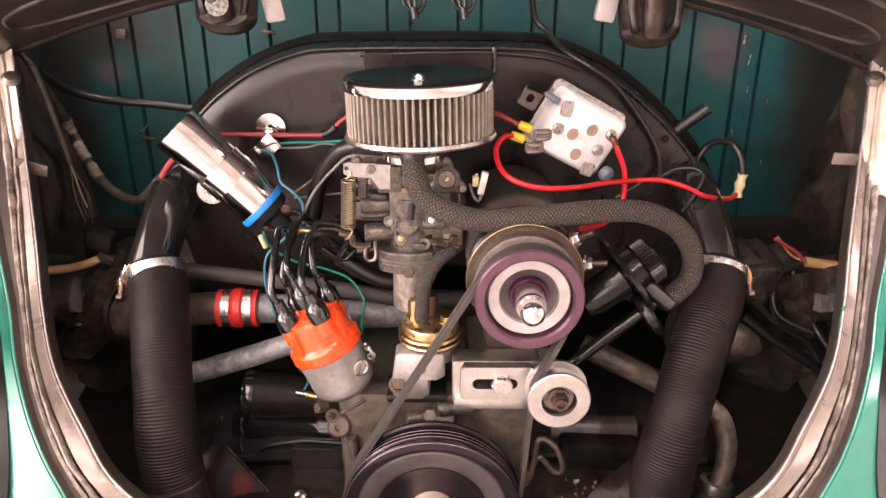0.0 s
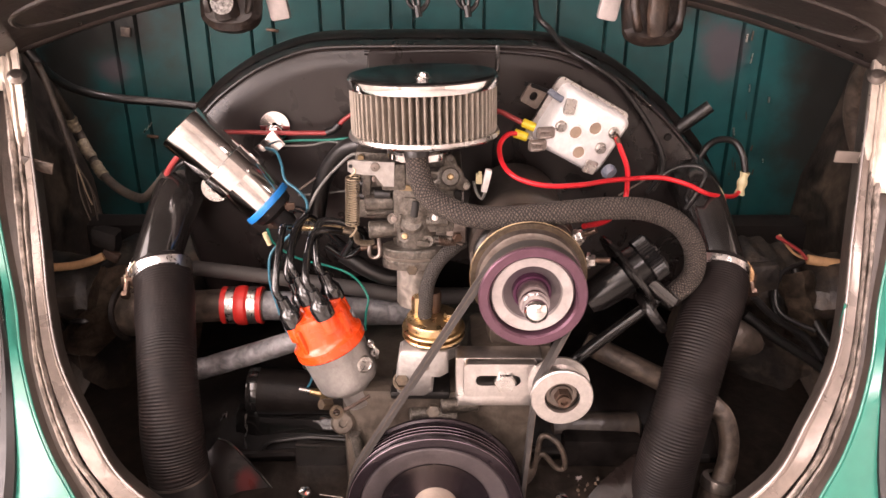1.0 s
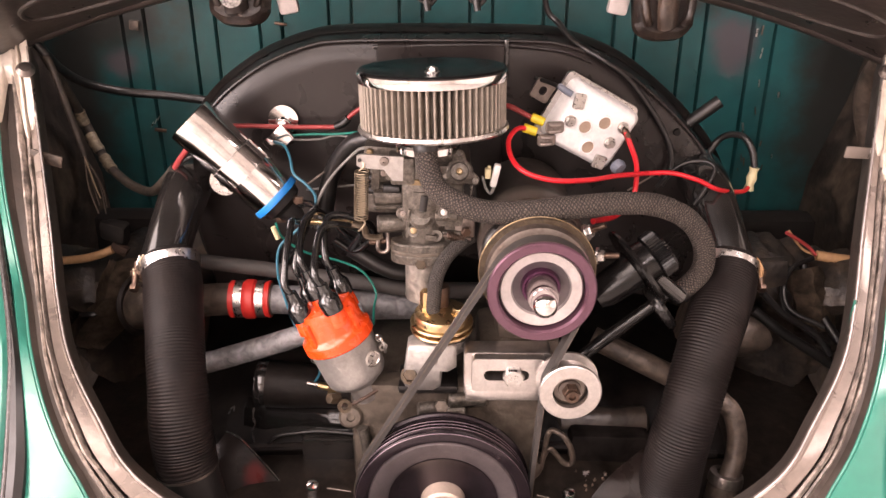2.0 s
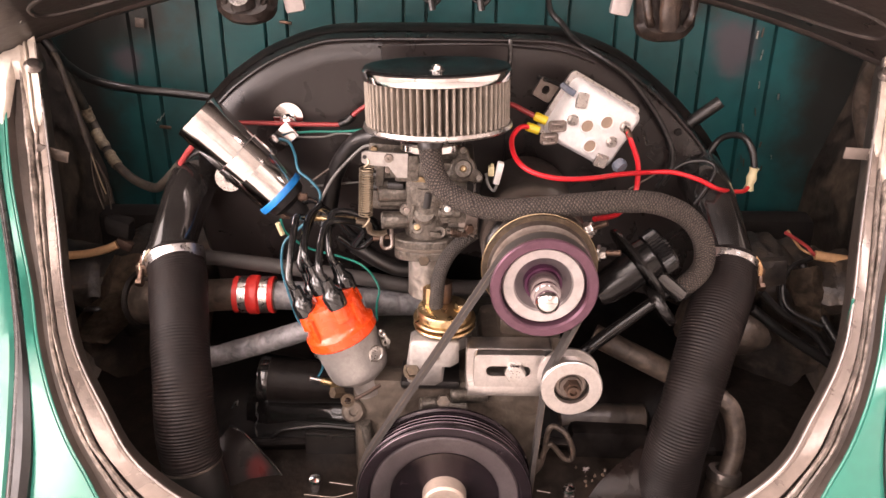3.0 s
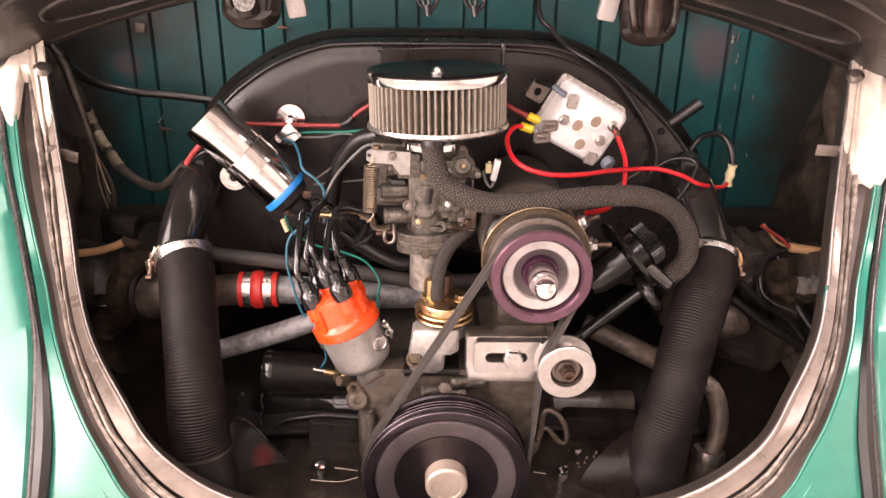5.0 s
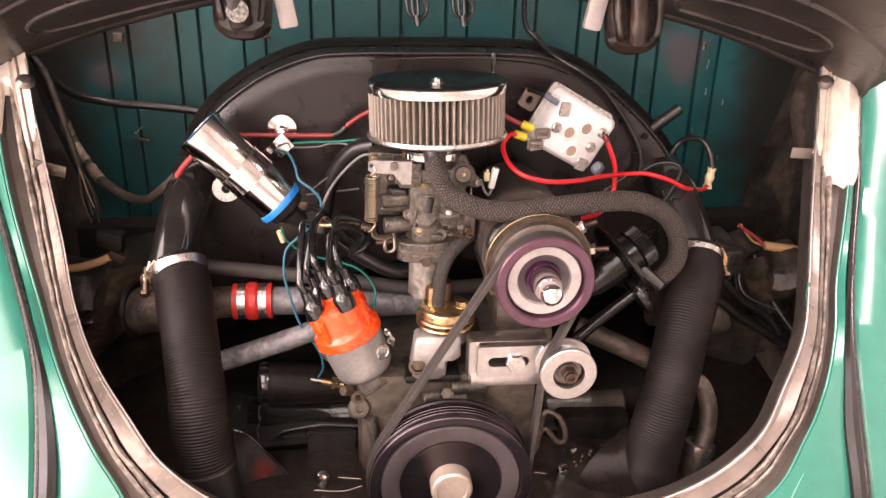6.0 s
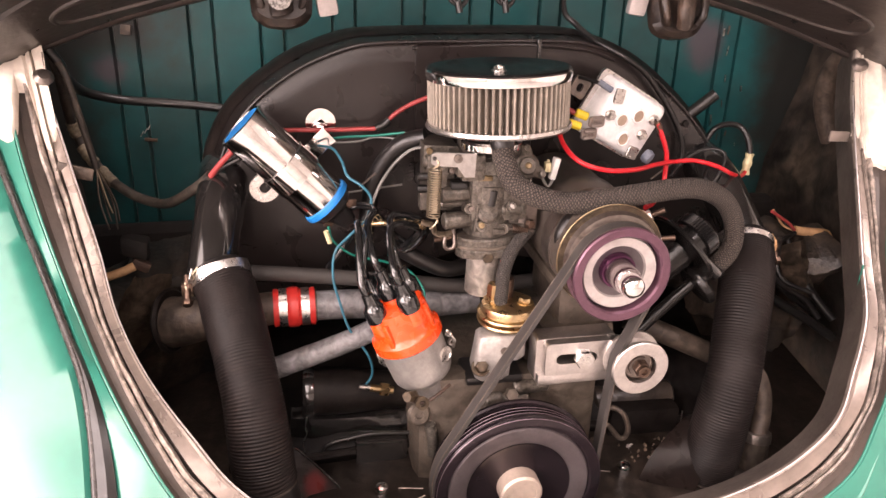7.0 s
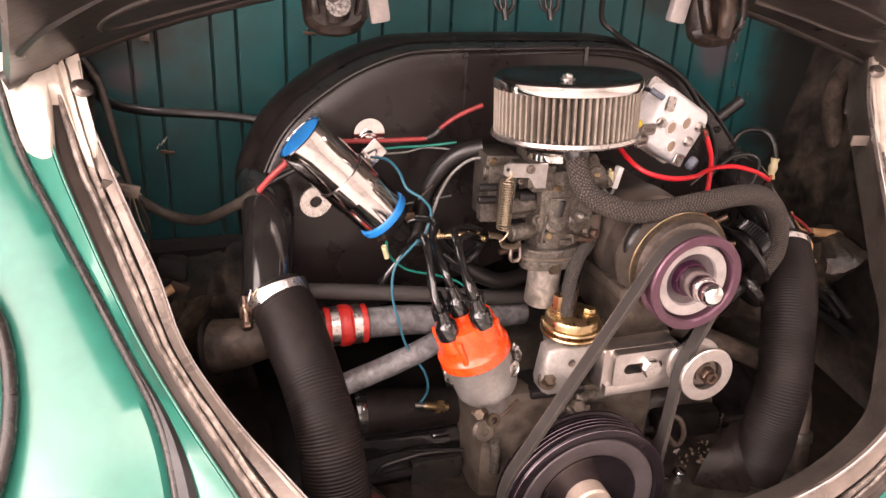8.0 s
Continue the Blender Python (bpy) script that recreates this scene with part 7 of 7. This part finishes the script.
    for pts in ([(-0.223, 0.737, 0.427), (-0.225, 0.737, 0.415), (-0.224, 0.737, 0.405), (-0.228, 0.737, 0.394), (-0.227, 0.737, 0.380)], [(-0.254, 0.742, 0.415), (-0.248, 0.742, 0.425), (-0.247, 0.742, 0.419), (-0.246, 0.742, 0.427)]):
        part("flaked_edge", tube(B(), pts, lambda u: 0.0010 + 0.0006 * math.sin(u * 23), 6, 5, squash=0.5), STEEL, cowl, "flaked bright edge of the tin")
    part("crack_line", tube(B(), [(-0.212, 0.735, 0.377), (-0.200, 0.735, 0.390), (-0.177, 0.735, 0.395), (-0.151, 0.735, 0.398), (-0.110, 0.735, 0.394)], 0.0022, 8, 5), RUBBER, cowl, "thin black wire on the tin")


# ---- hoses, cables and wires ----
def cable(name, pts, r, mat, label, category="wire", group="", segs=10):
    return solo(name, tube(B(), pts, r, segs, 8), mat, label, category, group=group)


def hoses():
    path = [(-0.028, 0.706, 0.741), (-0.026, 0.700, 0.723), (-0.017, 0.693, 0.703), (0.006, 0.685, 0.691), (0.034, 0.682, 0.685), (0.070, 0.680, 0.687), (0.111, 0.684, 0.690), (0.155, 0.696, 0.689), (0.192, 0.709, 0.682), (0.227, 0.723, 0.662), (0.248, 0.731, 0.633), (0.250, 0.731, 0.602), (0.228, 0.724, 0.580)]
    hose = thing("breather_hose", path[-1], "thick braided cloth-covered breather hose over the generator", "hose")
    part("hose", tube(B(), path, 0.0108, 24, 10), CLOTH_HOSE, hose)
    for a, b in ((path[0], path[1]), (path[-1], path[-2])):
        d = (V(b) - V(a)).normalized()
        part("end_collar", lathe(B(), [(0.0100, -0.001), (0.0117, -0.001), (0.0119, 0.003), (0.0112, 0.006)], V(a), d, 24), RUBBER, hose, "dark frayed end of the hose")
    cable("fuel_hose", [(-0.022, 0.700, 0.564), (-0.021, 0.702, 0.584), (-0.018, 0.706, 0.607), (-0.008, 0.715, 0.625), (0.006, 0.725, 0.635), (0.016, 0.735, 0.638)], 0.0072, CLOTH_THIN, "thin braided fuel hose rising from the pump", "hose", segs=16)
    cable("vacuum_hose", [(-0.084, 0.800, 0.721), (-0.106, 0.810, 0.712), (-0.124, 0.820, 0.691), (-0.137, 0.825, 0.664), (-0.143, 0.825, 0.634), (-0.147, 0.820, 0.609)], 0.0095, RUBBER, "black rubber hose behind the carburettor", "hose", segs=16)
    cable("thick_loom", [(-0.113, 0.790, 0.599), (-0.082, 0.785, 0.581), (-0.058, 0.785, 0.573), (-0.027, 0.790, 0.575)], 0.009, RUBBER, "black sleeved cable behind the intake", "cable", segs=14)


def plug_leads():
    ends = [[(-0.1281, 0.7490, 0.6524), (-0.0954, 0.7640, 0.6424), (-0.0864, 0.7790, 0.6205), (-0.1063, 0.7840, 0.5987), (-0.1291, 0.7840, 0.6116)],
            [(-0.1480, 0.7590, 0.6514), (-0.1341, 0.7840, 0.6374), (-0.1182, 0.7940, 0.6135), (-0.1003, 0.7940, 0.6006)],
            [(-0.1638, 0.7290, 0.6485), (-0.1638, 0.7540, 0.6464), (-0.1609, 0.7940, 0.6205), (-0.1907, 0.8040, 0.5748)],
            [(-0.1330, 0.7240, 0.6475), (-0.1182, 0.7390, 0.6485), (-0.0983, 0.7590, 0.6325), (-0.1113, 0.7790, 0.6037)],
            [(-0.1529, 0.7420, 0.6475), (-0.1440, 0.7640, 0.6553), (-0.1539, 0.7840, 0.6533), (-0.1649, 0.7910, 0.6493)]]
    ax = V((-0.36, 0.02, 0.93)).normalized()
    for (p, u, w), rest in zip(PLUG_POSTS, ends):
        a = V(p) + ax * 0.040
        cable("spark_plug_lead", [a, a + ax * 0.02] + rest, 0.0038, BOOT, "glossy black spark plug lead on the distributor cap", "ignition lead", "spark plug leads", 12)


def wires():
    cable("coil_wire", [(-0.244, 0.845, 0.720), (-0.219, 0.852, 0.718), (-0.188, 0.852, 0.717), (-0.151, 0.852, 0.717), (-0.127, 0.850, 0.719), (-0.111, 0.848, 0.733), (-0.094, 0.846, 0.744), (-0.072, 0.842, 0.754)], 0.0025, RED_DULL, "dull red wire along the shroud")
    solo("tape_wrap", tube(B(), [(-0.131, 0.850, 0.718), (-0.122, 0.849, 0.722), (-0.116, 0.848, 0.728)], 0.0045, 10, 4), RUBBER, "black tape round a wire joint", "tape")
    cable("teal_wire", [(-0.195, 0.850, 0.706), (-0.164, 0.854, 0.708), (-0.133, 0.852, 0.709), (-0.100, 0.840, 0.715)], 0.0014, GREEN_WIRE, "thin green wire along the shroud")
    cable("teal_wire", [(-0.189, 0.850, 0.703), (-0.152, 0.855, 0.702), (-0.130, 0.853, 0.707), (-0.097, 0.840, 0.706)], 0.0012, GREY_WIRE, "thin dark wire along the shroud")
    cable("blue_wire", [(-0.195, 0.832, 0.706), (-0.181, 0.815, 0.707), (-0.173, 0.800, 0.698), (-0.168, 0.788, 0.685), (-0.154, 0.780, 0.676), (-0.145, 0.778, 0.662), (-0.150, 0.775, 0.641)], 0.0015, BLUE_WIRE, "thin blue-green wire past the coil")
    cable("blue_wire", [(-0.150, 0.775, 0.641), (-0.171, 0.770, 0.624), (-0.185, 0.765, 0.610), (-0.188, 0.762, 0.582), (-0.182, 0.758, 0.554), (-0.173, 0.755, 0.523), (-0.154, 0.750, 0.492), (-0.149, 0.752, 0.467), (-0.157, 0.755, 0.448)], 0.0014, BLUE_WIRE, "thin blue-green wire down to the sender")
    cable("green_wire", [(-0.190, 0.782, 0.632), (-0.185, 0.785, 0.614), (-0.163, 0.795, 0.592), (-0.127, 0.800, 0.579), (-0.102, 0.795, 0.569), (-0.087, 0.785, 0.550), (-0.088, 0.770, 0.537), (-0.086, 0.740, 0.533)], 0.0013, GREEN_WIRE, "thin green wire from the coil terminal")
    plug = thing("loom_plug", (-0.399, 0.86, 0.575), "black moulded plug on the frayed loom", "connector")
    part("shell", crumple(block(B(), (-0.399, 0.860, 0.588), (0.034, 0.022, 0.026), Matrix.Rotation(radians(18), 3, "Y"), 0.010), 0.004, 50), FELT, plug)
    part("terminal", block(B(), (-0.394, 0.855, 0.568), (0.020, 0.010, 0.012), Matrix.Rotation(radians(30), 3, "Y"), 0.003), RUST, plug, "rusty terminal")
    solo("spade_sleeve", tube(B(), [(-0.193, 0.780, 0.628), (-0.189, 0.782, 0.614)], 0.0028, 10, 4), CREAM, "pale crimp sleeve on the coil wire", "connector")
    cable("throttle_cable", [(-0.082, 0.775, 0.716), (-0.098, 0.795, 0.710), (-0.115, 0.803, 0.694), (-0.132, 0.791, 0.677), (-0.142, 0.781, 0.661), (-0.151, 0.777, 0.639)], 0.0016, GREY_WIRE, "grey sheathed cable to the carburettor", "cable")
    cable("throttle_tube", [(-0.156, 0.790, 0.630), (-0.130, 0.780, 0.634), (-0.108, 0.770, 0.637), (-0.092, 0.755, 0.637)], 0.0032, GOLD, "short brass-coloured throttle cable tube", "tube")
    # heavy red wires of the regulator
    cable("red_cable", [(0.077, 0.793, 0.732), (0.063, 0.785, 0.735), (0.053, 0.770, 0.727), (0.055, 0.745, 0.716), (0.068, 0.730, 0.707), (0.095, 0.725, 0.701), (0.129, 0.735, 0.698), (0.163, 0.765, 0.692), (0.203, 0.800, 0.683)], 0.0026, RED_WIRE, "bright red cable looping under the regulator", "cable")
    cable("red_cable", [(0.203, 0.800, 0.683), (0.229, 0.800, 0.683), (0.255, 0.795, 0.677), (0.279, 0.800, 0.665), (0.321, 0.845, 0.646), (0.336, 0.860, 0.647)], 0.0026, RED_WIRE, "bright red cable running to a crimp joint", "cable")
    cable("red_cable", [(0.173, 0.792, 0.730), (0.180, 0.790, 0.715), (0.187, 0.790, 0.698), (0.189, 0.790, 0.680), (0.186, 0.785, 0.663), (0.165, 0.760, 0.651), (0.133, 0.715, 0.663)], 0.0028, RED_WIRE, "bright red cable from regulator to generator", "cable")
    cable("brown_wire", [(0.079, 0.795, 0.743), (0.067, 0.800, 0.748), (0.054, 0.805, 0.753), (0.038, 0.810, 0.752)], 0.0028, RED_DULL, "brown-red wire behind the air cleaner")
    for a, b in (((0.090, 0.790, 0.740), (0.077, 0.793, 0.745)), ((0.083, 0.790, 0.730), (0.069, 0.793, 0.734))):
        solo("crimp_terminal", rod(B(), a, b, 0.0047, 14, 0.001), YELLOW, "yellow insulated crimp terminal", "terminal", group="yellow crimps")
    solo("crimp_joint", tube(B(), [(0.335, 0.860, 0.643), (0.336, 0.860, 0.655), (0.338, 0.861, 0.669)], lambda u: 0.0052 + 0.0008 * math.cos(u * 12), 14, 6), CREAM, "cream butt joint between red and black wire", "connector")
    cable("black_wire", [(0.338, 0.861, 0.669), (0.335, 0.866, 0.686), (0.328, 0.875, 0.699), (0.318, 0.890, 0.699), (0.307, 0.900, 0.690), (0.296, 0.900, 0.672)], 0.0038, RUBBER, "black wire behind the shroud edge")
    cable("black_wire", [(0.224, 0.840, 0.652), (0.236, 0.835, 0.672), (0.253, 0.835, 0.683), (0.272, 0.830, 0.686), (0.280, 0.822, 0.680), (0.270, 0.812, 0.662), (0.260, 0.812, 0.643)], 0.0022, RUBBER, "thin black wire loop at the shroud edge")
    cable("black_cable", [(0.095, 0.905, 0.90), (0.101, 0.925, 0.837), (0.116, 0.918, 0.818), (0.128, 0.885, 0.805), (0.154, 0.862, 0.791), (0.183, 0.860, 0.772), (0.206, 0.859, 0.746), (0.226, 0.858, 0.718), (0.239, 0.857, 0.693), (0.242, 0.855, 0.670), (0.232, 0.850, 0.652)], 0.0034, RUBBER, "black cable hanging from the lid over the shroud", "cable")
    solo("fuse_pin", rod(B(), (0.188, 0.820, 0.656), (0.221, 0.830, 0.673), 0.0010, 8), DARK_STEEL, "thin bright wire end by the generator", "wire")
    solo("fuse_pin", rod(B(), (-0.156, 0.790, 0.672), (-0.138, 0.800, 0.683), 0.0012, 8), DARK_STEEL, "bright wire end by the coil", "wire")
    cable("shroud_wire", [(-0.164, 0.830, 0.652), (-0.103, 0.840, 0.655)], 0.0012, GREY_WIRE, "thin grey wire on the shroud")
    # loom on the bay's flank
    cable("black_loom", [(-0.464, 0.895, 0.799), (-0.455, 0.900, 0.782), (-0.458, 0.930, 0.762), (-0.450, 0.970, 0.737), (-0.416, 1.000, 0.720), (-0.370, 1.010, 0.713), (-0.314, 1.000, 0.709), (-0.270, 0.980, 0.705)], 0.0055, RUBBER, "black cable loom along the firewall", "cable loom", segs=14)
    cable("taped_loom", [(-0.464, 0.900, 0.798), (-0.462, 0.915, 0.770), (-0.470, 0.960, 0.728), (-0.474, 0.992, 0.690), (-0.462, 0.992, 0.656), (-0.440, 0.965, 0.637), (-0.418, 0.945, 0.626), (-0.395, 0.930, 0.618), (-0.365, 0.905, 0.621), (-0.330, 0.862, 0.652), (-0.308, 0.838, 0.675)], 0.0058, LOOM, "taped dirty cable loom drooping from the corner", "cable loom", segs=14)
    for a, b in (((-0.468, 0.993, 0.666), (-0.453, 0.981, 0.647)), ((-0.446, 0.973, 0.642), (-0.430, 0.955, 0.631)), ((-0.474, 0.988, 0.698), (-0.472, 0.993, 0.680))):
        mid = (V(a) + V(b)) / 2 + V((-0.0006, 0.0, -0.0004))
        solo("tape_wrap", tube(B(), [a, mid, b], lambda u: 0.0070 + 0.0005 * math.sin(u * 17), 12, 6), TAPE, "dirty cream tape round the drooping loom", "tape", group="loom tapes")
    cable("grey_sleeve", [(-0.467, 0.905, 0.802), (-0.459, 0.898, 0.789), (-0.449, 0.890, 0.773), (-0.445, 0.893, 0.744), (-0.440, 0.895, 0.708), (-0.434, 0.895, 0.669)], 0.0038, LOOM, "grey wire sleeve down the side panel", "cable sleeve", segs=12)
    for k in range(5):
        p0, p1 = V((-0.434, 0.895, 0.669)), V((-0.428, 0.895, 0.632))
        w = V(((0.004 * (k - 2)), 0.004 * (k % 2), 0.0))
        low = V((-0.424, 0.895, 0.596)) + V((0.003 * (k - 2), 0, 0.010 * (k % 3)))
        cable("frayed_wire", [p0, p1 + w, low], 0.0010, (DARK_STEEL, DIRTY_PIPE, SPRING, LOOM, DIRTY_PIPE)[k], "thin frayed wire out of a grey sleeve", "wire", "frayed wires", 8)
    cable("pink_wire", [(-0.310, 0.838, 0.673), (-0.297, 0.832, 0.690), (-0.281, 0.826, 0.707)], 0.0032, RED_DULL, "dull red wire end below the coil")
    cable("black_wire", [(-0.318, 0.846, 0.664), (-0.296, 0.836, 0.684), (-0.270, 0.834, 0.697)], 0.0030, RUBBER, "black wire end below the coil")
    cable("tan_sleeve", [(-0.462, 0.835, 0.563), (-0.457, 0.838, 0.560), (-0.432, 0.842, 0.561), (-0.411, 0.845, 0.566), (-0.400, 0.848, 0.570)], 0.0050, TAN, "tan sleeve poking out of the side panel", "cable sleeve", segs=12)
    cable("tan_sleeve", [(0.4800, 0.8630, 0.5446), (0.4749, 0.8660, 0.5507), (0.4534, 0.8700, 0.5528), (0.4340, 0.8730, 0.5549)], 0.0062, TAN, "tan sleeve poking out of the side panel", "cable sleeve", segs=12)
    cable("red_wire_end", [(0.4340, 0.8730, 0.5549), (0.4238, 0.8760, 0.5651), (0.4095, 0.8760, 0.5743), (0.3932, 0.8730, 0.5845)], 0.0022, RED_DULL, "bare-ended red wire from a tan sleeve")
    cable("tan_wire_end", [(0.4350, 0.8750, 0.5539), (0.4217, 0.8780, 0.5590), (0.4115, 0.8780, 0.5682), (0.3972, 0.8760, 0.5855)], 0.0016, TAN, "thin tan wire from a sleeve")
    cable("black_wire", [(0.424, 0.858, 0.558), (0.399, 0.850, 0.550), (0.383, 0.830, 0.534), (0.389, 0.815, 0.512), (0.424, 0.800, 0.498)], 0.003, RUBBER, "black wire drooping in the bay corner")
    cable("black_wire", [(0.346, 0.800, 0.542), (0.377, 0.800, 0.513), (0.413, 0.800, 0.491), (0.433, 0.790, 0.467)], 0.004, RUBBER, "black wire in the bay corner")
    cable("black_wire", [(0.390, 0.870, 0.551), (0.417, 0.860, 0.526), (0.434, 0.840, 0.498), (0.446, 0.820, 0.479)], 0.0026, RUBBER, "black wire in the bay corner")
    cable("corner_pipe", [(0.490, 0.905, 0.790), (0.490, 0.925, 0.773), (0.492, 0.945, 0.748), (0.498, 0.955, 0.715), (0.508, 0.955, 0.685), (0.520, 0.950, 0.655)], 0.0150, DIRTY_PIPE, "dusty brown pipe curving down the bay corner", "pipe", segs=14)
    cable("corner_pipe", [(0.493, 0.895, 0.769), (0.492, 0.910, 0.754), (0.494, 0.920, 0.734), (0.495, 0.920, 0.707)], 0.006, LOOM, "dirty cable curving down the bay corner", "pipe", segs=14)
    for pts, r in (([(0.348, 0.820, 0.509), (0.385, 0.810, 0.483), (0.426, 0.800, 0.459), (0.462, 0.790, 0.435)], 0.006), ([(0.414, 0.860, 0.553), (0.418, 0.850, 0.532), (0.430, 0.840, 0.506), (0.445, 0.820, 0.481), (0.464, 0.800, 0.457)], 0.0055), ([(0.393, 0.860, 0.547), (0.389, 0.850, 0.528), (0.393, 0.840, 0.501), (0.410, 0.830, 0.484), (0.446, 0.820, 0.457)], 0.0035)):
        cable("black_hose", pts, r, RUBBER, "dark rubber hose crossing the bay corner", "hose", "corner hoses", 14)
    for k, pts in enumerate(([(-0.332, 0.752, 0.584), (-0.331, 0.748, 0.597), (-0.328, 0.752, 0.607)], [(-0.329, 0.748, 0.579), (-0.334, 0.745, 0.585), (-0.336, 0.750, 0.593)], [(-0.326, 0.746, 0.590), (-0.323, 0.744, 0.581), (-0.330, 0.747, 0.574)], [(-0.325, 0.748, 0.592), (-0.327, 0.745, 0.603), (-0.322, 0.748, 0.610)])):
        cable("clamp_wire", pts, 0.0011, (STEEL, SPRING, DARK_STEEL, SPRING)[k], "thin twisted wire end at the duct clamp", "wire", "clamp wires", 8)
    cable("clamp_tail", [(0.312, 0.752, 0.607), (0.319, 0.750, 0.595), (0.319, 0.752, 0.577)], 0.0022, TAN, "frayed strap end at the duct clamp")


SHIELD = surface("brown_black_enamel", (0.016, 0.0115, 0.010), 0.30, worn=(0.032, 0.022, 0.019), amount=0.7, coarse=9, fine=120, bump=0.08, spec=0.25)
RED_REFLECT_SHIELD = surface("brown_black_enamel_red_reflection", (0.016, 0.0115, 0.010), 0.30, worn=(0.032, 0.022, 0.019), amount=0.7, coarse=9, fine=120, bump=0.08, spec=0.25)
TAPE = surface("dirty_cream_tape", (0.26, 0.215, 0.145), 0.5, worn=(0.06, 0.048, 0.036), amount=0.9, coarse=50, fine=240, bump=0.4, grime=0.5)
LOOM = surface("dirty_loom_tape", (0.075, 0.06, 0.046), 0.55, worn=(0.012, 0.0105, 0.010), amount=0.95, coarse=60, fine=240, bump=0.3)
pipes()
tins()
hoses()
plug_leads()
wires()
